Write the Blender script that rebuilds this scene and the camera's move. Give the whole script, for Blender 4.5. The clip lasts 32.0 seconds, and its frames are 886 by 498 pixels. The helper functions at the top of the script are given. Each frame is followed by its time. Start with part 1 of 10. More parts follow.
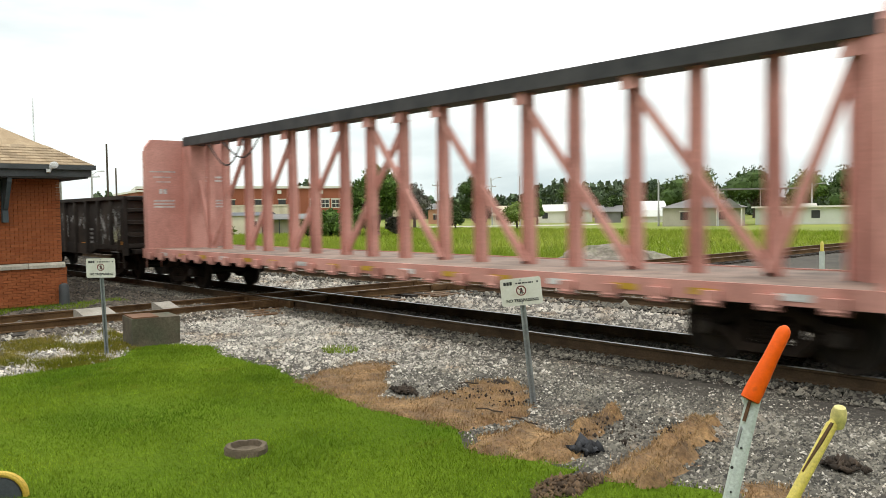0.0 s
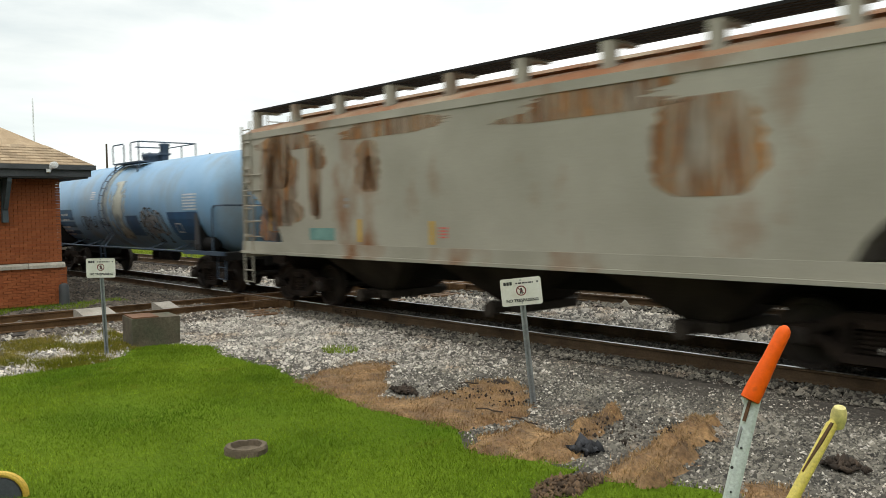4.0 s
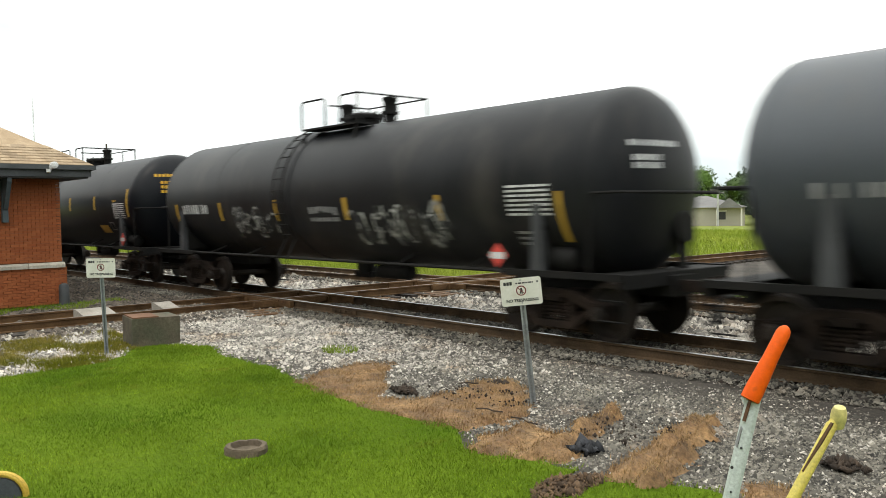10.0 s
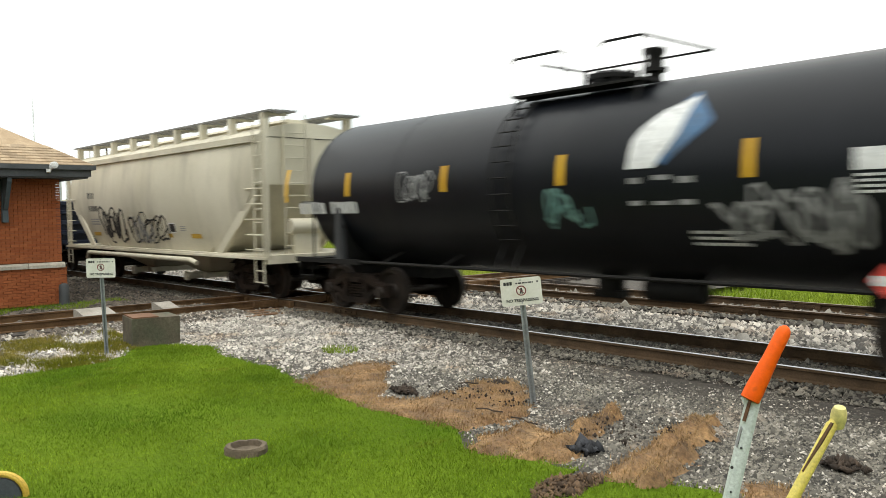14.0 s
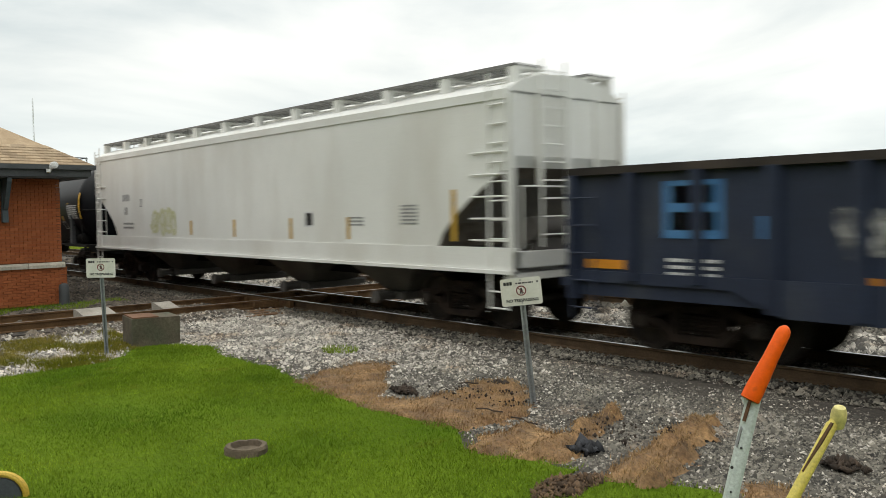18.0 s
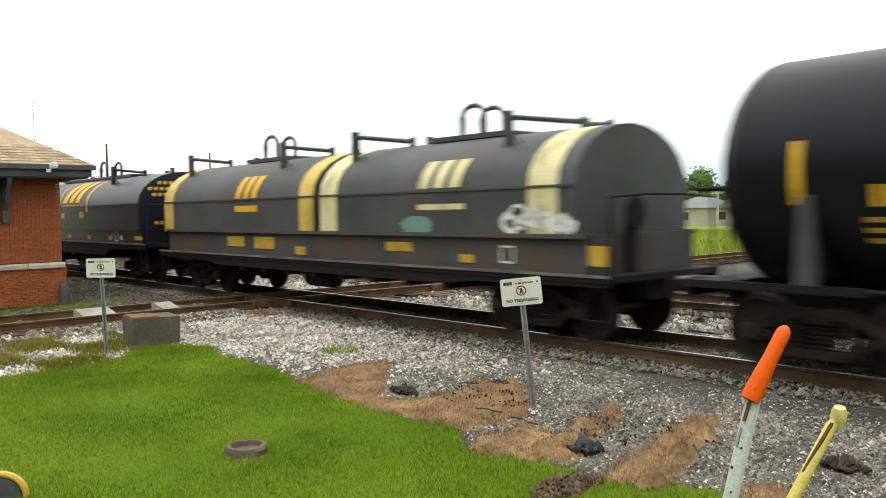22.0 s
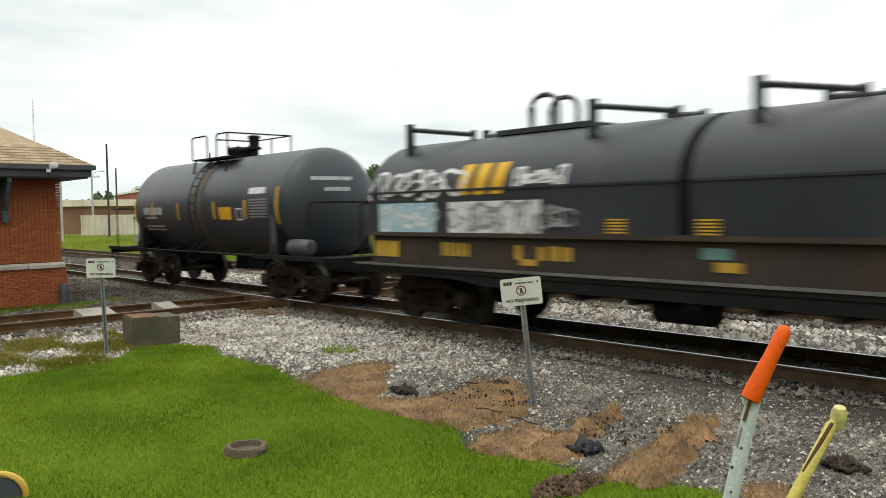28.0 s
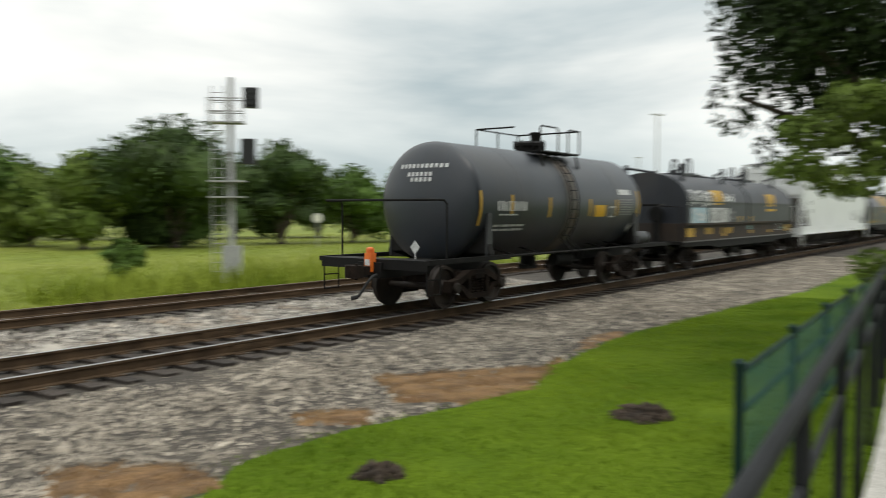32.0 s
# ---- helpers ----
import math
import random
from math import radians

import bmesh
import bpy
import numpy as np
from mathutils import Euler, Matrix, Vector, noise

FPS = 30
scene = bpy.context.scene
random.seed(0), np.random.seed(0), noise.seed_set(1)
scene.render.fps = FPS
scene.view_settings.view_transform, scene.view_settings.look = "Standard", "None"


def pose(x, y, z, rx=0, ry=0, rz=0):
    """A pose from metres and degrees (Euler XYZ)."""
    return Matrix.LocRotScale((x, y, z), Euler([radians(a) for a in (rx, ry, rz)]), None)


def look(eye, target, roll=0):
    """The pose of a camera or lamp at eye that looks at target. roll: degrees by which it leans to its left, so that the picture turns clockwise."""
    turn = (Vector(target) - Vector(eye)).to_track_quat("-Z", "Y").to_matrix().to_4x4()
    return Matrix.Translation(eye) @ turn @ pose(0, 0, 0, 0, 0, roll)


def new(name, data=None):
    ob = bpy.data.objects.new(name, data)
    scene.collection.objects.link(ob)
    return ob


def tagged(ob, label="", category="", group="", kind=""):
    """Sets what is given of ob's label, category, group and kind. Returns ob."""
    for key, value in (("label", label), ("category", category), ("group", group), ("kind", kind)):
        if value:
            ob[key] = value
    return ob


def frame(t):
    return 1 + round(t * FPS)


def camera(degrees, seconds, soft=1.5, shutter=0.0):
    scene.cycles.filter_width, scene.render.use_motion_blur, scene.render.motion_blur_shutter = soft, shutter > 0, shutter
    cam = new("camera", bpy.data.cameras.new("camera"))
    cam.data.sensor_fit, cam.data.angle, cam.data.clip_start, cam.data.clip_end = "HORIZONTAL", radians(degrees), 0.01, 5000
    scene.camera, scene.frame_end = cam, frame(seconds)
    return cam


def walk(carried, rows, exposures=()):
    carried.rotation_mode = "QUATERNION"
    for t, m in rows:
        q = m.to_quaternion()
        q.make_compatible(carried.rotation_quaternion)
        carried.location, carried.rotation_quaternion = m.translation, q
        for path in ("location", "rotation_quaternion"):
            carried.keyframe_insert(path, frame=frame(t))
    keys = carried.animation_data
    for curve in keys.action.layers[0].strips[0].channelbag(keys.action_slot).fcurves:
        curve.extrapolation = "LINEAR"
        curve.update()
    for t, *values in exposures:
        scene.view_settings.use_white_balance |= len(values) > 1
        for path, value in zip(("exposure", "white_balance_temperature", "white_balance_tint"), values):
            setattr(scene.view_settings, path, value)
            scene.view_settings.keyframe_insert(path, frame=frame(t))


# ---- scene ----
# ---------------------------------------------------------------- camera
EYE_Z = 2.06          # camera above the rail tops, on a raised deck
TRACK_Y = 11.05       # centre line of the track that carries the train
TRACK2_Y = 16.65      # parallel track behind it
CROSS_X = -18.45      # centre line of the track that crosses both at right angles
GAUGE = 1.50          # between the centres of the rail heads
FIELD = -0.60         # fields behind the tracks

cam = camera(56.6, 32.0, soft=0.8, shutter=0.6)


def aim(yaw, pitch, roll):
    return pose(0, 0, EYE_Z, 90 + pitch, roll, -yaw)


walk(cam, [
    (0.0, aim(-48.42, -2.62, 0.90)),
    (15.0, aim(-48.42, -2.62, 0.90)),
    (29.9, aim(-48.42, -2.62, 0.90)),
    (30.1, aim(-48.40, -2.64, 0.90)),
    (30.2, aim(-47.98, -2.97, 0.91)),
    (30.4, aim(-43.33, -2.63, 0.20)),
    (30.5, aim(-33.2, -2.62, 0.16)),
    (30.6, aim(-24.6, -2.60, 0.15)),
    (30.8, aim(-7.6, -2.62, 0.40)),
    (31.0, aim(9.6, -2.70, 0.62)),
    (31.1, aim(16.4, -2.70, 0.60)),
    (31.2, aim(22.5, -2.69, 0.57)),
    (31.3, aim(28.4, -2.68, 0.55)),
    (31.4, aim(33.6, -2.72, 0.48)),
    (31.5, aim(38.4, -2.78, 0.40)),
    (31.6, aim(42.8, -2.82, 0.32)),
    (31.8, aim(48.5, -2.70, 0.12)),
    (32.0, aim(53.88, -2.58, -0.07)),
], [(t, e, 6850, 8) for t, e in (
    (0.0, 0.26), (1.0, -0.03), (2.0, -0.08), (5.0, 0.17), (6.0, 0.15), (7.0, -0.20), (8.0, -0.42), (9.0, 0.20), (10.0, 0.40), (11.0, 0.46), (12.0, 0.64), (13.0, 0.60),
    (16.0, 0.17), (17.0, 0.10), (18.0, -0.05), (19.0, -0.05), (20.0, 0.03), (21.0, 0.40), (22.0, 0.45), (23.0, 0.20), (24.0, 0.22), (25.0, 0.20), (28.0, 0.09), (29.0, 0.10),
    (30.0, 0.0), (30.5, -0.30), (31.0, -0.48), (31.4, -0.28), (31.6, -0.14), (32.0, -0.12))])

# ---------------------------------------------------------------- sky and sun (bright overcast)
SUN_EL, SUN_AZ = 62.0, 150.0
world = bpy.data.worlds.new("overcast_sky")
scene.world = world
world.use_nodes = True
nt = world.node_tree
nt.nodes.clear()
w_out = nt.nodes.new("ShaderNodeOutputWorld")
w_bg = nt.nodes.new("ShaderNodeBackground")
w_bg.inputs["Strength"].default_value = 1.0
w_sky = nt.nodes.new("ShaderNodeTexSky")
w_sky.sky_type = "NISHITA"
w_sky.sun_disc = False
w_sky.sun_elevation = radians(SUN_EL)
w_sky.sun_rotation = radians(SUN_AZ)
w_gain = nt.nodes.new("ShaderNodeVectorMath")
w_gain.operation = "SCALE"
w_gain.inputs["Scale"].default_value = 0.10
w_co = nt.nodes.new("ShaderNodeTexCoord")
w_map = nt.nodes.new("ShaderNodeMapping")
w_map.inputs["Scale"].default_value = (1.0, 1.0, 3.6)
w_big = nt.nodes.new("ShaderNodeTexNoise")
w_big.inputs["Scale"].default_value = 1.7
w_big.inputs["Detail"].default_value = 8.0
w_big.inputs["Roughness"].default_value = 0.52
w_big.inputs["Distortion"].default_value = 0.4
w_ramp = nt.nodes.new("ShaderNodeValToRGB")
w_ramp.color_ramp.elements[0].position = 0.28
w_ramp.color_ramp.elements[0].color = (0.46, 0.57, 0.63, 1)
w_ramp.color_ramp.elements[1].position = 0.63
w_ramp.color_ramp.elements[1].color = (1.24, 1.25, 1.24, 1)
w_mix = nt.nodes.new("ShaderNodeMixRGB")
w_mix.inputs["Fac"].default_value = 0.88
nt.links.new(w_co.outputs["Generated"], w_map.inputs["Vector"])
nt.links.new(w_map.outputs["Vector"], w_big.inputs["Vector"])
nt.links.new(w_big.outputs["Fac"], w_ramp.inputs["Fac"])
nt.links.new(w_sky.outputs["Color"], w_gain.inputs[0])
nt.links.new(w_gain.outputs["Vector"], w_mix.inputs["Color1"])
nt.links.new(w_ramp.outputs["Color"], w_mix.inputs["Color2"])
# an overcast sky is brighter overhead than at the horizon
w_sep = nt.nodes.new("ShaderNodeSeparateXYZ")
w_sq = nt.nodes.new("ShaderNodeMath")
w_sq.operation = "POWER"
w_sq.use_clamp = True
w_sq.inputs[1].default_value = 2.0
w_amt = nt.nodes.new("ShaderNodeMath")
w_amt.operation = "MULTIPLY_ADD"
w_amt.inputs[1].default_value = 1.15
w_amt.inputs[2].default_value = 1.02
w_up = nt.nodes.new("ShaderNodeVectorMath")
w_up.operation = "SCALE"
nt.links.new(w_co.outputs["Generated"], w_sep.inputs[0])
nt.links.new(w_sep.outputs["Z"], w_sq.inputs[0])
nt.links.new(w_sq.outputs[0], w_amt.inputs[0])
w_low = nt.nodes.new("ShaderNodeMapRange")
w_low.inputs["From Min"].default_value, w_low.inputs["From Max"].default_value = 0.0, 0.17
w_hor = nt.nodes.new("ShaderNodeMixRGB")
w_hor.inputs["Color1"].default_value = (0.72, 0.80, 0.85, 1)
w_hor.inputs["Color2"].default_value = (1, 1, 1, 1)
w_dim = nt.nodes.new("ShaderNodeMixRGB")
w_dim.blend_type = "MULTIPLY"
w_dim.inputs["Fac"].default_value = 1.0
nt.links.new(w_sep.outputs["Z"], w_low.inputs["Value"])
nt.links.new(w_low.outputs["Result"], w_hor.inputs["Fac"])
nt.links.new(w_mix.outputs["Color"], w_dim.inputs["Color1"])
nt.links.new(w_hor.outputs["Color"], w_dim.inputs["Color2"])
nt.links.new(w_dim.outputs["Color"], w_up.inputs[0])
nt.links.new(w_amt.outputs[0], w_up.inputs["Scale"])
nt.links.new(w_up.outputs["Vector"], w_bg.inputs["Color"])
nt.links.new(w_bg.outputs["Background"], w_out.inputs["Surface"])

sun_data = bpy.data.lights.new("sun", "SUN")
sun_data.energy = 0.5
sun_data.angle = radians(20)
sun_data.color = (1.0, 0.96, 0.90)
sun = new("sun", sun_data)
_a, _e = radians(SUN_AZ), radians(SUN_EL)
sun.matrix_world = look((math.sin(_a) * 60, math.cos(_a) * 60, math.tan(_e) * 60), (0, 0, 0))
scene.view_settings.exposure = 0.0

# ---------------------------------------------------------------- materials
MATS = {}


def ragged(m, scale, at, soft, stretch=(1, 1, 1)):
    """Breaks a thin coat up by noise, so that what lies below shows through its gaps."""
    t = m.node_tree
    bs = [n for n in t.nodes if n.type == "BSDF_PRINCIPLED"][0]
    co, mp = t.nodes.new("ShaderNodeTexCoord"), t.nodes.new("ShaderNodeMapping")
    nz, rp = t.nodes.new("ShaderNodeTexNoise"), t.nodes.new("ShaderNodeMapRange")
    mp.inputs["Scale"].default_value = stretch
    nz.inputs["Scale"].default_value = scale
    nz.inputs["Detail"].default_value = 7
    rp.inputs["From Min"].default_value = at - soft
    rp.inputs["From Max"].default_value = at + soft
    t.links.new(co.outputs["Object"], mp.inputs["Vector"])
    t.links.new(mp.outputs["Vector"], nz.inputs["Vector"])
    t.links.new(nz.outputs["Fac"], rp.inputs["Value"])
    t.links.new(rp.outputs["Result"], bs.inputs["Alpha"])
    return m


def mat(name, c1, c2=None, rough=0.75, metal=0.0, scale=1.2, fine=35.0, bump=0.15, contrast=0.5,
        stretch=(1, 1, 1), grain=0.25, dirt=None, dirt_scale=0.8, dirt_at=0.55, dirt_soft=0.15, dirt_stretch=(1, 1, 1),
        rand=0.0, island=0.0, spec=0.5):
    """A surface of two base colours mixed by large noise, fine grain and relief, and patches of dirt or rust."""
    if name in MATS:
        return MATS[name]
    m = bpy.data.materials.new(name)
    m.use_nodes = True
    t = m.node_tree
    t.nodes.clear()
    N, L = t.nodes.new, t.links.new
    out, bs = N("ShaderNodeOutputMaterial"), N("ShaderNodeBsdfPrincipled")
    L(bs.outputs[0], out.inputs["Surface"])
    co, mp = N("ShaderNodeTexCoord"), N("ShaderNodeMapping")
    mp.inputs["Scale"].default_value = stretch
    L(co.outputs["Object"], mp.inputs["Vector"])
    info = N("ShaderNodeObjectInfo")
    n1 = N("ShaderNodeTexNoise")
    n1.noise_dimensions = "4D"
    n1.inputs["Scale"].default_value = scale
    n1.inputs["Detail"].default_value = 6
    L(mp.outputs[0], n1.inputs["Vector"])
    wm = N("ShaderNodeMath")
    wm.operation = "MULTIPLY"
    wm.inputs[1].default_value = 37.0
    L(info.outputs["Random"], wm.inputs[0])
    L(wm.outputs[0], n1.inputs["W"])
    r1 = N("ShaderNodeValToRGB")
    r1.color_ramp.elements[0].position = 0.5 - contrast * 0.35
    r1.color_ramp.elements[1].position = 0.5 + contrast * 0.35
    r1.color_ramp.elements[0].color = (*c1, 1)
    c2 = c2 or tuple(min(1, c * 1.25 + 0.004) for c in c1)
    r1.color_ramp.elements[1].color = (*c2, 1)
    L(n1.outputs["Fac"], r1.inputs["Fac"])
    col = r1.outputs["Color"]
    n2 = N("ShaderNodeTexNoise")
    n2.inputs["Scale"].default_value = fine
    n2.inputs["Detail"].default_value = 4
    n2.inputs["Roughness"].default_value = 0.7
    L(co.outputs["Object"], n2.inputs["Vector"])
    if dirt is not None:
        dm, nd, rd, mx = N("ShaderNodeMapping"), N("ShaderNodeTexNoise"), N("ShaderNodeValToRGB"), N("ShaderNodeMixRGB")
        dm.inputs["Scale"].default_value = dirt_stretch
        nd.noise_dimensions = "4D"
        nd.inputs["Scale"].default_value = dirt_scale
        nd.inputs["Detail"].default_value = 7
        nd.inputs["Roughness"].default_value = 0.6
        rd.color_ramp.elements[0].position = dirt_at - dirt_soft
        rd.color_ramp.elements[0].color = (0, 0, 0, 1)
        rd.color_ramp.elements[1].position = dirt_at + dirt_soft
        rd.color_ramp.elements[1].color = (1, 1, 1, 1)
        mx.inputs["Color2"].default_value = (*dirt, 1)
        L(co.outputs["Object"], dm.inputs["Vector"])
        L(dm.outputs[0], nd.inputs["Vector"])
        L(wm.outputs[0], nd.inputs["W"])
        L(nd.outputs["Fac"], rd.inputs["Fac"])
        L(rd.outputs["Color"], mx.inputs["Fac"])
        L(col, mx.inputs["Color1"])
        col = mx.outputs["Color"]
    mul = N("ShaderNodeMixRGB")
    mul.blend_type = "MULTIPLY"
    mul.inputs["Fac"].default_value = 1.0
    gr = N("ShaderNodeMapRange")
    gr.inputs["From Min"].default_value, gr.inputs["From Max"].default_value = 0.3, 0.7
    gr.inputs["To Min"].default_value, gr.inputs["To Max"].default_value = 1 - grain, 1 + grain
    L(n2.outputs["Fac"], gr.inputs["Value"])
    L(col, mul.inputs["Color1"])
    L(gr.outputs[0], mul.inputs["Color2"])
    col = mul.outputs["Color"]
    for amount, source in ((rand, info.outputs["Random"]), (island, None)):
        if amount:
            if source is None:
                source = N("ShaderNodeNewGeometry").outputs["Random Per Island"]
            rr, m2 = N("ShaderNodeMapRange"), N("ShaderNodeMixRGB")
            rr.inputs["To Min"].default_value, rr.inputs["To Max"].default_value = 1 - amount, 1 + amount
            m2.blend_type = "MULTIPLY"
            m2.inputs["Fac"].default_value = 1.0
            L(source, rr.inputs["Value"])
            L(col, m2.inputs["Color1"])
            L(rr.outputs[0], m2.inputs["Color2"])
            col = m2.outputs["Color"]
    L(col, bs.inputs["Base Color"])
    bs.inputs["Roughness"].default_value = rough
    bs.inputs["Metallic"].default_value = metal
    bs.inputs["Specular IOR Level"].default_value = spec
    if bump:
        bp = N("ShaderNodeBump")
        bp.inputs["Strength"].default_value = bump
        bp.inputs["Distance"].default_value = 0.02
        L(n2.outputs["Fac"], bp.inputs["Height"])
        L(bp.outputs[0], bs.inputs["Normal"])
    MATS[name] = m
    return m


# ---------------------------------------------------------------- mesh helpers
def mesh_of(bm, name, smooth=False, bevel=0.0):
    if bevel:
        edges = [e for e in bm.edges if len(e.link_faces) == 2 and e.calc_face_angle(0) > 0.5]
        bmesh.ops.bevel(bm, geom=edges, offset=bevel, segments=1, affect="EDGES", clamp_overlap=True)
    bmesh.ops.recalc_face_normals(bm, faces=bm.faces)
    me = bpy.data.meshes.new(name)
    bm.to_mesh(me)
    bm.free()
    if smooth:
        me.polygons.foreach_set("use_smooth", [True] * len(me.polygons))
        me.set_sharp_from_angle(angle=radians(38))
    return me


def part(name, bm, material, parent=None, label="", smooth=False, bevel=0.0, at=None):
    me = bm if isinstance(bm, bpy.types.Mesh) else mesh_of(bm, name, smooth, bevel)
    if material and not me.materials:
        me.materials.append(material)
    ob = new(name, me)
    if parent is not None:
        ob.parent = parent
    if at is not None:
        ob.matrix_basis = at
    if label:
        ob["label"] = label
    return ob


def thing(name, label, category, group="", kind="", at=None):
    ob = new(name)
    ob.empty_display_size = 0.2
    tagged(ob, label, category, group, kind)
    if at is not None:
        ob.matrix_basis = at
    return ob


def B():
    return bmesh.new()


def box(bm, x0, x1, y0, y1, z0, z1, m=None):
    vs = [bm.verts.new((x, y, z)) for x in (x0, x1) for y in (y0, y1) for z in (z0, z1)]
    for f in ((0, 1, 3, 2), (4, 6, 7, 5), (0, 4, 5, 1), (2, 3, 7, 6), (0, 2, 6, 4), (1, 5, 7, 3)):
        bm.faces.new([vs[i] for i in f])
    if m is not None:
        for v in vs:
            v.co = m @ v.co
    return bm


def prism(bm, pts, axis, a, b):
    """A polygon in the plane across axis ('x', 'y' or 'z'), pushed from a to b along it."""
    def at(p, d):
        return {"x": (d, p[0], p[1]), "y": (p[0], d, p[1]), "z": (p[0], p[1], d)}[axis]
    lo, hi = [bm.verts.new(at(p, a)) for p in pts], [bm.verts.new(at(p, b)) for p in pts]
    n = len(pts)
    bm.faces.new(lo)
    bm.faces.new(hi[::-1])
    for i in range(n):
        bm.faces.new((lo[i], hi[i], hi[(i + 1) % n], lo[(i + 1) % n]))
    return bm


def tube(bm, p, q, r, seg=8, r2=None):
    p, q = Vector(p), Vector(q)
    d = (q - p).normalized()
    u = d.orthogonal().normalized()
    w = d.cross(u)
    r2 = r if r2 is None else r2
    a = [bm.verts.new(p + (u * math.cos(k) + w * math.sin(k)) * r) for k in [2 * math.pi * i / seg for i in range(seg)]]
    b = [bm.verts.new(q + (u * math.cos(k) + w * math.sin(k)) * r2) for k in [2 * math.pi * i / seg for i in range(seg)]]
    bm.faces.new(a[::-1])
    bm.faces.new(b)
    for i in range(seg):
        bm.faces.new((a[i], a[(i + 1) % seg], b[(i + 1) % seg], b[i]))
    return bm


def pipe(bm, pts, r, seg=6):
    """One bent round bar through the points."""
    pts = [Vector(p) for p in pts]
    dirs = [(q - p).normalized() for p, q in zip(pts, pts[1:])]
    up = dirs[0].orthogonal().normalized()
    prev = first = None
    for i, p in enumerate(pts):
        d = (dirs[max(0, i - 1)] + dirs[min(len(dirs) - 1, i)]).normalized()
        bend = max(0.5, d.dot(dirs[min(len(dirs) - 1, i)]))
        up = (up - d * up.dot(d)).normalized()
        side = d.cross(up)
        ring = [bm.verts.new(p + (up * math.cos(a) + side * math.sin(a)) * (r / bend ** 0.5)) for a in [2 * math.pi * k / seg for k in range(seg)]]
        if prev:
            for k in range(seg):
                bm.faces.new((prev[k], prev[(k + 1) % seg], ring[(k + 1) % seg], ring[k]))
        first = first or ring
        prev = ring
    bm.faces.new(first[::-1])
    bm.faces.new(prev)
    return bm


def lathe(bm, prof, seg, axis="x", centre=(0, 0, 0)):
    """A profile of (along, radius) turned round the axis."""
    c = Vector(centre)
    rings = []
    for a, r in prof:
        ring = []
        for i in range(seg):
            k = 2 * math.pi * i / seg
            s, t = math.cos(k) * r, math.sin(k) * r
            ring.append(bm.verts.new(c + Vector({"x": (a, s, t), "y": (s, a, t), "z": (s, t, a)}[axis])))
        rings.append(ring)
    for p, q in zip(rings, rings[1:]):
        for i in range(seg):
            bm.faces.new((p[i], p[(i + 1) % seg], q[(i + 1) % seg], q[i]))
    bm.faces.new(rings[0][::-1])
    bm.faces.new(rings[-1])
    return bm


def soup(name, verts, faces, material, parent=None, label=""):
    me = bpy.data.meshes.new(name)
    me.from_pydata(verts, [], faces)
    me.materials.append(material)
    ob = new(name, me)
    if parent is not None:
        ob.parent = parent
    if label:
        ob["label"] = label
    return ob


def soup_np(name, verts, faces, material):
    """Many small pieces as one mesh, from arrays (n, 3) and (m, 3 or 4)."""
    me = bpy.data.meshes.new(name)
    k = faces.shape[1]
    me.vertices.add(len(verts))
    me.vertices.foreach_set("co", verts.astype(np.float32).ravel())
    me.loops.add(faces.size)
    me.loops.foreach_set("vertex_index", faces.astype(np.int32).ravel())
    me.polygons.add(len(faces))
    me.polygons.foreach_set("loop_start", np.arange(0, faces.size, k, dtype=np.int32))
    me.update(calc_edges=True)
    me.materials.append(material)
    return new(name, me)
# ---------------------------------------------------------------- rolling stock: materials
RUST_DK = mat("grimy_truck_steel", (0.009, 0.007, 0.006), (0.034, 0.023, 0.017), rough=0.9, scale=3, fine=30, bump=0.3, spec=0.15)
WHEEL_M = mat("worn_wheel_steel", (0.014, 0.011, 0.009), (0.044, 0.032, 0.025), rough=0.6, metal=0.4, scale=4, bump=0.1)
SADDLE_M = mat("weathered_grey_saddle_paint", (0.028, 0.030, 0.033), (0.060, 0.062, 0.066), rough=0.6, scale=2, bump=0.1)
BLACK_M = mat("black_frame_paint", (0.006, 0.006, 0.006), (0.013, 0.012, 0.011), rough=0.7, scale=2, bump=0.1, spec=0.2)
HOSE_M = mat("black_rubber_hose", (0.012, 0.012, 0.012), (0.02, 0.02, 0.02), rough=0.7, bump=0.0)
STRIPE_M = mat("yellow_reflector_film", (0.44, 0.25, 0.018), (0.54, 0.33, 0.04), rough=0.6, scale=6, bump=0.0, grain=0.15,
               dirt=(0.10, 0.07, 0.04), dirt_scale=2.5, dirt_at=0.68, dirt_soft=0.12)
BRIGHT_Y = mat("bright_yellow_lettering", (0.62, 0.33, 0.008), (0.72, 0.42, 0.02), rough=0.55, scale=5, bump=0.0, grain=0.1)
WHITE_D = mat("white_stencil_paint", (0.55, 0.56, 0.56), (0.72, 0.72, 0.71), rough=0.6, scale=5, bump=0.0, grain=0.2,
              dirt=(0.08, 0.08, 0.08), dirt_scale=4, dirt_at=0.66, dirt_soft=0.14)
GREY_D = mat("grey_stencil_paint", (0.20, 0.20, 0.20), (0.30, 0.30, 0.30), rough=0.7, scale=5, bump=0.0, grain=0.2)
BLACK_D = mat("black_stencil_paint", (0.015, 0.015, 0.015), (0.03, 0.03, 0.03), rough=0.6, scale=5, bump=0.0, grain=0.1)
BLUE_D = mat("blue_panel_paint", (0.020, 0.075, 0.17), (0.03, 0.11, 0.23), rough=0.5, scale=3, bump=0.0, grain=0.1,
             dirt=(0.07, 0.09, 0.11), dirt_scale=2, dirt_at=0.64)
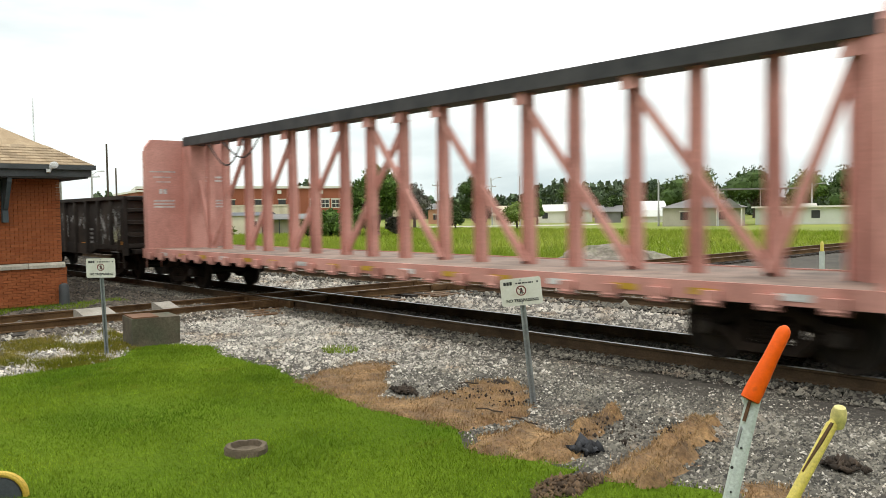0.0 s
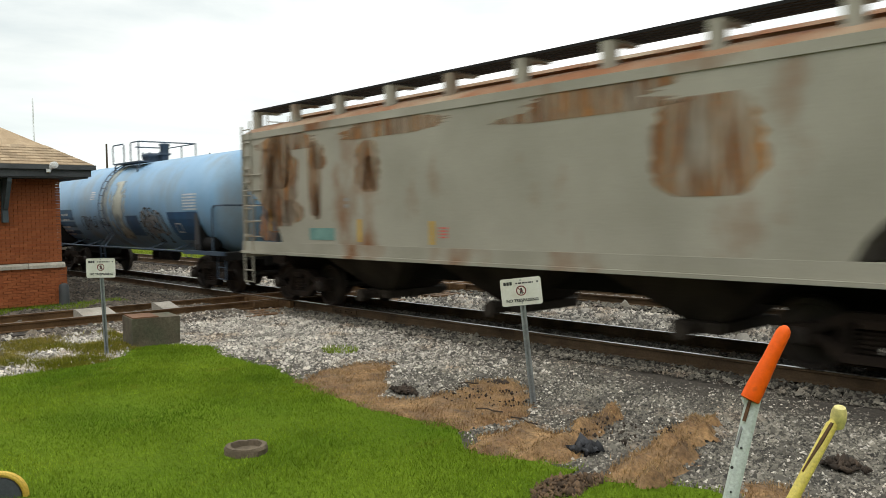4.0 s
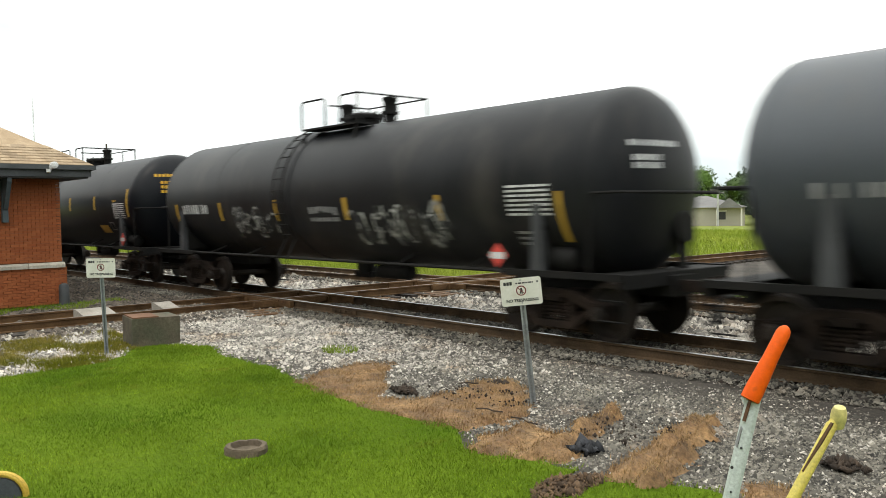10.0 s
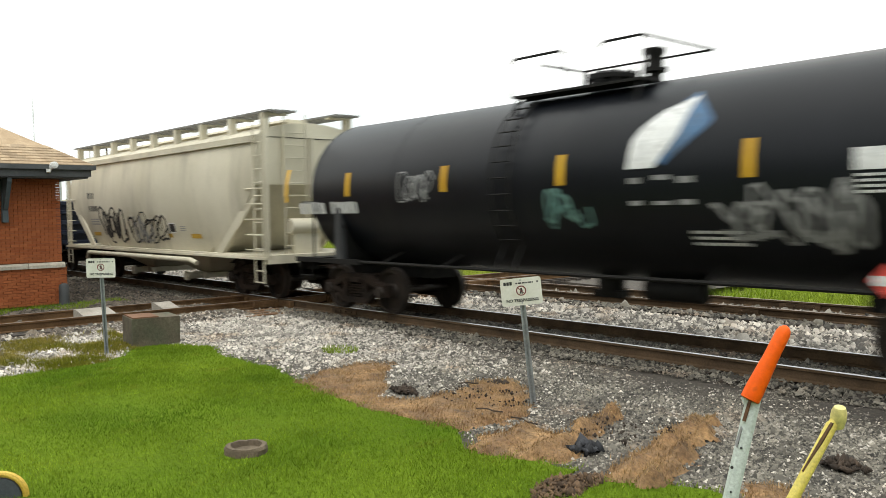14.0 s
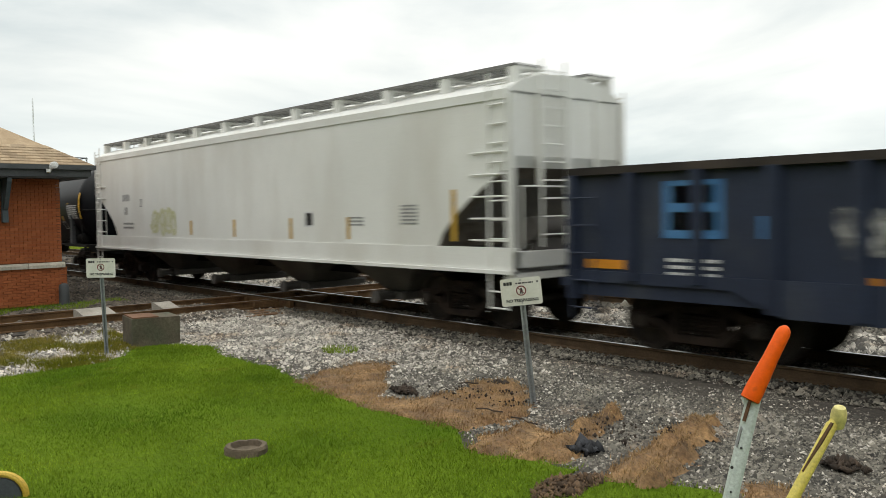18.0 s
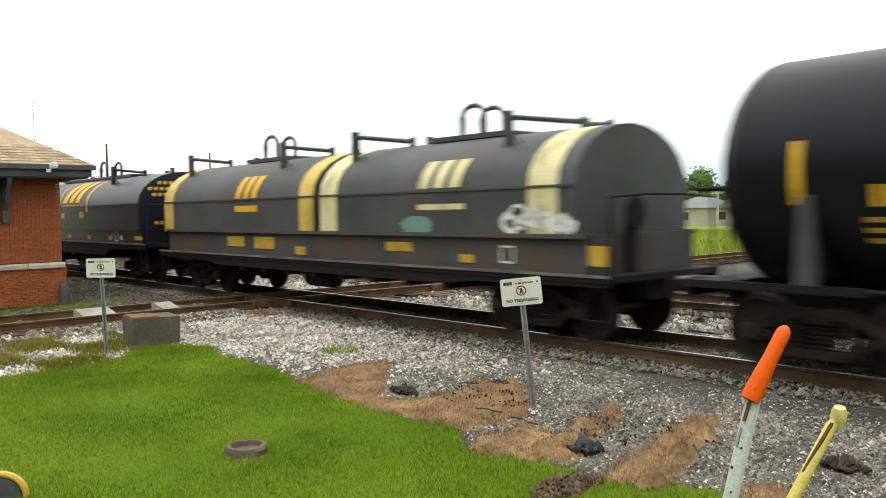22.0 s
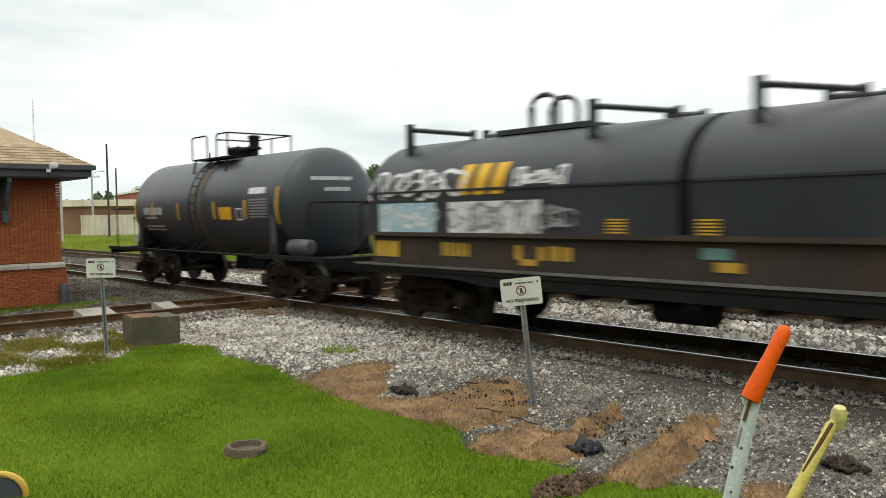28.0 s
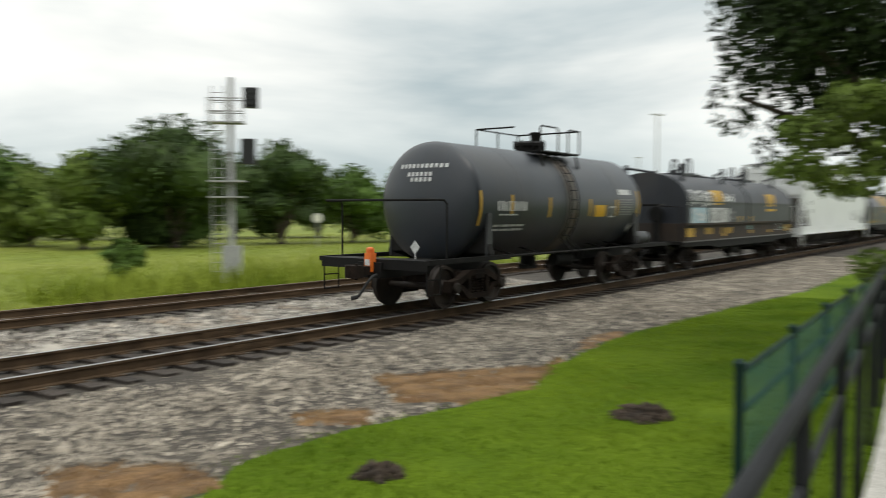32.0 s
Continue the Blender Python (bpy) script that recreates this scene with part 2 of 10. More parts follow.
LTBLUE_D = mat("pale_blue_spray_paint", (0.28, 0.42, 0.50), (0.40, 0.54, 0.60), rough=0.6, scale=4, bump=0.0, grain=0.2)
GREEN_D = mat("green_spray_paint", (0.20, 0.42, 0.05), (0.35, 0.55, 0.10), rough=0.6, scale=4, bump=0.0)
TEAL_D = mat("teal_panel_paint", (0.10, 0.22, 0.20), (0.16, 0.30, 0.27), rough=0.6, scale=4, bump=0.0)
RED_D = mat("red_placard_paint", (0.55, 0.05, 0.04), (0.65, 0.09, 0.07), rough=0.5, scale=4, bump=0.0)
ORANGE_D = mat("orange_plastic", (0.75, 0.14, 0.02), (0.85, 0.20, 0.03), rough=0.45, scale=4, bump=0.0, grain=0.1,
               dirt=(0.35, 0.07, 0.02), dirt_scale=9, dirt_at=0.70, dirt_soft=0.10)
GRATE_M = mat("galvanised_grating", (0.16, 0.16, 0.15), (0.26, 0.26, 0.25), rough=0.6, metal=0.5, scale=5, fine=60, bump=0.2)


# ---------------------------------------------------------------- ground materials
GRAVEL = mat("grey_ballast_bed", (0.034, 0.028, 0.022), (0.080, 0.067, 0.053), rough=0.95, scale=0.9, fine=16, bump=0.8, grain=0.55)
LAWN = mat("lawn_soil_and_grass", (0.060, 0.106, 0.007), (0.116, 0.174, 0.013), rough=0.95, scale=0.55, fine=24, bump=0.6, grain=0.35, spec=0.05)
BLADE_M = mat("mown_grass_blades", (0.088, 0.162, 0.011), (0.200, 0.278, 0.023), rough=0.9, scale=0.7, fine=3, bump=0.0, island=0.30, grain=0.25, spec=0.05,
              dirt=(0.20, 0.21, 0.03), dirt_scale=2.2, dirt_at=0.66, dirt_soft=0.08)
TALL_M = mat("tall_field_grass_blades", (0.150, 0.225, 0.010), (0.290, 0.330, 0.050), rough=0.8, scale=0.12, fine=1.5, bump=0.0, island=0.35, grain=0.2, spec=0.2)
MOWN_M = mat("pale_mown_field_blades", (0.135, 0.185, 0.010), (0.225, 0.255, 0.030), rough=0.8, scale=0.12, fine=1.5, bump=0.0, island=0.3, grain=0.2, spec=0.2)
FIELD_M = mat("field_grass_ground", (0.135, 0.180, 0.010), (0.215, 0.240, 0.028), rough=0.95, scale=0.06, fine=1.2, bump=0.4, grain=0.25,
              dirt=(0.20, 0.21, 0.06), dirt_scale=0.03, dirt_at=0.60)
DIRT = mat("dry_tan_dirt_and_straw", (0.150, 0.076, 0.030), (0.32, 0.192, 0.086), rough=0.95, scale=2.6, fine=22, bump=0.8, grain=0.5, dirt=(0.10, 0.065, 0.040), dirt_scale=3.2, dirt_at=0.56)
STRAW_M = mat("dry_straw_blades", (0.20, 0.115, 0.048), (0.36, 0.235, 0.11), rough=0.9, scale=1.5, bump=0.0, island=0.35, grain=0.1)
STONE_M = mat("mixed_ballast_stones", (0.018, 0.016, 0.0125), (0.215, 0.195, 0.158), rough=0.85, scale=2.0, fine=40, bump=0.15, island=0.85, grain=0.15, contrast=1.0,
              dirt=(0.24, 0.17, 0.12), dirt_scale=0.9, dirt_at=0.66, dirt_soft=0.1)
STONE_W = mat("warm_grey_ballast_stones", (0.075, 0.060, 0.044), (0.38, 0.335, 0.27), rough=0.85, scale=2.0, fine=40, bump=0.15, island=0.8, grain=0.15, contrast=1.0)
STONE_L = mat("clean_pale_ballast_stones", (0.12, 0.105, 0.086), (0.53, 0.49, 0.43), rough=0.85, scale=2.0, fine=40, bump=0.15, island=0.8, grain=0.15, contrast=1.0,
              dirt=(0.26, 0.185, 0.12), dirt_scale=1.3, dirt_at=0.62, dirt_soft=0.1)
STONE_D = mat("grimy_brown_ballast_stones", (0.018, 0.014, 0.011), (0.150, 0.122, 0.092), rough=0.9, scale=2.0, fine=40, bump=0.15, island=0.85, grain=0.15, contrast=1.0)
TIE_M = mat("creosoted_tie_wood", (0.022, 0.017, 0.014), (0.060, 0.046, 0.036), rough=0.9, scale=2.5, fine=25, bump=0.5, stretch=(1, 6, 1), rand=0.35)
TIMBER_M = mat("rust_stained_crossing_timber", (0.095, 0.050, 0.022), (0.19, 0.105, 0.050), rough=0.9, scale=2.5, fine=25, bump=0.4, rand=0.3)
RAIL_M = mat("rusty_rail_steel", (0.052, 0.034, 0.020), (0.115, 0.074, 0.043), rough=0.85, scale=2.5, bump=0.25, spec=0.2)
RAIL_O = mat("orange_rusted_rail_steel", (0.075, 0.042, 0.020), (0.155, 0.090, 0.044), rough=0.9, scale=2.5, bump=0.25, spec=0.15)
SHINE_M = mat("worn_bright_rail_head", (0.40, 0.40, 0.41), (0.58, 0.58, 0.59), rough=0.30, metal=0.85, scale=6, bump=0.02, grain=0.12)
DULL_M = mat("dull_rusty_rail_head", (0.16, 0.11, 0.085), (0.28, 0.22, 0.18), rough=0.5, metal=0.5, scale=4, bump=0.05)
CONCRETE = mat("weathered_concrete", (0.065, 0.051, 0.034), (0.14, 0.115, 0.080), rough=0.95, scale=2.5, fine=18, bump=0.6, dirt=(0.075, 0.085, 0.05), dirt_scale=2.0, dirt_at=0.58)
PALE_CON = mat("pale_concrete", (0.42, 0.40, 0.36), (0.55, 0.53, 0.49), rough=0.9, scale=3, fine=25, bump=0.2)
GALV = mat("galvanised_steel", (0.24, 0.26, 0.27), (0.36, 0.38, 0.39), rough=0.5, metal=0.6, scale=8, fine=40, bump=0.1)


def lerp(rows, x):
    """Reads a broken line of (x, y) at x."""
    for (a, p), (b, q) in zip(rows, rows[1:]):
        if x <= b:
            f = max(0.0, min(1.0, (x - a) / (b - a)))
            return p + (q - p) * f
    return rows[-1][1]


LAWN_EDGE = [(-14.75, 5.65), (-14.4, 6.2), (-13.64, 6.6), (-12.45, 6.27), (-11.2, 6.35), (-10.08, 6.07), (-8.66, 5.87), (-7.64, 5.80), (-6.97, 5.88), (-6.69, 6.04), (-6.3, 5.7), (-5.92, 5.49),
             (-5.55, 5.57), (-5.3, 5.75), (-4.69, 5.72), (-4.60, 5.25), (-4.46, 5.3), (-4.37, 5.78), (-4.0, 5.87), (-3.58, 6.08), (-2.5, 5.8), (0, 5.75), (4.4, 5.55), (4.9, 5.95), (6.1, 6.05), (7.1, 5.85), (8.2, 5.6), (9.6, 5.45), (11.0, 6.0), (14.8, 6.4), (19, 6.2), (26, 5.7), (45, 6.2), (70, 6.6)]
LAWN_LOW = [(-14.75, 5.58), (-13.9, 5.15), (-13.48, 4.5), (-13.36, 3.0), (-13.30, -9.0)]


def lawn_edge(x):
    return lerp(LAWN_EDGE, x) + 0.08 * noise.noise((x * 0.9, 3.1, 0)) + 0.07 * noise.noise((x * 3.3, 7.7, 0)) + 0.04 * noise.noise((x * 9.0, 2.2, 0))


def lawn_low(x):
    return lerp(LAWN_LOW, x) + (0.10 * noise.noise((x * 6.0, 1.3, 0)) if x < -13.4 else 0.0)


def strip(name, xs, low, high, z, m, label, category, cuts=6):
    """A sheet between two broken edges over the stations xs, with a skirt down to the ground."""
    bm = B()
    prev = None
    for x in xs:
        a, b = low(x), high(x)
        col = [bm.verts.new((x, a, FIELD - 0.05)), bm.verts.new((x, a, z(x, a)))]
        for i in range(1, cuts):
            y = a + (b - a) * i / cuts
            col.append(bm.verts.new((x, y, z(x, y))))
        col += [bm.verts.new((x, b, z(x, b))), bm.verts.new((x, b, FIELD - 0.05))]
        if prev:
            for i in range(len(col) - 1):
                bm.faces.new((prev[i], col[i], col[i + 1], prev[i + 1]))
        prev = col
    return tagged(part(name, bm, m, smooth=True), label, category, kind="structure")


# one sheet to the horizon, with the track bed raised on it
bm = B()
bm.faces.new([bm.verts.new(p) for p in ((-3500, -3500, FIELD), (3500, -3500, FIELD), (3500, 3500, FIELD), (-3500, 3500, FIELD))])
tagged(part("ground", bm, FIELD_M), "flat green grass field reaching the horizon", "ground", kind="structure")


def bed_z(x, y):
    rows = [(4.0, -0.33), (6.0, -0.30), (8.6, -0.26), (9.5, -0.215), (12.6, -0.215), (13.8, -0.27), (15.2, -0.215), (18.1, -0.215), (19.4, -0.40), (20.6, -0.62)]
    return lerp(rows, y) + 0.02 * noise.noise((x * 0.8, y * 0.8, 1.0)) - (0.02 if 9.4 < y < 12.7 or 15 < y < 18.2 else 0) + (cross_bank(x) if y < 9.0 else 0.0)


def cross_bank(x):
    """Ballast heaped up to the tie tops along the crossing track."""
    return 0.11 * np.exp(-(np.abs(x - CROSS_X) / 1.9) ** 4)


stations = [-400, -250, -150, -100, -70, -50, -40] + [-34 + 0.5 * i for i in range(130)] + [36, 45, 60, 90, 150, 250, 400]
strip("ballast_bed", stations, lambda x: 3.6, lambda x: 20.6, bed_z, GRAVEL, "grey gravel ballast bed under two railway tracks", "ballast", 44)
lawn_x = [-14.74 + 0.04 * i for i in range(300)] + [-2.7 + 0.2 * i for i in range(364)]
strip("lawn", lawn_x, lawn_low, lambda x: lawn_edge(x), lambda x, y: -0.285 + 0.012 * noise.noise((x * 0.7, y * 0.7, 4)), LAWN, "mown bright green lawn beside the railway", "lawn")
strip("cross_track_bed", [-22.6, -21.6, -20.2, -19.2, -18.4, -17.6, -16.6, -15.4, -14.2], lambda x: -60.0, lambda x: 3.7, lambda x, y: -0.23 - 0.02 * abs(x + 18.4), GRAVEL, "grey gravel bed of the crossing track", "ballast")
strip("cross_track_bed", [-21.4, -20.4, -19.2, -18.4, -17.6, -16.6, -15.0, -13.0], lambda x: 20.4, lambda x: 320.0 if x < -16 else (75.0 if x < -14 else 46.0), lambda x, y: -0.23 - 0.028 * abs(x + 18.4), GRAVEL, "grey gravel bed and service road beside the crossing track", "ballast")


# ---------------------------------------------------------------- tracks
def rail_profile(y):
    return [(y - 0.07, -0.18), (y + 0.07, -0.18), (y + 0.07, -0.165), (y + 0.012, -0.15), (y + 0.012, -0.045), (y + 0.036, -0.035), (y + 0.036, -0.004),
            (y - 0.036, -0.004), (y - 0.036, -0.035), (y - 0.012, -0.045), (y - 0.012, -0.15), (y - 0.07, -0.165)]


def track_rail(axis, c, a, b, head, top=0.0, label="rusty steel rail with worn bright head", m=None):
    bm = B()
    prof = [(p, q + top) for p, q in rail_profile(c)]
    if axis == "y":
        prism(bm, prof, "y", a, b)
    else:
        prism(bm, prof, "x", a, b)
    rail = tagged(part("rail", bm, m or RAIL_M), label, "rail", "rails of the tracks", "structure")
    bm = B()
    if axis == "x":
        box(bm, a, b, c - 0.030, c + 0.030, top - 0.006, top)
    else:
        box(bm, c - 0.030, c + 0.030, a, b, top - 0.006, top)
    part("rail_head", bm, head, rail, "worn running surface")
    return rail


for y in (TRACK_Y, TRACK2_Y):
    for s in (-1, 1):
        rail = track_rail("x", y + s * GAUGE / 2, -400, 400, SHINE_M if y == TRACK_Y else DULL_M)
        for xj in ((-14.6, -2.7, 9.2, 21.1) if y == TRACK_Y else (-8.4, 3.5, 15.4, 27.3)):
            bm = B()
            for d in (-1, 1):
                yy = y + s * GAUGE / 2 + d * 0.026
                box(bm, xj - 0.45 + s * 0.3, xj + 0.45 + s * 0.3, yy - 0.014, yy + 0.014, -0.145, -0.05)
                for k in (-0.3, -0.1, 0.1, 0.3):
                    tube(bm, (xj + k + s * 0.3, yy - d * 0.01, -0.10), (xj + k + s * 0.3, yy + d * 0.045, -0.10), 0.018, 6)
            part("joint_bar", bm, RAIL_M, rail)
for s in (-1, 1):
    track_rail("y", CROSS_X + s * GAUGE / 2, -60, 320, DULL_M, -0.003, "rusty steel rail of the crossing track", RAIL_O)
# guard rails and castings of the two diamonds
for y in (TRACK_Y, TRACK2_Y):
    diamond = thing("track_diamond", "rusty bolted crossing diamond where two tracks meet", "rail crossing", "diamonds of the crossing", "structure", at=pose(CROSS_X, y, 0))
    for s in (-1, 1):
        for axis in "xy":
            bm = B()
            c = s * (GAUGE / 2 - 0.115)
            if axis == "x":
                prism(bm, rail_profile(c), "x", -1.9, 1.9)
            else:
                prism(bm, [(p, q - 0.004) for p, q in rail_profile(c)], "y", -1.9, 1.9)
            part("guard_rail", bm, RAIL_O, diamond)
            bm = B()
            c = s * (GAUGE / 2 + 0.10)
            if axis == "x":
                box(bm, -1.5, 1.5, c - 0.05, c + 0.05, -0.17, -0.02)
            else:
                box(bm, c - 0.05, c + 0.05, -1.5, 1.5, -0.17, -0.023)
            part("easer_rail", bm, RAIL_O, diamond)
        for s2 in (-1, 1):
            bm = B()
            box(bm, s * GAUGE / 2 - 0.22, s * GAUGE / 2 + 0.22, s2 * GAUGE / 2 - 0.22, s2 * GAUGE / 2 + 0.22, -0.18, -0.055)
            for i in (-0.16, 0.16):
                for j in (-0.16, 0.16):
                    tube(bm, (s * GAUGE / 2 + i, s2 * GAUGE / 2 + j, -0.06), (s * GAUGE / 2 + i, s2 * GAUGE / 2 + j, -0.02), 0.025, 6)
            part("corner_casting", bm, RAIL_O, diamond, bevel=0.01)

# ---------------------------------------------------------------- brick depot with hipped roof
BRICK = mat("weathered_red_brick", (0.30, 0.084, 0.031), (0.40, 0.130, 0.052), rough=0.9, scale=1.2, fine=30, bump=0.25, rand=0.12, grain=0.15, spec=0.2)
MORTAR = mat("brick_mortar", (0.20, 0.075, 0.040), (0.27, 0.105, 0.058), rough=0.95, scale=3, bump=0.3)
STONE_T = mat("pale_stone_course", (0.42, 0.38, 0.30), (0.55, 0.50, 0.42), rough=0.9, scale=3, fine=25, bump=0.2, rand=0.12)
SHINGLE = mat("tan_roof_shingles", (0.27, 0.19, 0.115), (0.38, 0.285, 0.185), rough=0.95, scale=2.5, fine=35, bump=0.4, rand=0.22)
SLATE_P = mat("dark_grey_painted_wood", (0.045, 0.050, 0.052), (0.075, 0.080, 0.082), rough=0.6, scale=3, bump=0.1)
BRACKET_M = mat("blue_grey_painted_wood", (0.055, 0.075, 0.085), (0.085, 0.11, 0.12), rough=0.6, scale=3, bump=0.1)
DX, DY = -23.35, 7.0
depot = thing("depot", "red brick railway depot with tan hipped roof and stone course", "building", at=pose(0, 0, 0))
bm = B()
box(bm, DX - 14, DX - 0.09, -16, DY - 0.09, -0.6, 3.25)
wall = part("wall", bm, MORTAR, depot, "red brick wall")
bm = B()
for i in range(14):
    x1 = DX + 0.06
    y0, y1 = DY + 0.05 - (i + 1) * 0.92 + 0.012, DY + 0.05 - i * 0.92
    bm2 = B()
    prism(bm2, [(x1 - 0.20, 0.72), (x1, 0.72), (x1, 0.80), (x1 - 0.05, 0.86), (x1 - 0.20, 0.86)], "y", y0, y1)
    # profile lies across y
    part("stone_block", bm2, STONE_T, wall)
bm.free()
# fascia, soffit, hipped roof
ov = 0.73
ex, ey, ez = DX + ov, DY + 0.58, 3.42
bm = B()
box(bm, ex - 0.06, ex, -17, ey, ez - 0.30, ez - 0.02)
box(bm, DX - 15, ex - 0.06, ey - 0.06, ey, ez - 0.30, ez - 0.02)
part("fascia", bm, SLATE_P, depot, "dark grey roof edge board", bevel=0.01)
bm = B()
box(bm, ex, ex + 0.10, -17, ey + 0.10, ez - 0.12, ez)
box(bm, DX - 15, ex, ey, ey + 0.10, ez - 0.12, ez)
part("gutter", bm, SLATE_P, depot, bevel=0.02)
bm = B()
box(bm, DX - 15, ex - 0.06, -17, ey - 0.06, ez - 0.34, ez - 0.28)
part("soffit", bm, SLATE_P, depot)
SL = 0.60
rise = 5.2
bm = B()
q = [(ex + 0.05, ey + 0.05, ez), (ex + 0.05 - rise, ey + 0.05 - rise, ez + SL * rise), (DX - 15, ey + 0.05 - rise, ez + SL * rise), (DX - 15, ey + 0.05, ez),
     (ex + 0.05 - rise, -17, ez + SL * rise), (ex + 0.05, -17, ez)]
v = [bm.verts.new(p) for p in q]
bm.faces.new((v[0], v[1], v[2], v[3]))
bm.faces.new((v[0], v[5], v[4], v[1]))
u = [bm.verts.new((p[0], p[1], ez - 0.03)) for p in (q[0], q[3], q[5])]
roof = part("roof", bm, SHINGLE, depot, "tan shingled hipped roof")
# brackets under the eave, window, downspout, security camera
def bracket(y):
    bm = B()
    box(bm, DX - 0.02, DX + 0.12, y - 0.07, y + 0.07, 1.95, 3.1)
    prism(bm, [(DX + 0.10, 2.25), (DX + 0.20, 2.3), (DX + ov - 0.1, 2.98), (DX + ov - 0.1, 3.08), (DX + 0.10, 3.08)], "y", y - 0.05, y + 0.05)
    return part("bracket", bm, BRACKET_M, depot, "blue-grey eave bracket", bevel=0.01)
for y in (5.62, 2.2, -1.2):
    bracket(y)
win = part("window_frame", box(box(box(B(), DX - 0.02, DX + 0.05, 5.16, 5.30, 0.9, 2.85), DX - 0.02, DX + 0.05, 3.8, 3.94, 0.9, 2.85), DX - 0.02, DX + 0.05, 3.94, 5.16, 2.72, 2.85), SLATE_P, depot, "dark painted window frame")
GLASS = mat("dark_window_glass", (0.012, 0.014, 0.016), (0.020, 0.022, 0.024), rough=0.08, scale=2, bump=0.0)
part("pane", box(B(), DX - 0.03, DX + 0.01, 3.94, 5.16, 0.9, 2.72), GLASS, win)
bm = B()
lathe(bm, [(-0.30, 0.13), (0.20, 0.13), (0.27, 0.10), (0.30, 0.04)], 14, "z", (DX + 0.16, DY - 0.04, 0))
part("downspout_boot", bm, SLATE_P, depot, "black boot at the foot of the wall corner", smooth=True)
bm = B()
tube(bm, (ex + 0.02, 6.55, ez - 0.12), (ex + 0.22, 6.55, ez - 0.02), 0.05, 8)
lathe(bm, [(-0.02, 0.03), (0.0, 0.09), (0.16, 0.09), (0.18, 0.05)], 12, "x", (ex + 0.10, 6.60, ez - 0.02))
lathe(bm, [(0.0, 0.02), (0.02, 0.06), (0.10, 0.06)], 12, "z", (ex + 0.14, 6.48, ez - 0.22))
part("security_camera", bm, mat("white_plastic", (0.62, 0.62, 0.61), (0.72, 0.72, 0.71), rough=0.4, bump=0.0), depot, "white security camera under the gutter", smooth=True)

# ---------------------------------------------------------------- warning signs
SIGN_W = mat("white_sign_enamel", (0.62, 0.62, 0.54), (0.72, 0.72, 0.65), rough=0.4, scale=5, bump=0.02, grain=0.06, dirt=(0.50, 0.47, 0.36), dirt_scale=3, dirt_at=0.66)
SIGN_K = mat("black_sign_ink", (0.015, 0.015, 0.015), (0.03, 0.03, 0.03), rough=0.5, bump=0.0)
SIGN_R = mat("red_sign_ink", (0.13, 0.02, 0.018), (0.18, 0.03, 0.025), rough=0.5, bump=0.0)


def words(text, size):
    """Flat mesh of the built-in font, centred, in the x-z plane facing -y."""
    cu = bpy.data.curves.new("lettering", "FONT")
    cu.body, cu.size, cu.align_x, cu.align_y, cu.extrude = text, size, "CENTER", "CENTER", 0.001
    cu.offset = 0.0016
    ob = bpy.data.objects.new("lettering", cu)
    scene.collection.objects.link(ob)
    me = bpy.data.meshes.new_from_object(ob.evaluated_get(bpy.context.evaluated_depsgraph_get()))
    bpy.data.objects.remove(ob)
    me.transform(Matrix.Rotation(radians(90), 4, "X"))
    return me


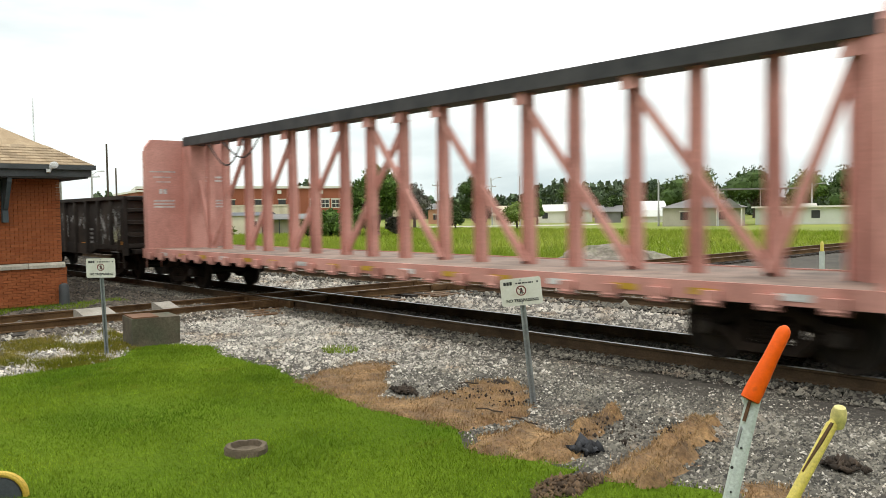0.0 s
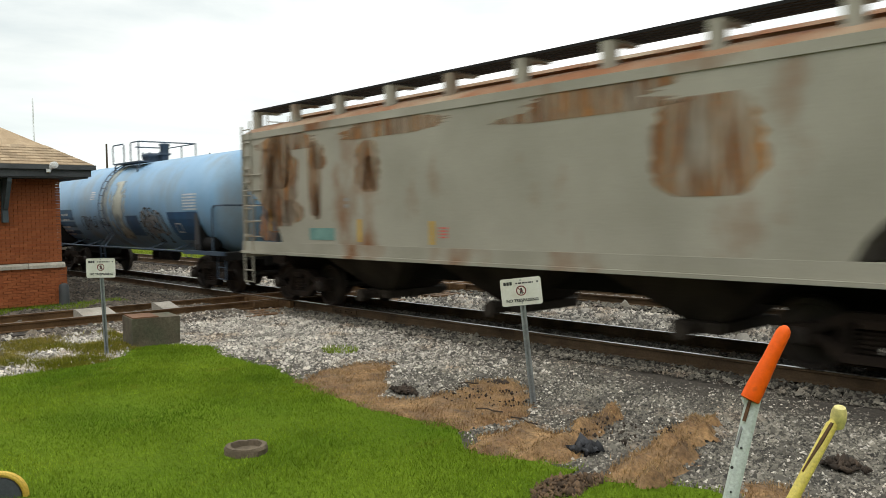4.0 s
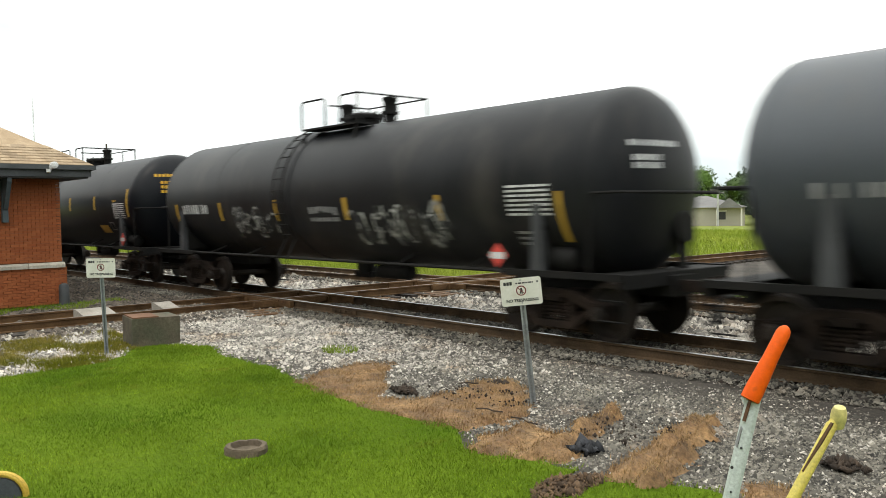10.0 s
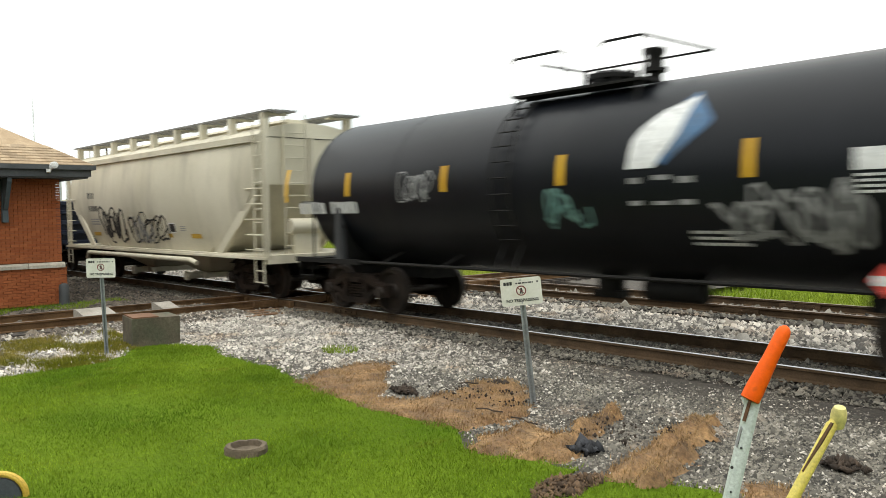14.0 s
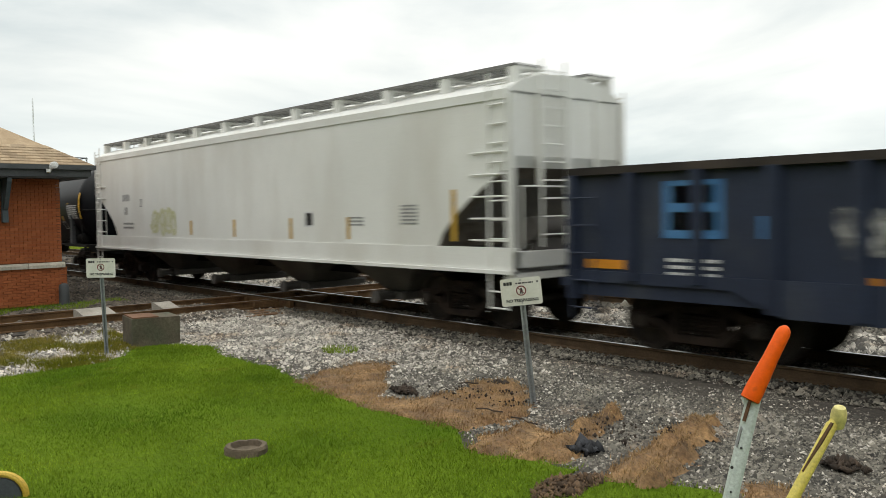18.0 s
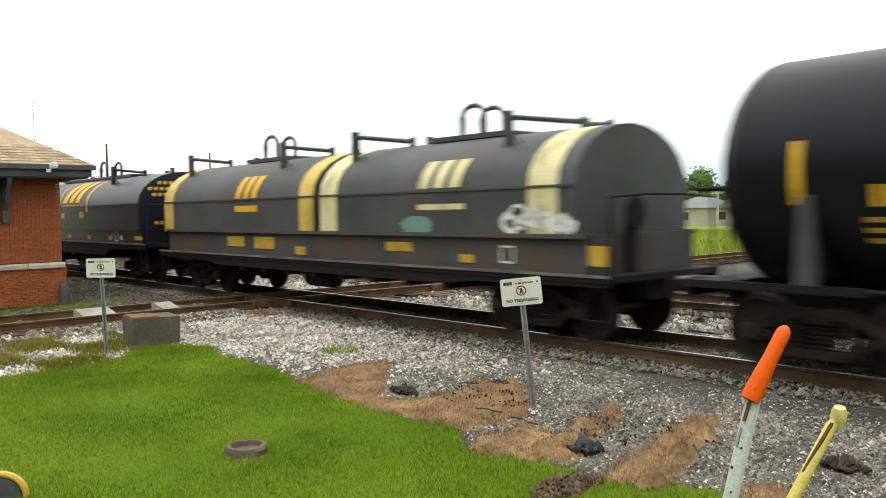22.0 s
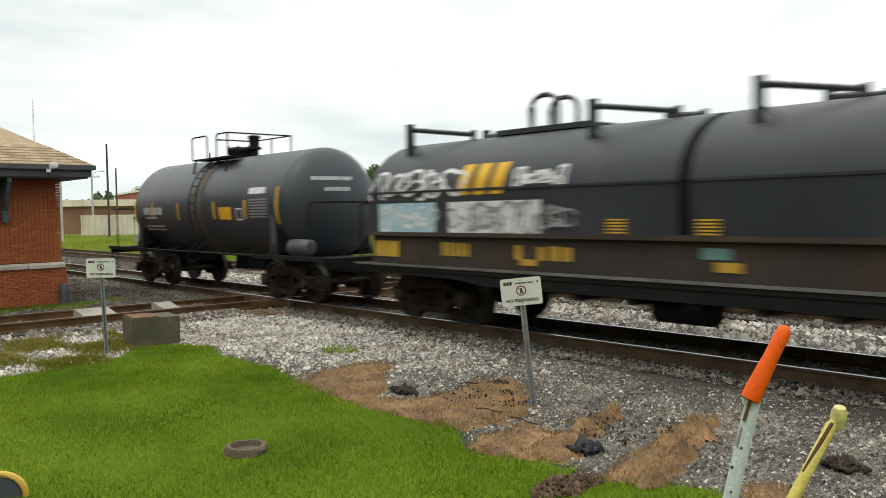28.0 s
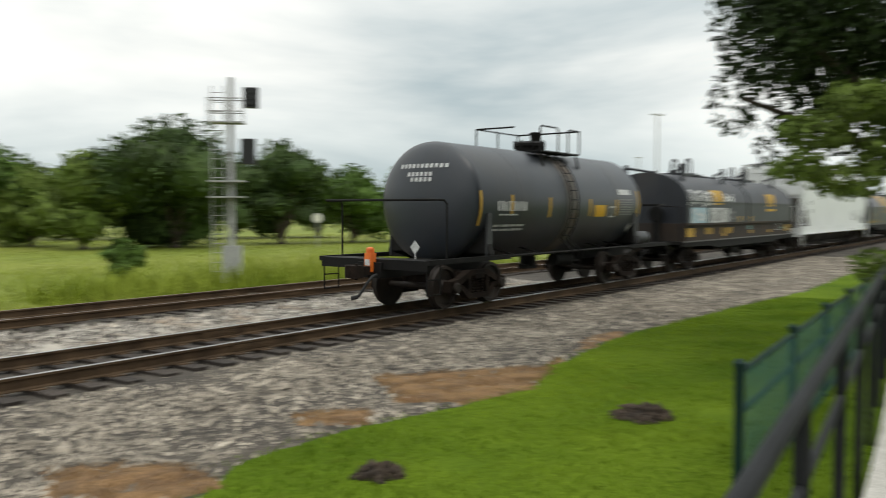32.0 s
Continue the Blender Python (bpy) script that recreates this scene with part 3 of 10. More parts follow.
def warning_sign(at, lean, tilt, h, label):
    sg = thing("warning_sign", label, "sign", "signs along the railway", at=at)
    bm = B()
    # channel-section post
    prism(bm, [(-0.035, -0.012), (-0.012, -0.012), (-0.012, 0.018), (0.012, 0.018), (0.012, -0.012), (0.035, -0.012), (0.035, -0.004), (0.018, -0.004), (0.018, 0.026), (-0.018, 0.026), (-0.018, -0.004), (-0.035, -0.004)], "z", -0.25, h)
    part("post", bm, GALV, sg, "galvanised channel post", at=pose(0, 0, 0, 0, lean, 0))
    c = pose(0, 0, 0, 0, lean, 0) @ pose(0, -0.018, h - 0.10, 0, tilt - lean, 0)
    bm = B()
    w, hh, r = 0.245, 0.165, 0.03
    pts = []
    for cx, cz, a0 in ((w - r, hh - r, 0), (-w + r, hh - r, 90), (-w + r, -hh + r, 180), (w - r, -hh + r, 270)):
        for k in range(5):
            a = radians(a0 + 22.5 * k)
            pts.append((cx + r * math.cos(a), cz + r * math.sin(a)))
    prism(bm, pts, "y", -0.004, 0.0)
    panel = part("panel", bm, SIGN_W, sg, "white enamelled sign panel", at=c)
    me = words("NO TRESPASSING", 0.049)
    me.materials.append(SIGN_K)
    part("lettering", me, None, panel, at=pose(0.005, -0.006, -0.105))
    bm = B()
    x = -0.205
    for k in range(3):
        box(bm, x, x + 0.030, -0.006, -0.005, 0.085, 0.125)
        x += 0.036
    part("owner_mark", bm, SIGN_K, panel, "dark plain mark")
    bm = B()
    x = -0.06
    for d in (0.03, 0.05, 0.04, 0.03, 0.05, 0.02):
        box(bm, x, x + d - 0.008, -0.006, -0.005, 0.095, 0.112)
        x += d
    tagged(part("small_print", bm, SIGN_K, panel), kind="stuff")
    part("corner_mark", box(B(), 0.19, 0.21, -0.006, -0.005, 0.095, 0.115), SIGN_K, panel)
    bm = B()
    ring = 20
    for k in range(ring):
        a, b = 2 * math.pi * k / ring, 2 * math.pi * (k + 1) / ring
        bm.faces.new([bm.verts.new((r2 * math.cos(t), -0.0055, 0.012 + r2 * math.sin(t))) for r2, t in ((0.048, a), (0.062, a), (0.062, b), (0.048, b))])
    prism(bm, [(-0.043, 0.048), (-0.036, 0.055), (0.043, -0.024), (0.036, -0.031)], "y", -0.0065, -0.0058)
    part("prohibition_ring", bm, SIGN_R, panel)
    bm = B()
    prism(bm, [(-0.010, 0.045), (0.012, 0.045), (0.020, 0.010), (0.014, -0.028), (0.002, -0.028), (0.0, -0.005), (-0.012, -0.026), (-0.022, -0.022), (-0.010, 0.010)], "y", -0.0058, -0.0050)
    part("pictogram", bm, SIGN_K, panel, "plain dark pictogram")
    for z in (-0.135, 0.14):
        part("bolt", tube(B(), (0, -0.012, z), (0, -0.002, z), 0.010, 6), GALV, panel)
    return sg


warning_sign(pose(-6.66, 7.32, -0.27, 0, 0, 40), -5.5, -5.5, 1.46, "white no-trespassing sign on a leaning galvanised post in gravel")
warning_sign(pose(-14.30, 4.95, -0.29, 0, 0, 50), -1.8, 0.0, 1.58, "white no-trespassing sign on an upright galvanised post by the lawn")

warning_sign(pose(0.60, 5.87, -0.29, 0, 0, -6), -1.0, -1.0, 1.55, "white no-trespassing sign on a galvanised post at the lawn edge")

# ---------------------------------------------------------------- marker posts, block, lawn bits
POST_W = mat("weathered_white_fibreglass", (0.42, 0.47, 0.44), (0.54, 0.58, 0.54), rough=0.6, scale=5, fine=60, bump=0.1, dirt=(0.22, 0.20, 0.15), dirt_scale=6, dirt_at=0.70, dirt_soft=0.08)
POST_Y = mat("weathered_yellow_plastic", (0.50, 0.40, 0.06), (0.62, 0.52, 0.13), rough=0.5, scale=5, fine=60, bump=0.1, dirt=(0.16, 0.12, 0.05), dirt_scale=5, dirt_at=0.70, dirt_soft=0.08)
foot, neck, tip = Vector((-2.26, 3.62, -0.30)), Vector((-2.08, 3.93, 1.09)), Vector((-1.965, 4.075, 1.45))
mk = thing("utility_marker_post", "leaning white marker post with bent orange dome cap, peeling", "marker post", at=Matrix.Translation(foot) @ (neck - foot).to_track_quat("Z", "X").to_matrix().to_4x4())
ln, cl = (neck - foot).length, (tip - neck).length
bend = mk.matrix_basis.inverted() @ Matrix.Translation(neck) @ (tip - neck).to_track_quat("Z", "X").to_matrix().to_4x4()
bm = B()
arc = [(0.043 * math.sin(radians(a)), 0.04 - 0.043 * math.cos(radians(a))) for a in range(-75, 76, 15)]
inner = [(p[0] * 0.90, p[1] + 0.006) for p in arc[::-1]]
prism(bm, arc + inner, "z", -0.25, ln + 0.02)
part("post", bm, POST_W, mk, "curved white strip post with holes", at=pose(0, 0, 0, 0, 0, 118))
for i, z in enumerate((0.94, 1.06, 1.17, 1.19)):
    part("screw_hole", tube(B(), (0.012 * (-1) ** i, -0.006, z), (0.012 * (-1) ** i, 0.002, z), 0.006 + 0.002 * (i % 2), 8), SIGN_K, mk, at=pose(0, 0, 0, 0, 0, 118))
bm = B()
lathe(bm, [(-0.02, 0.036), (-0.015, 0.049), (0.03, 0.049), (0.14, 0.044), (0.22, 0.039), (cl - 0.045, 0.037), (cl - 0.02, 0.030), (cl - 0.005, 0.016), (cl, 0.004)], 22, "z")
cap = part("dome_cap", bm, mat("orange_plastic_cap", (0.72, 0.085, 0.002), (0.80, 0.115, 0.004), spec=0.2, rough=0.5, scale=5, bump=0.03, grain=0.1, dirt=(0.34, 0.06, 0.01), dirt_scale=8, dirt_at=0.72, dirt_soft=0.08), mk, "orange plastic dome", smooth=True, at=bend)
for i in range(5):
    a = radians(-112 + 8 * i)
    part("small_print", tube(B(), (0.0485 * math.cos(a), 0.0485 * math.sin(a), 0.035), (0.0505 * math.cos(a), 0.0505 * math.sin(a), 0.05), 0.004, 4), SIGN_K, cap)
GLUE_M = mat("brown_peeled_glue", (0.10, 0.045, 0.02), (0.16, 0.08, 0.04), rough=0.9, bump=0.1)
part("peeled_label", prism(B(), [(-0.012, ln - 0.13), (0.004, ln - 0.13), (0.012, ln - 0.01), (-0.004, ln - 0.01)], "y", -0.012, -0.004), GLUE_M, mk, at=pose(0, 0, 0, 0, 0, 118))
part("peeled_label", prism(B(), [(-0.022, ln - 0.26), (-0.008, ln - 0.27), (-0.004, ln - 0.17), (-0.014, ln - 0.16)], "y", -0.010, -0.002), GREY_D, mk, at=pose(0, 0, 0, 0, 0, 118))
part("torn_edge", prism(B(), [(-0.046, ln - 0.02), (-0.020, ln - 0.05), (-0.026, ln + 0.01)], "y", -0.014, -0.008), POST_W, mk, at=pose(0, 0, 0, 0, 0, 118))
base, tip = Vector((-2.316, 4.017, -0.30)), Vector((-1.912, 4.553, 0.913))
my = thing("utility_marker_post", "leaning yellow plastic marker post with rounded knob top", "marker post", at=Matrix.Translation(base) @ (tip - base).to_track_quat("Z", "X").to_matrix().to_4x4())
ln = (tip - base).length
bm = B()
lathe(bm, [(-0.25, 0.030), (ln - 0.06, 0.031), (ln - 0.05, 0.024), (ln - 0.02, 0.022)], 14, "z")
part("post", bm, POST_Y, my, "yellow tube post", smooth=True)
bm = B()
lathe(bm, [(-0.075, 0.015), (-0.06, 0.035), (-0.01, 0.043), (0.03, 0.041), (0.06, 0.030), (0.07, 0.010)], 16, "z")
part("knob", bm, mat("pale_yellow_plastic", (0.62, 0.54, 0.20), (0.72, 0.64, 0.30), rough=0.5, bump=0.05), my, "pale yellow rounded knob", smooth=True, at=pose(-0.012, 0.0, ln - 0.005, 0, 35, 30))
bm = B()
prism(bm, [(-0.008, ln - 0.36), (0.000, ln - 0.36), (0.016, ln - 0.18), (0.020, ln - 0.05), (0.006, ln - 0.05), (-0.002, ln - 0.18)], "y", -0.036, -0.024)
part("crack", bm, mat("dark_crack_stain", (0.05, 0.026, 0.01), (0.11, 0.06, 0.025), rough=0.9, bump=0.0), my, at=pose(0, 0, 0, 0, 0, 118))


def rough_lump(name, label, category, x, y, z, sx, sy, sz, m, seed, sub=3, amp=0.28, freq=1.7, group=""):
    """A weathered lump: a ball pushed in and out by noise, flat at the foot."""
    bm = B()
    bmesh.ops.create_icosphere(bm, subdivisions=sub, radius=1.0)
    for v in bm.verts:
        d = 1 + amp * noise.noise(v.co * freq + Vector((seed * 3.7, 0, 0))) + 0.4 * amp * noise.noise(v.co * freq * 3 + Vector((0, seed, 0)))
        v.co = Vector((v.co.x * sx * d, v.co.y * sy * d, max(-0.25, v.co.z) * sz * d))
    return tagged(part(name, bm, m, smooth=True, at=pose(x, y, z)), label, category, group)


# concrete block beside the crossing track
blk = thing("concrete_block", "weathered concrete foundation block with rusty top plate", "block", at=pose(-14.92, 5.98, -0.28, 0, 0, 82))
bm = B()
box(bm, -0.42, 0.42, -0.38, 0.38, -0.2, 0.50)
part("block", bm, CONCRETE, blk, bevel=0.03)
part("top_plate", box(B(), -0.40, 0.05, -0.36, 0.30, 0.502, 0.525), mat("rusty_plate", (0.12, 0.055, 0.028), (0.19, 0.095, 0.05), rough=0.9, bump=0.3), blk, "rust-brown plate")
# pale boards between the crossing rails
for (y0, y1) in ((5.85, 6.55), (7.6, 8.0)):
    bm = B()
    prism(bm, [(CROSS_X - 0.45, -0.26), (CROSS_X + 0.40, -0.26), (CROSS_X + 0.40, -0.10), (CROSS_X - 0.30, 0.035), (CROSS_X - 0.45, 0.03)], "y", y0, y1)
    tagged(part("crossing_board", bm, mat("weathered_grey_board", (0.24, 0.215, 0.18), (0.36, 0.33, 0.285), rough=0.9, scale=3, fine=25, bump=0.3), bevel=0.02), "pale concrete board between the crossing rails", "board", "boards by the crossing track")
# valve cover in the lawn
vc = thing("valve_cover", "round tan concrete valve cover set in the lawn", "valve cover", at=pose(-7.30, 3.84, -0.29))
bm = B()
lathe(bm, [(-0.05, 0.205), (0.055, 0.205), (0.085, 0.19), (0.085, 0.150), (0.030, 0.135)], 36, "z")
for v in bm.verts:
    v.co += Vector((v.co.x * 0.10, v.co.y * 0.10, 0.012)) * noise.noise(v.co * 9.0)
part("collar", bm, mat("tan_concrete", (0.060, 0.045, 0.028), (0.15, 0.115, 0.075), rough=0.95, scale=5, fine=30, bump=0.5), vc, smooth=True)
bm = B()
lathe(bm, [(-0.02, 0.150), (0.028, 0.150), (0.034, 0.10), (0.030, 0.02)], 24, "z")
part("lid", bm, mat("grey_brown_lid", (0.055, 0.045, 0.035), (0.10, 0.082, 0.062), rough=0.9, scale=6, bump=0.3), vc, smooth=True)
# yellow hose loop standing by a grey cover
hs = thing("hose_loop", "loop of yellow hose round a dark grey cover on the lawn", "hose", at=pose(-7.58, 1.72, -0.30, 0, 0, 55))
for k in range(2):
    bm = B()
    pts = [((0.195 - 0.02 * k) * math.cos(radians(a)), 0.05 * k, 0.02 + (0.195 - 0.02 * k) * math.sin(radians(a))) for a in range(-6, 190, 14)]
    pipe(bm, pts, 0.028, 8)
    part("hose", bm, mat("yellow_rubber_hose", (0.52, 0.33, 0.04), (0.62, 0.42, 0.07), rough=0.6, scale=8, fine=60, bump=0.2), hs, smooth=True)
bm = B()
lathe(bm, [(-0.03, 0.05), (-0.03, 0.165), (0.03, 0.165), (0.05, 0.10), (0.06, 0.02)], 20, "y", (0, 0, 0.02))
part("cover", bm, mat("dark_grey_plastic", (0.05, 0.055, 0.07), (0.08, 0.085, 0.10), rough=0.6, bump=0.05), hs, smooth=True)
# dark lumps of soil and asphalt
def crumb_pile(name, label, category, x, y, z, sx, sy, h, n, size, m, seed, group=""):
    """A low heap with loose crumbs on it, each one a small broken piece."""
    rng = np.random.default_rng(seed)
    t = thing(name, label, category, group, at=pose(x, y, z))
    r, a = np.sqrt(rng.random(n)), rng.uniform(0, 6.283, n)
    px, py = r * np.cos(a) * sx * (1 + 0.25 * np.sin(3 * a + seed)), r * np.sin(a) * sy * (1 + 0.25 * np.cos(2 * a + seed))
    pz = h * np.clip(1 - r ** 1.6, 0, 1) * rng.uniform(0.55, 1.0, n)
    s = size * rng.lognormal(0, 0.45, n)
    base = np.array([(1, 0, 0), (-1, 0, 0), (0, 1, 0), (0, -1, 0), (0, 0, 1), (0, 0, -1)], float)
    v = (base[None] * rng.uniform(0.5, 1.3, (n, 6, 1)) + rng.normal(0, 0.22, (n, 6, 3))) * s[:, None, None] + np.stack([px, py, pz], 1)[:, None]
    tri = np.array([(0, 2, 4), (2, 1, 4), (1, 3, 4), (3, 0, 4), (2, 0, 5), (1, 2, 5), (3, 1, 5), (0, 3, 5)])
    ob = soup_np("rubble", v.reshape(-1, 3), (np.arange(n)[:, None, None] * 6 + tri[None]).reshape(-1, 3), m)
    ob.parent = t
    tagged(ob, kind="stuff")
    if h < 0.04:
        return t
    bm = B()
    bmesh.ops.create_icosphere(bm, subdivisions=3, radius=1.0)
    for q in bm.verts:
        d = 0.72 + 0.25 * noise.noise(q.co * 2.1 + Vector((seed * 3.7, 0, 0)))
        q.co = Vector((q.co.x * sx * d, q.co.y * sy * d, max(-0.3, q.co.z) * h * d))
    part("soil_core", bm, m, t, smooth=True)
    return t


BARK_D = mat("dark_twig_bark", (0.035, 0.024, 0.016), (0.07, 0.05, 0.035), rough=0.95, bump=0.2)
ASPHALT_M = mat("broken_asphalt", (0.018, 0.019, 0.023), (0.050, 0.051, 0.057), rough=0.9, scale=8, fine=40, bump=0.5, island=0.5)
CRUMB_M = mat("dark_soil_crumbs", (0.022, 0.015, 0.010), (0.065, 0.044, 0.030), rough=0.95, scale=6, fine=30, bump=0.4, island=0.5)
BROWN_C = mat("brown_soil_crumbs", (0.050, 0.029, 0.016), (0.135, 0.082, 0.044), rough=0.95, scale=6, fine=30, bump=0.4, island=0.5)
crumb_pile("soil_mound", "small dark molehill of loose soil in the grass", "soil mound", 5.50, 4.70, -0.29, 0.22, 0.19, 0.12, 600, 0.022, CRUMB_M, 1, "soil mounds")
crumb_pile("soil_mound", "small dark molehill of loose soil in the grass", "soil mound", 8.90, 3.65, -0.29, 0.36, 0.28, 0.13, 800, 0.026, CRUMB_M, 2, "soil mounds")
crumb_pile("asphalt_lump", "broken lumps of dark asphalt on the dirt", "rubble", -4.98, 6.22, -0.25, 0.17, 0.13, 0.05, 34, 0.032, ASPHALT_M, 3)
crumb_pile("soil_mound", "clump of dark turned soil at the lawn edge", "soil mound", -4.45, 5.32, -0.29, 0.20, 0.36, 0.09, 700, 0.017, BROWN_C, 4, "soil mounds")
crumb_pile("soil_mound", "dark lump of earth and bark on the gravel", "soil mound", -3.05, 7.38, -0.24, 0.20, 0.12, 0.06, 160, 0.022, CRUMB_M, 14, "soil mounds")
crumb_pile("soil_mound", "dark patch of loose earth at the edge of the gravel", "soil mound", -8.25, 6.62, -0.25, 0.22, 0.12, 0.05, 220, 0.018, CRUMB_M, 15, "soil mounds")
crumb_pile("soil_mound", "dark patch of loose earth at the edge of the gravel", "soil mound", -7.65, 7.75, -0.25, 0.16, 0.10, 0.04, 140, 0.018, CRUMB_M, 16, "soil mounds")
crumb_pile("soil_mound", "thin scatter of dark soil on the dirt", "soil mound", -7.2, 7.0, -0.21, 0.85, 0.45, 0.012, 120, 0.011, CRUMB_M, 5, "soil mounds")
crumb_pile("soil_mound", "thin scatter of dark soil on the dirt", "soil mound", -5.1, 6.9, -0.21, 0.60, 0.55, 0.012, 170, 0.011, CRUMB_M, 6, "soil mounds")
for x, y, n, a in ((-6.75, 6.45, 0.34, 12), (-6.20, 6.45, 0.42, -8), (-7.9, 7.25, 0.25, 40)):
    tagged(part("twig", pipe(B(), [(0, 0, 0), (n * 0.4, 0.02, 0.012), (n * 0.7, -0.01, 0.006), (n, 0.03, 0.0)], 0.009, 5), BARK_D, at=pose(x, y, -0.20, 0, 0, a)), "dark dead twig lying on the dirt", "twig", "twigs on the dirt")
for i, (x, y, sx, sy, sz) in enumerate(((-21.6, 28.2, 2.4, 1.8, 1.05), (-22.4, 30.6, 2.6, 1.7, 0.80), (-20.9, 26.0, 1.3, 1.1, 0.45))):
    rough_lump("rubble_mound", "mound of grey-brown rubble and soil beside the track", "rubble mound", x, y, -0.5, sx, sy, sz,
               mat("rubble_soil", (0.15, 0.125, 0.10), (0.27, 0.235, 0.20), rough=0.95, scale=2, fine=8, bump=1.0, grain=0.5, dirt=(0.10, 0.12, 0.04), dirt_scale=0.9, dirt_at=0.60), 7 + i, sub=4, group="rubble mounds")
# ---------------------------------------------------------------- trees
LEAF = {
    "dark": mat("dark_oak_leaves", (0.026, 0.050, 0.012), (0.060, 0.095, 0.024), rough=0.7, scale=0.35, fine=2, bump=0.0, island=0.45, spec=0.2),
    "mid": mat("green_tree_leaves", (0.046, 0.090, 0.015), (0.096, 0.158, 0.032), rough=0.7, scale=0.35, fine=2, bump=0.0, island=0.45, spec=0.2),
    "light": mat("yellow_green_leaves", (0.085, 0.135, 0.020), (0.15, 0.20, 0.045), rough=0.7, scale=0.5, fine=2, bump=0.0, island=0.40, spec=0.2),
    "grey": mat("grey_brown_twigs_and_leaves", (0.075, 0.072, 0.060), (0.11, 0.105, 0.085), rough=0.9, scale=0.5, fine=2, bump=0.0, island=0.35, spec=0.2),
    "wood": mat("far_wood_leaves", (0.048, 0.074, 0.042), (0.090, 0.122, 0.066), rough=0.8, scale=0.05, fine=0.4, bump=0.0, island=0.45, spec=0.2),
}
BARK = mat("grey_brown_bark", (0.055, 0.042, 0.032), (0.11, 0.088, 0.068), rough=0.95, scale=3, fine=18, bump=0.7, stretch=(1, 1, 0.3))


def leaf_cloud(rng, lobes, n, size, flat=1.0):
    """Arrays of n leaf quads filling ellipsoid lobes (x, y, z, rx, ry, rz), denser towards the outside."""
    lobes = np.array(lobes, float)
    vol = lobes[:, 3] * lobes[:, 4] * lobes[:, 5]
    pick = rng.choice(len(lobes), n, p=vol / vol.sum())
    d = rng.normal(size=(n, 3))
    d /= np.linalg.norm(d, axis=1, keepdims=True)
    r = rng.uniform(0.30, 1.0, n) ** 0.45
    r *= 1 + 0.16 * np.sin(d[:, 0] * 7 + pick) * np.cos(d[:, 2] * 6 - pick)
    c = lobes[pick, :3] + d * r[:, None] * lobes[pick, 3:]
    a = rng.normal(size=(n, 3)) + 0.4 * d
    a /= np.linalg.norm(a, axis=1, keepdims=True)
    b = np.cross(a, rng.normal(size=(n, 3)))
    b /= np.linalg.norm(b, axis=1, keepdims=True)
    s = size * rng.uniform(0.55, 1.25, n)[:, None]
    w = 0.55 * s
    v = np.stack([c - a * s, c + b * w * 0.9 + a * s * 0.1, c + a * s, c - b * w * 0.9 + a * s * 0.1], 1).reshape(-1, 3)
    return v, np.arange(4 * n).reshape(-1, 4)


def tree(label, x, y, h, r, leaf="mid", n=2200, size=0.32, seed=1, trunk=0.30, base=FIELD, lobes=7, tilt=0.0, name="tree", category="tree"):
    """A tapered trunk with limbs and a crown of many leaves over uneven lobes."""
    rng = np.random.default_rng(seed)
    t = thing(name, label, category, "trees round the field", at=pose(x, y, base))
    th = h * trunk
    bm = B()
    r0 = max(0.10, 0.045 * h)
    pts = [Vector((0, 0, -0.2)), Vector((rng.uniform(-0.1, 0.1), rng.uniform(-0.1, 0.1), th * 0.6)), Vector((rng.uniform(-0.2, 0.2), rng.uniform(-0.2, 0.2), th * 1.1)), Vector((0, 0, h * 0.75))]
    for i, (p, q) in enumerate(zip(pts, pts[1:])):
        tube(bm, p, q, r0 * (1 - 0.26 * i), 8, r0 * (1 - 0.26 * (i + 1)))
    lb = []
    crown = h - th * 0.75
    for i in range(lobes):
        a = 6.283 * i / lobes + rng.uniform(-0.4, 0.4)
        k = rng.uniform(0.25, 0.62) * r
        z = th * 0.8 + crown * rng.uniform(0.16, 0.66)
        lr = r * rng.uniform(0.38, 0.62)
        lb.append((k * math.cos(a), k * math.sin(a), z, lr, lr, lr * rng.uniform(0.62, 0.9)))
        tube(bm, pts[1] + (pts[2] - pts[1]) * rng.uniform(0.2, 1), Vector((k * math.cos(a), k * math.sin(a), z)), r0 * 0.42, 6, r0 * 0.12)
    lb.append((0, 0, h - crown * 0.36, r * 0.58, r * 0.58, crown * 0.36))
    part("trunk", bm, BARK, t, smooth=True)
    v, f = leaf_cloud(rng, lb, n, size)
    v[:, 2] = np.clip(v[:, 2], 0.15, h)
    ob = soup_np("crown", v, f, LEAF[leaf])
    ob.parent = t
    bm = B()
    for i, (lx, ly, lz, ax, ay, az_) in enumerate(lb):
        got = bmesh.ops.create_icosphere(bm, subdivisions=2, radius=1.0)["verts"]
        for q in got:
            d = 0.72 + 0.22 * noise.noise(q.co * 2.3 + Vector((seed, i, 0)))
            q.co = Vector((lx + q.co.x * ax * d, ly + q.co.y * ay * d, max(0.2, lz + q.co.z * az_ * d)))
    part("inner_foliage", bm, LEAF[leaf], t)
    return t


def bearing(az, dist):
    a = radians(az)
    return math.sin(a) * dist, math.cos(a) * dist


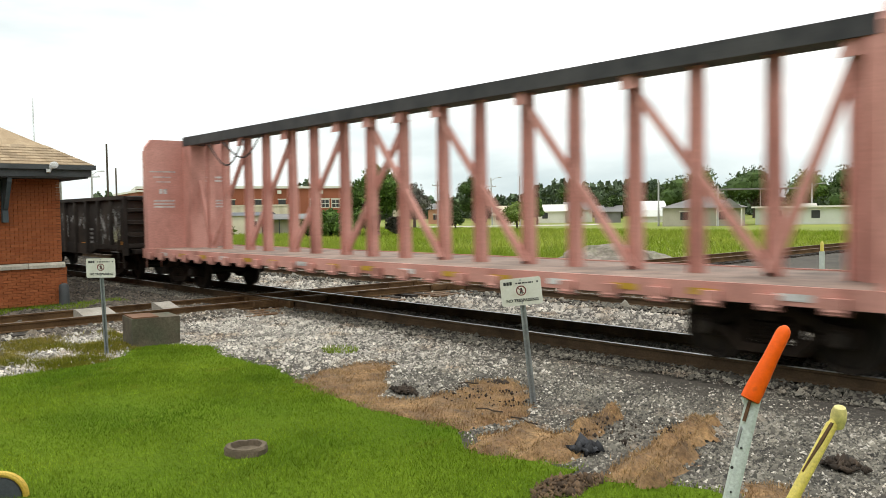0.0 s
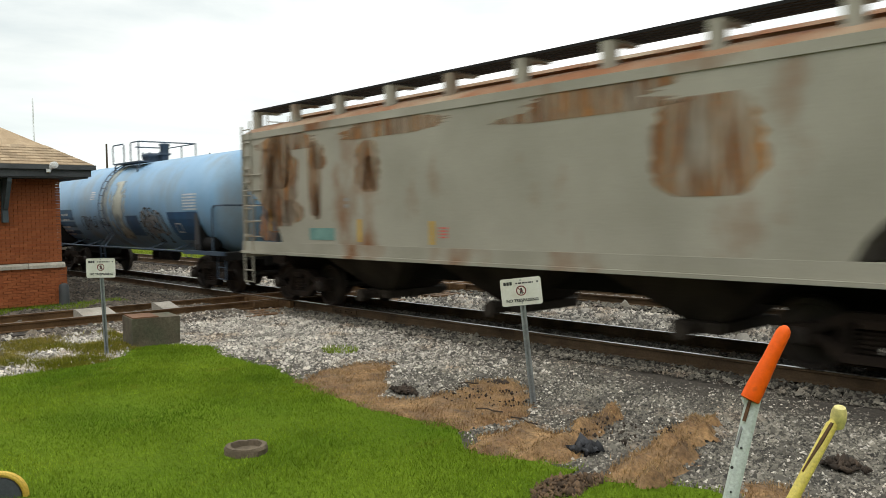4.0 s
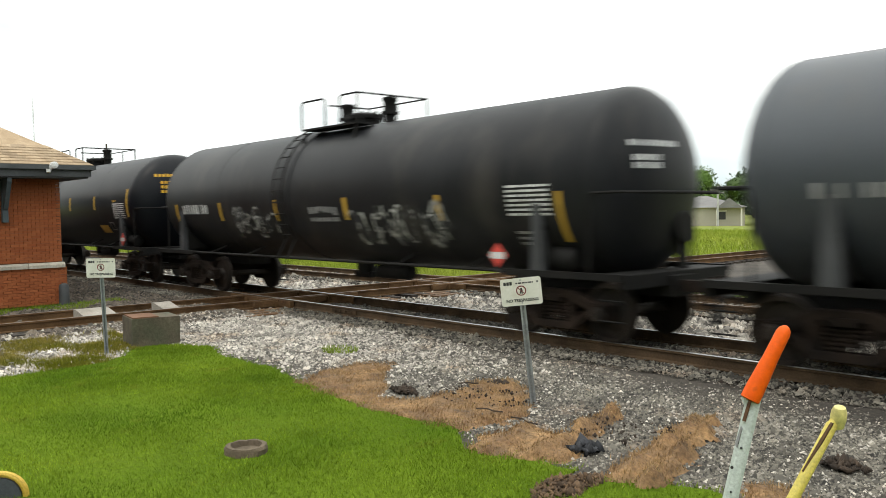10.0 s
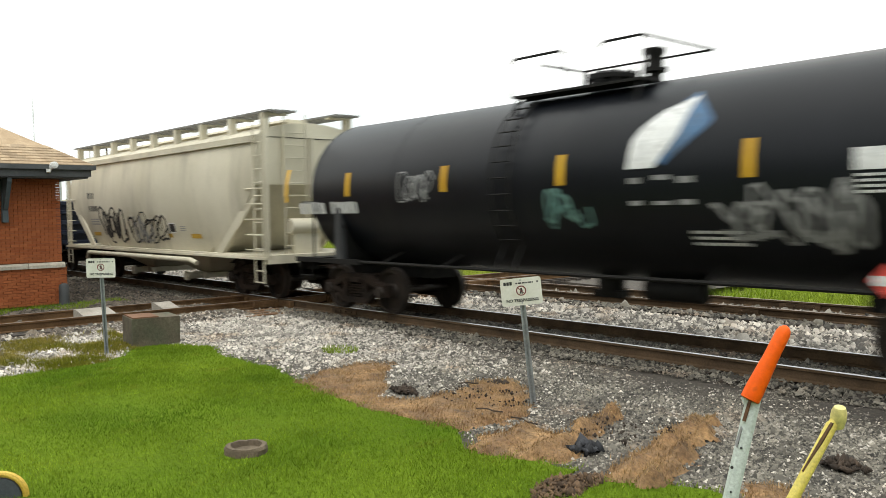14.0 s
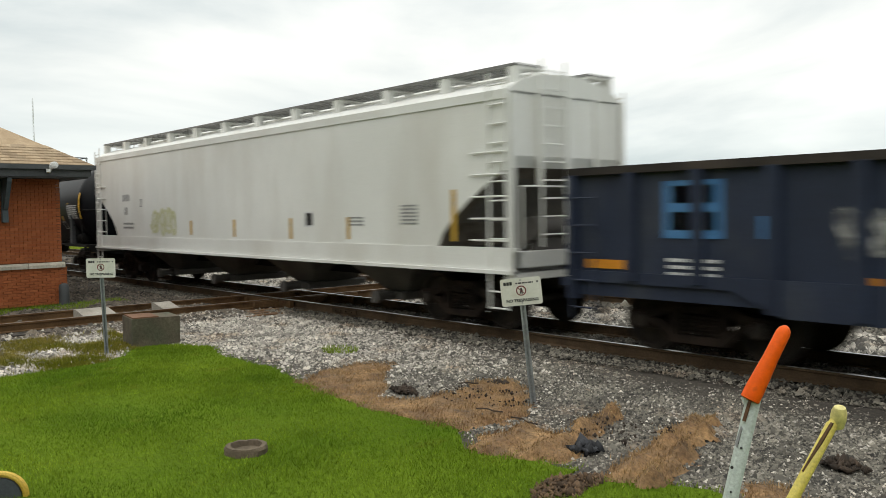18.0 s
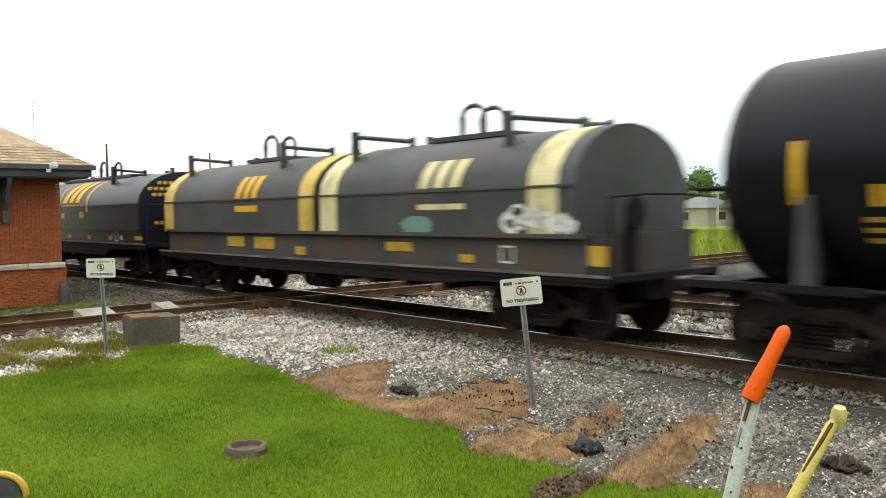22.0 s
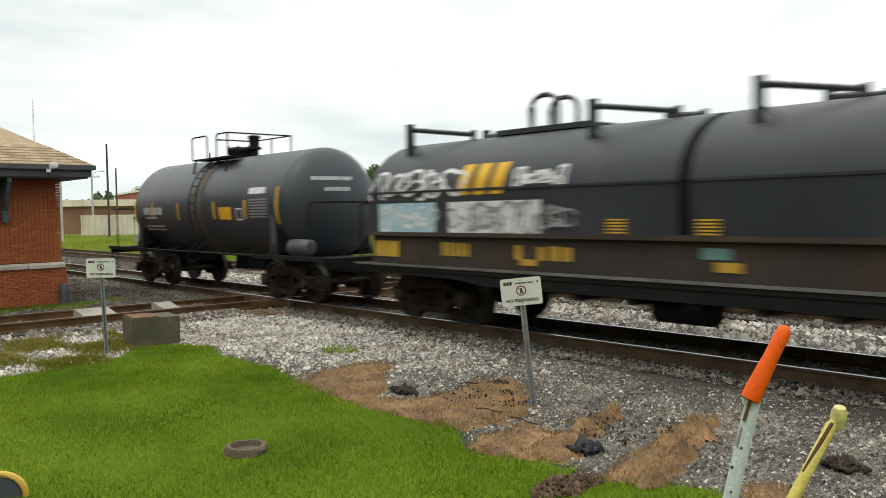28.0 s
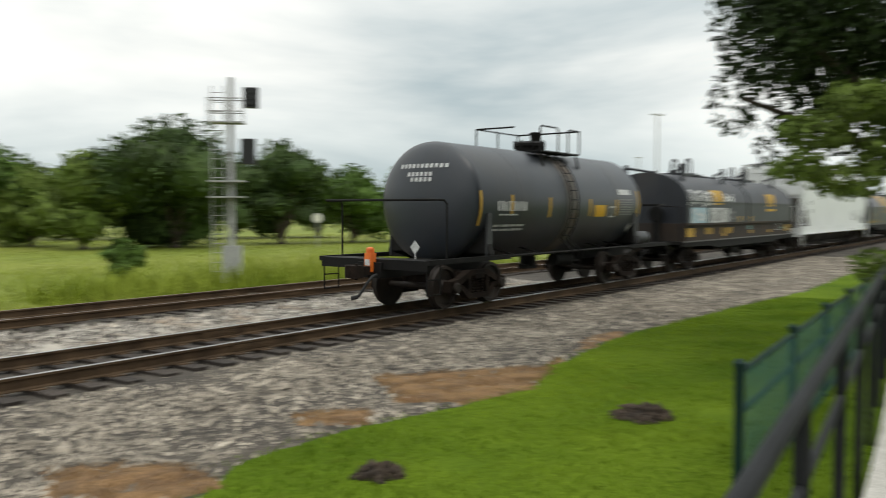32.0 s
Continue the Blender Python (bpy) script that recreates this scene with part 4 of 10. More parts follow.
# trees seen behind the tracks while the camera turns: bearing, distance, height, radius
TREES = [
    (-1.2, 90, 7.8, 4.0, "mid", 2600, "round green tree on the field"),
    (4.6, 100, 8.5, 4.2, "grey", 1500, "brownish thin-leaved tree at the wood edge"),
    (7.2, 98, 12.6, 6.2, "dark", 3200, "tall dark oak at the wood edge"),
    (10.4, 104, 10.5, 5.0, "mid", 2400, "green tree at the wood edge"),
    (13.2, 100, 10.0, 5.0, "dark", 2400, "dark tree at the wood edge"),
    (16.0, 98, 11.0, 5.0, "mid", 2400, "green tree at the wood edge"),
    (18.6, 92, 12.4, 5.6, "dark", 3000, "tall dark tree at the wood edge"),
    (22.8, 78, 9.3, 4.8, "mid", 2600, "green tree at the wood edge"),
    (25.0, 72, 8.2, 4.3, "mid", 2600, "broad green tree at the wood edge"),
    (27.3, 70, 6.6, 3.2, "light", 2000, "yellow-green young tree at the wood edge"),
    (30.3, 63, 7.1, 3.4, "light", 2400, "yellow-green bushy tree on the field edge"),
    (35.8, 64, 9.9, 6.4, "dark", 5200, "broad dark oak on the field edge"),
    (42.8, 69, 8.7, 4.3, "dark", 3000, "dark round tree on the field edge"),
    (47.6, 72, 6.9, 3.6, "mid", 2200, "green tree behind the train"),
    (51.5, 75, 7.5, 3.8, "mid", 2200, "green tree behind the train"),
    (55.5, 78, 6.8, 3.8, "dark", 2000, "dark tree behind the train"),
    (5.9, 114, 9.0, 5.2, "dark", 1800, "dark tree standing back in the wood"),
    (11.8, 112, 9.6, 5.5, "dark", 1800, "dark tree standing back in the wood"),
    (14.6, 110, 9.0, 5.2, "mid", 1800, "green tree standing back in the wood"),
    (20.6, 104, 9.6, 5.4, "dark", 1800, "dark tree standing back in the wood"),
    (28.9, 86, 7.0, 4.4, "dark", 1800, "dark tree standing back in the wood"),
    (33.0, 84, 7.6, 4.6, "mid", 1800, "green tree standing back in the wood"),
    (39.6, 84, 8.6, 5.0, "dark", 1800, "dark tree standing back in the wood"),
    (45.3, 86, 7.2, 4.6, "dark", 1800, "dark tree standing back in the wood"),
    (-6.0, 150, 8.5, 5.5, "mid", 1600, "green tree along the far road"),
    (-11.5, 155, 9.0, 6.5, "dark", 1600, "dark tree along the far road"),
    (-0.5, 160, 9.0, 6.0, "dark", 1600, "dark tree along the far road"),
]
for i, (az, d, h, r, leaf, n, label) in enumerate(TREES):
    x, y = bearing(az, d)
    tree(label, x, y, h, r, leaf, int(n * 1.3), 0.28 if d < 120 else 0.42, 20 + i, trunk=0.05)


def by_column(px, dist, yaw=-48.42):
    """The place at a distance along the bearing at which the standing camera has it."""
    az = yaw + math.degrees(math.atan((px - 784) / 1456))
    return bearing(az, dist)


# trees seen behind the tracks from the standing camera
for i, (px, d, h, r, leaf, n, label, tk) in enumerate((
        (668, 92, 8.0, 3.3, "mid", 6500, "dense green tree on the field", 0.10), (634, 96, 6.6, 2.2, "mid", 2600, "green tree beside the white sheds", 0.10),
        (733, 128, 7.2, 2.7, "grey", 2600, "grey thin-leaved tree on the field", 0.25), (805, 118, 3.4, 1.5, "dark", 1500, "small dark round tree by the road", 0.2),
        (852, 128, 3.4, 1.9, "grey", 1500, "small grey-brown tree by the road", 0.3), (915, 122, 4.0, 2.8, "light", 2200, "low spreading yellow-green tree", 0.35),
        (950, 150, 5.0, 1.4, "mid", 1200, "slim green tree by the houses", 0.3), (1022, 135, 3.6, 1.0, "light", 900, "slim yellow-green tree by the road", 0.3),
        (1080, 165, 5.4, 3.0, "dark", 1800, "dark tree among the houses", 0.2), (1200, 190, 10.0, 6.0, "dark", 1500, "tall dark tree behind the house", 0.2),
        (1240, 200, 12.5, 6.5, "mid", 1600, "tall green tree behind the house", 0.2), (1335, 205, 12.5, 7.0, "dark", 1800, "tall dark tree behind the white building", 0.2),
        (1430, 200, 11.0, 6.5, "mid", 1600, "tall green tree behind the white building", 0.2), (1500, 195, 11.5, 6.5, "dark", 1600, "tall dark tree behind the white building", 0.2),
        (838, 230, 13.0, 4.2, "dark", 2600, "tall dark tree standing over the woods", 0.2), (1010, 240, 10.5, 5.0, "dark", 2600, "dark tree standing over the woods", 0.2))):
    x, y = by_column(px, d)
    tree(label, x, y, h, r, leaf, int(n * 1.2), 0.22 if d < 140 else 0.36, 60 + i, trunk=tk)
for i, (px, d, h, r, leaf) in enumerate(((585, 90, 3.2, 2.4, "mid"), (560, 92, 2.4, 1.8, "dark"), (612, 88, 2.6, 2.0, "mid"), (372, 98, 1.9, 2.4, "light"), (700, 95, 2.2, 1.4, "grey"))):
    x, y = by_column(px, d)
    tree("low green bush on the field", x, y, h, r, leaf, 1100, 0.26, 90 + i, trunk=0.1, name="bush", category="bush")
# palm in front of the dense tree
x, y = by_column(655, 88)
palm = thing("palm_tree", "cabbage palm with drooping fan leaves", "palm", "trees round the field", at=pose(x, y, FIELD))
bm = B()
tube(bm, (0, 0, -0.2), (0.1, 0, 3.2), 0.24, 10, 0.20)
part("trunk", bm, BARK, palm, smooth=True)
rng = np.random.default_rng(4)
vv, ff = [], []
for k in range(46):
    a, up = rng.uniform(0, 6.283), rng.uniform(-0.9, 1.2)
    d = Vector((math.cos(a) * math.cos(up), math.sin(a) * math.cos(up), math.sin(up)))
    c0 = Vector((0.1, 0, 3.2)) + d * 0.9
    side = d.cross(Vector((0, 0, 1))).normalized()
    for j in range(9):
        s = (j - 4) / 4
        q = (d * (1 - 0.35 * s * s) + side * s * 0.9 + Vector((0, 0, -0.35))).normalized() * rng.uniform(0.8, 1.1)
        w = side * 0.05
        i0 = len(vv)
        vv += [tuple(c0 - w), tuple(c0 + w), tuple(c0 + q)]
        ff.append((i0, i0 + 1, i0 + 2))
soup("fronds", vv, ff, LEAF["light"], palm)
x, y = bearing(20.7, 62)
tree("round yellow-green sabal palm with short trunk", x, y, 5.6, 2.5, "light", 1900, 0.30, 130, trunk=0.30, name="palm_tree", category="palm")
x, y = bearing(32.6, 33)
tree("small round shrub in the tall grass", x, y, 1.7, 0.75, "mid", 1100, 0.13, 131, trunk=0.15, name="shrub", category="shrub")
x, y = bearing(15.2, 52)
bp = thing("brush_pile", "long dark pile of cut brush on the field", "brush pile", at=pose(x, y, FIELD, 0, 0, -20))
rng = np.random.default_rng(9)
v, f = leaf_cloud(rng, [(-2.6, 0, 0.5, 2.2, 1.3, 0.9), (0, 0, 0.7, 2.4, 1.4, 1.1), (2.6, 0, 0.4, 2.0, 1.2, 0.8)], 2400, 0.30)
v[:, 2] = np.abs(v[:, 2])
ob = soup_np("brushwood", v, f, mat("dead_dark_branches", (0.016, 0.014, 0.011), (0.045, 0.038, 0.03), rough=0.95, scale=1, bump=0.0, island=0.4))
ob.parent = bp

# far woods closing the horizon
rng = np.random.default_rng(11)
n = 90000
az = np.radians(rng.uniform(-85, 95, n))
dist = rng.uniform(255, 330, n)
cell = np.floor(az * 90 + 0.8 * np.sin(az * 37))
swell = np.sin(cell * 12.9898) * 43758.5453 % 1.0
prof = 7.2 + 2.0 * np.sin(az * 17) + 1.2 * np.sin(az * 61 + 1) + 3.6 * swell * np.sqrt(np.clip(np.sin((az * 90 + 0.8 * np.sin(az * 37) - cell) * math.pi), 0, 1))
z = FIELD + prof * rng.uniform(0, 1, n) ** 0.55
c = np.stack([np.sin(az) * dist, np.cos(az) * dist, z], 1)
a = rng.normal(size=(n, 3)); a /= np.linalg.norm(a, axis=1, keepdims=True)
b = np.cross(a, rng.normal(size=(n, 3))); b /= np.linalg.norm(b, axis=1, keepdims=True)
s = rng.uniform(0.45, 1.15, n)[:, None]
v = np.stack([c - a * s, c + b * s * 0.8, c + a * s, c - b * s * 0.8], 1).reshape(-1, 3)
tagged(soup_np("far_woods", v, np.arange(4 * n).reshape(-1, 4), LEAF["wood"]), "dark green line of woods along the horizon", "woods", kind="stuff")
bm = B()
prev = None
for i in range(91):
    t = radians(-85 + 2 * i)
    x, y = math.sin(t) * 300, math.cos(t) * 300
    col = (bm.verts.new((x, y, FIELD)), bm.verts.new((x, y, FIELD + 5.6)))
    if prev:
        bm.faces.new((prev[0], col[0], col[1], prev[1]))
    prev = col
tagged(part("backdrop", bm, LEAF["wood"]), "dim inside of the far woods", "woods", kind="structure")

# ---------------------------------------------------------------- buildings across the field
CREAM = mat("cream_painted_metal", (0.58, 0.52, 0.40), (0.68, 0.62, 0.50), rough=0.8, scale=0.4, fine=6, bump=0.02, grain=0.06, spec=0.2, dirt=(0.34, 0.29, 0.20), dirt_scale=0.5, dirt_at=0.62, dirt_stretch=(1, 1, 0.3))
FAR_BRICK = mat("orange_red_brick_wall", (0.23, 0.068, 0.036), (0.31, 0.10, 0.055), rough=0.9, scale=0.2, fine=8, bump=0.1)
WHITE_F = mat("white_trim_paint", (0.60, 0.58, 0.52), (0.70, 0.68, 0.62), rough=0.7, scale=0.5, bump=0.02)
DARK_F = mat("dark_opening", (0.018, 0.018, 0.020), (0.035, 0.035, 0.038), rough=0.4, scale=1, bump=0.0)
ROOF_GR = mat("grey_roofing", (0.13, 0.125, 0.12), (0.20, 0.195, 0.19), rough=0.8, scale=0.6, fine=10, bump=0.1)
ROOF_DK = mat("dark_metal_roofing", (0.05, 0.055, 0.065), (0.10, 0.105, 0.12), rough=0.6, scale=0.6, fine=10, bump=0.1)


def house(name, label, px0, px1, d0, d1, depth, h, wall_m, roof_m, roof="flat", eave=0.3, rise=1.2, windows=(), doors=(), base=-0.70, trim=None, slab=0.25):
    """A building whose front runs between two bearings; windows are (at, sill, width, height, framed) in metres along the front."""
    a, b = Vector((*by_column(px0, d0), 0)), Vector((*by_column(px1, d1), 0))
    along = (b - a).normalized()
    w = (b - a).length
    back = Vector((-along.y, along.x, 0))
    if back.dot(a) < 0:
        back = -back
    m = Matrix(((along.x, back.x, 0, a.x), (along.y, back.y, 0, a.y), (0, 0, 1, base), (0, 0, 0, 1)))
    t = thing(name, label, "building", "buildings across the field", at=m)
    wall = part("wall", box(B(), 0, w, 0, depth, -0.3, h), wall_m, t)
    if roof == "flat":
        part("roof", box(B(), -eave, w + eave, -eave, depth + eave, h, h + slab), roof_m, t)
    else:
        bm = B()
        e = eave
        p = [(-e, -e, h), (w + e, -e, h), (w + e, depth + e, h), (-e, depth + e, h)]
        k = depth / 2 + e if roof == "hip" else 0
        q = [(-e + k, depth / 2, h + rise), (w + e - k, depth / 2, h + rise)]
        v = [bm.verts.new(c) for c in p + q]
        for f in ((0, 1, 5, 4), (1, 2, 5), (2, 3, 4, 5), (3, 0, 4), (0, 3, 2, 1)):
            bm.faces.new([v[i] for i in f])
        part("roof", bm, roof_m, t)
    for at, z, ww, hh, framed in windows:
        win = part("window", box(B(), at - ww / 2, at + ww / 2, -0.06, 0.05, z, z + hh), WHITE_F if framed else DARK_F, t)
        nx, nz = (2, 2) if framed else (2, 1)
        for i in range(nx):
            for j in range(nz):
                g = 0.06 * ww + 0.03
                x0, z0 = at - ww / 2 + g + i * (ww - g) / nx, z + g + j * (hh - g) / nz
                part("pane", box(B(), x0, x0 + (ww - g) / nx - g, -0.09, -0.058, z0, z0 + (hh - g) / nz - g), DARK_F, win)
        part("lintel", box(B(), at - ww / 2 - 0.15, at + ww / 2 + 0.15, -0.12, 0.0, z + hh + 0.02, z + hh + 0.18), trim or WHITE_F, win)
    for at, ww, hh, dm in doors:
        part("door", box(B(), at - ww / 2, at + ww / 2, -0.07, 0.02, 0, hh), dm, t)
    return t, w


def fr(px, px0, px1, w):
    return (px - px0) / (px1 - px0) * w


# long brick school-like building and the white sheds before it
t, w = house("brick_building", "long two-storey orange-red brick building with white roof edge", 246, 640, 170, 178, 22, 8.0, FAR_BRICK, WHITE_F, eave=0.4, slab=0.5,
             windows=[(fr(p, 246, 640, 46), 4.2, 1.5, 1.5, False) for p in (345, 397, 443, 485)] + [(fr(p, 246, 640, 46), 3.9, 1.9, 1.8, True) for p in (543, 563, 583, 618)])
for p in (398, 485, 562, 300):
    part("roof_vent", box(B(), fr(p, 246, 640, w) - 0.4, fr(p, 246, 640, w) + 0.4, -0.5, -0.05, 6.9, 7.6), WHITE_F, t)
house("brick_wing", "lower brick wing with pale roof edge", 205, 246, 200, 170, 14, 7.4, FAR_BRICK, WHITE_F, eave=0.3, slab=0.4)
house("low_brick_building", "low brown brick building with cream roof edge", 112, 250, 140, 138, 12, 4.4, mat("brown_brick_wall", (0.17, 0.085, 0.055), (0.24, 0.13, 0.09), rough=0.9, scale=0.3, fine=8, bump=0.1), CREAM, eave=0.6, slab=1.0)
t, w = house("cream_shed", "cream ribbed metal shed", 143, 238, 114, 112, 7, 2.85, CREAM, CREAM, eave=0.05, slab=0.12)
for i in range(9):
    part("wall_rib", box(B(), 0.15 + i * (w - 0.3) / 8 - 0.06, 0.15 + i * (w - 0.3) / 8 + 0.06, -0.07, 0.0, 0, 2.85), CREAM, t)
t, w = house("white_shed", "long cream-white low building with dark roof edge and small windows", 239, 470, 112, 108, 8, 2.6, CREAM, ROOF_DK, roof="gable", eave=0.3, rise=0.45,
             windows=[(fr(267, 239, 470, 17), 1.05, 1.2, 1.2, False), (fr(299, 239, 470, 17), 0.9, 1.3, 1.0, False), (fr(331, 239, 470, 17), 1.2, 0.8, 0.9, False), (fr(442, 239, 470, 17), 0.95, 0.9, 0.9, False)],
             doors=[(fr(382, 239, 470, 17), 2.4, 1.9, WHITE_F)])
part("wall_sign", box(B(), fr(322, 239, 470, w), fr(348, 239, 470, w), -0.10, -0.02, 2.1, 2.4), WHITE_F, t)
t, w = house("lean_to", "open lean-to with grey sheet roof and pale back wall", 470, 552, 108, 107, 6, 2.0, CREAM, ROOF_GR, eave=0.2, slab=0.1)
bm = B()
prism(bm, [(-2.0, 2.05), (-2.0, 2.12), (3.0, 2.75), (3.0, 2.65)], "x", -0.2, w + 0.2)
part("awning", bm, ROOF_GR, t, "sloping grey sheet roof")
for i in range(4):
    part("post", box(B(), 0.2 + i * (w - 0.5) / 3, 0.32 + i * (w - 0.5) / 3, -1.9, -1.78, -0.2, 2.08), DARK_F, t)
part("side_wall", box(B(), -0.15, 0.0, -1.9, 0.5, -0.2, 2.7), DARK_F, t)
house("upper_block", "cream upper block of the low building", 240, 512, 128, 124, 9, 3.9, CREAM, CREAM, eave=0.1, slab=0.25)
# far houses on the right
for px0, px1, d, dep, h, wm, rm, kind, rise, lab in (
        (758, 788, 175, 9, 3.2, mat("orange_brick_house", (0.36, 0.17, 0.10), (0.44, 0.23, 0.14), rough=0.9, scale=0.3, bump=0.05), ROOF_GR, "gable", 1.3, "small orange brick house with grey roof"),
        (695, 716, 130, 7, 3.6, CREAM, WHITE_F, "flat", 1.0, "small cream building beside the trees"),
        (868, 910, 150, 8, 1.9, CREAM, mat("tan_roofing", (0.40, 0.33, 0.24), (0.50, 0.43, 0.32), rough=0.8, scale=0.5, bump=0.05), "hip", 1.7, "low cream house with tan hip roof"),
        (950, 1000, 165, 8, 2.4, WHITE_F, WHITE_F, "gable", 1.4, "long white house with pale roof"),
        (1000, 1048, 170, 9, 2.6, WHITE_F, ROOF_GR, "gable", 1.7, "white house with grey gable roof"),
        (1052, 1098, 160, 7, 2.2, ROOF_GR, ROOF_GR, "gable", 1.2, "low grey house with gable roof"),
        (1172, 1318, 122, 10, 2.7, mat("tan_grey_siding", (0.33, 0.31, 0.25), (0.41, 0.38, 0.31), rough=0.8, scale=0.4, bump=0.05), ROOF_GR, "hip", 1.7, "grey-roofed ranch house with tan walls"),
        (1336, 1520, 128, 12, 2.5, mat("pale_green_white_siding", (0.48, 0.50, 0.44), (0.58, 0.60, 0.54), rough=0.8, scale=0.4, bump=0.05), WHITE_F, "flat", 1.0, "long low white building with flat pale roof")):
    t, w = house("house", lab, px0, px1, d, d, dep, h, wm, rm, roof=kind, rise=rise, eave=0.5,
                 windows=[(w_, 1.0, 1.1, 1.1, False) for w_ in ((3.0, 8.0) if px1 - px0 > 100 else (1.6,))])
    if px0 == 1336:
        for at in (5.6, 12.8):
            part("door", box(B(), at - 0.55, at + 0.55, -0.09, 0.0, 0, 2.1), WHITE_F, t)
        for at in (7.0, 14.5):
            part("roof_vent", box(B(), at - 1.2, at + 1.2, 3, 4, 2.7, 3.1), WHITE_F, t)
    if px0 == 1172:
        part("porch_roof", prism(B(), [(7.2, 2.6), (9.0, 4.0), (10.8, 2.6)], "y", -1.2, 0.4), ROOF_GR, t)
        for at in (7.4, 10.6):
            part("porch_post", box(B(), at - 0.1, at + 0.1, -1.1, -0.9, -0.2, 2.6), WHITE_F, t)
x, y = by_column(1127, 160)
dome = thing("white_tent", "round-topped white tent roof among the trees", "tent", "buildings across the field", at=pose(x, y, -0.7, 0, 0, -45))
bm = B()
prism(bm, [(-2.9, 1.2), (-2.6, 2.4), (-1.6, 3.6), (0, 4.1), (1.6, 3.6), (2.6, 2.4), (2.9, 1.2)], "y", 0, 5)
part("canopy", bm, mat("bright_white_canvas", (0.80, 0.80, 0.80), (0.86, 0.86, 0.86), rough=0.6, bump=0.0), dome)
part("side", box(B(), -2.4, 2.4, 0.3, 4.7, -0.2, 1.2), WHITE_F, dome)
# pale road and parked trailers by the houses
bm = B()
pts = [by_column(p, 138) for p in (700, 1060)] + [by_column(p, 146) for p in (1060, 700)]
bm.faces.new([bm.verts.new((x, y, FIELD + 0.02)) for x, y in pts])
tagged(part("road", bm, PALE_CON), "pale gravel road across the field", "road", kind="structure")

# ---------------------------------------------------------------- poles, mast, signal, cabinet
POLE_M = mat("weathered_pole_wood", (0.055, 0.042, 0.034), (0.11, 0.088, 0.070), rough=0.95, scale=2, bump=0.3, stretch=(1, 1, 0.2))
POLE_G = mat("pale_grey_pole", (0.34, 0.34, 0.33), (0.44, 0.44, 0.43), rough=0.8, scale=2, bump=0.1)


def pole(label, x, y, h, r, m, arms=(), lamp=False, lean=0.0, base=FIELD):
    p = thing("utility_pole", label, "pole", "poles round the field", at=pose(x, y, base, 0, lean, 0))
    part("shaft", tube(B(), (0, 0, -0.3), (0, 0, h), r, 10, r * 0.7), m, p, smooth=True)
    for z, w, turn in arms:
        arm = part("crossarm", box(B(), -w / 2, w / 2, -0.06, 0.06, z - 0.07, z + 0.07), m, p, at=pose(0, 0, 0, 0, 0, turn))
        for k in (-0.45, -0.15, 0.15, 0.45):
            part("insulator", tube(B(), (k * w, 0, z + 0.07), (k * w, 0, z + 0.22), 0.05, 6), POLE_G, arm)
    if lamp:
        part("lamp_arm", pipe(B(), [(0, 0, h - 0.6), (0.7, 0, h - 0.1), (1.5, 0, h)], 0.04), m, p, at=pose(0, 0, 0, 0, 0, 40))
        part("lamp_head", box(B(), 1.3, 1.9, -0.14, 0.14, h - 0.08, h + 0.06), POLE_G, p, at=pose(0, 0, 0, 0, 0, 40))
    return p


for px, d, h, r, m, arms, lamp, lean in ((193, 106, 11.3, 0.15, POLE_M, (), False, 0), (208, 118, 9.1, 0.14, POLE_M, (), False, 0), (373, 118, 11.2, 0.14, POLE_M, (), False, 1.5),
                                         (303, 140, 8.4, 0.12, POLE_G, ((7.6, 1.6, 30),), False, 0), (165, 125, 9.0, 0.16, POLE_G, ((8.2, 2.4, 40),), True, 0), (109, 88, 6.6, 0.18, POLE_G, (), False, 0),
                                         (775, 150, 8.2, 0.14, POLE_G, ((7.4, 2.0, 40),), False, 0), (871, 150, 8.6, 0.15, POLE_G, ((7.0, 1.8, 45),), True, -1.5), (920, 140, 8.4, 0.12, POLE_G, (), True, 0),
                                         (1165, 125, 6.8, 0.16, POLE_G, (), False, 0), (1270, 120, 5.6, 0.14, POLE_G, ((4.6, 1.6, 45),), False, 0), (1436, 135, 6.0, 0.14, POLE_G, (), True, 0)):
    x, y = by_column(px, d)
    pole("tall dark wooden pole across the field" if m is POLE_M else "pale grey utility pole across the field", x, y, h, r, m, arms, lamp, lean)
x, y = by_column(1345, 150)
cn = thing("canopy_roof", "long flat pale canopy roof on poles", "canopy", at=pose(x, y, -0.7, 0, 0, 45))
part("roof", box(B(), -8, 7.5, -1.5, 1.5, 5.6, 5.85), ROOF_GR, cn)
for k in (-7.2, 0, 6.8):
    part("post", tube(B(), (k, 0, 0), (k, 0, 5.6), 0.09, 8), POLE_G, cn)
x, y = bearing(-17.8, 35)
pole("tall pale utility pole beside the signal cabinet", x, y, 14.0, 0.20, POLE_G, ((11.0, 1.8, 20), (8.2, 0.9, 20)), base=-0.5)
for az, d, h in ((68.4, 120, 16.5), (67.2, 190, 15), (64.6, 190, 13)):
    x, y = bearing(az, d)
    pole("tall light mast beyond the train", x, y, h, 0.16, POLE_G, ((h - 0.2, 2.2, -30),))
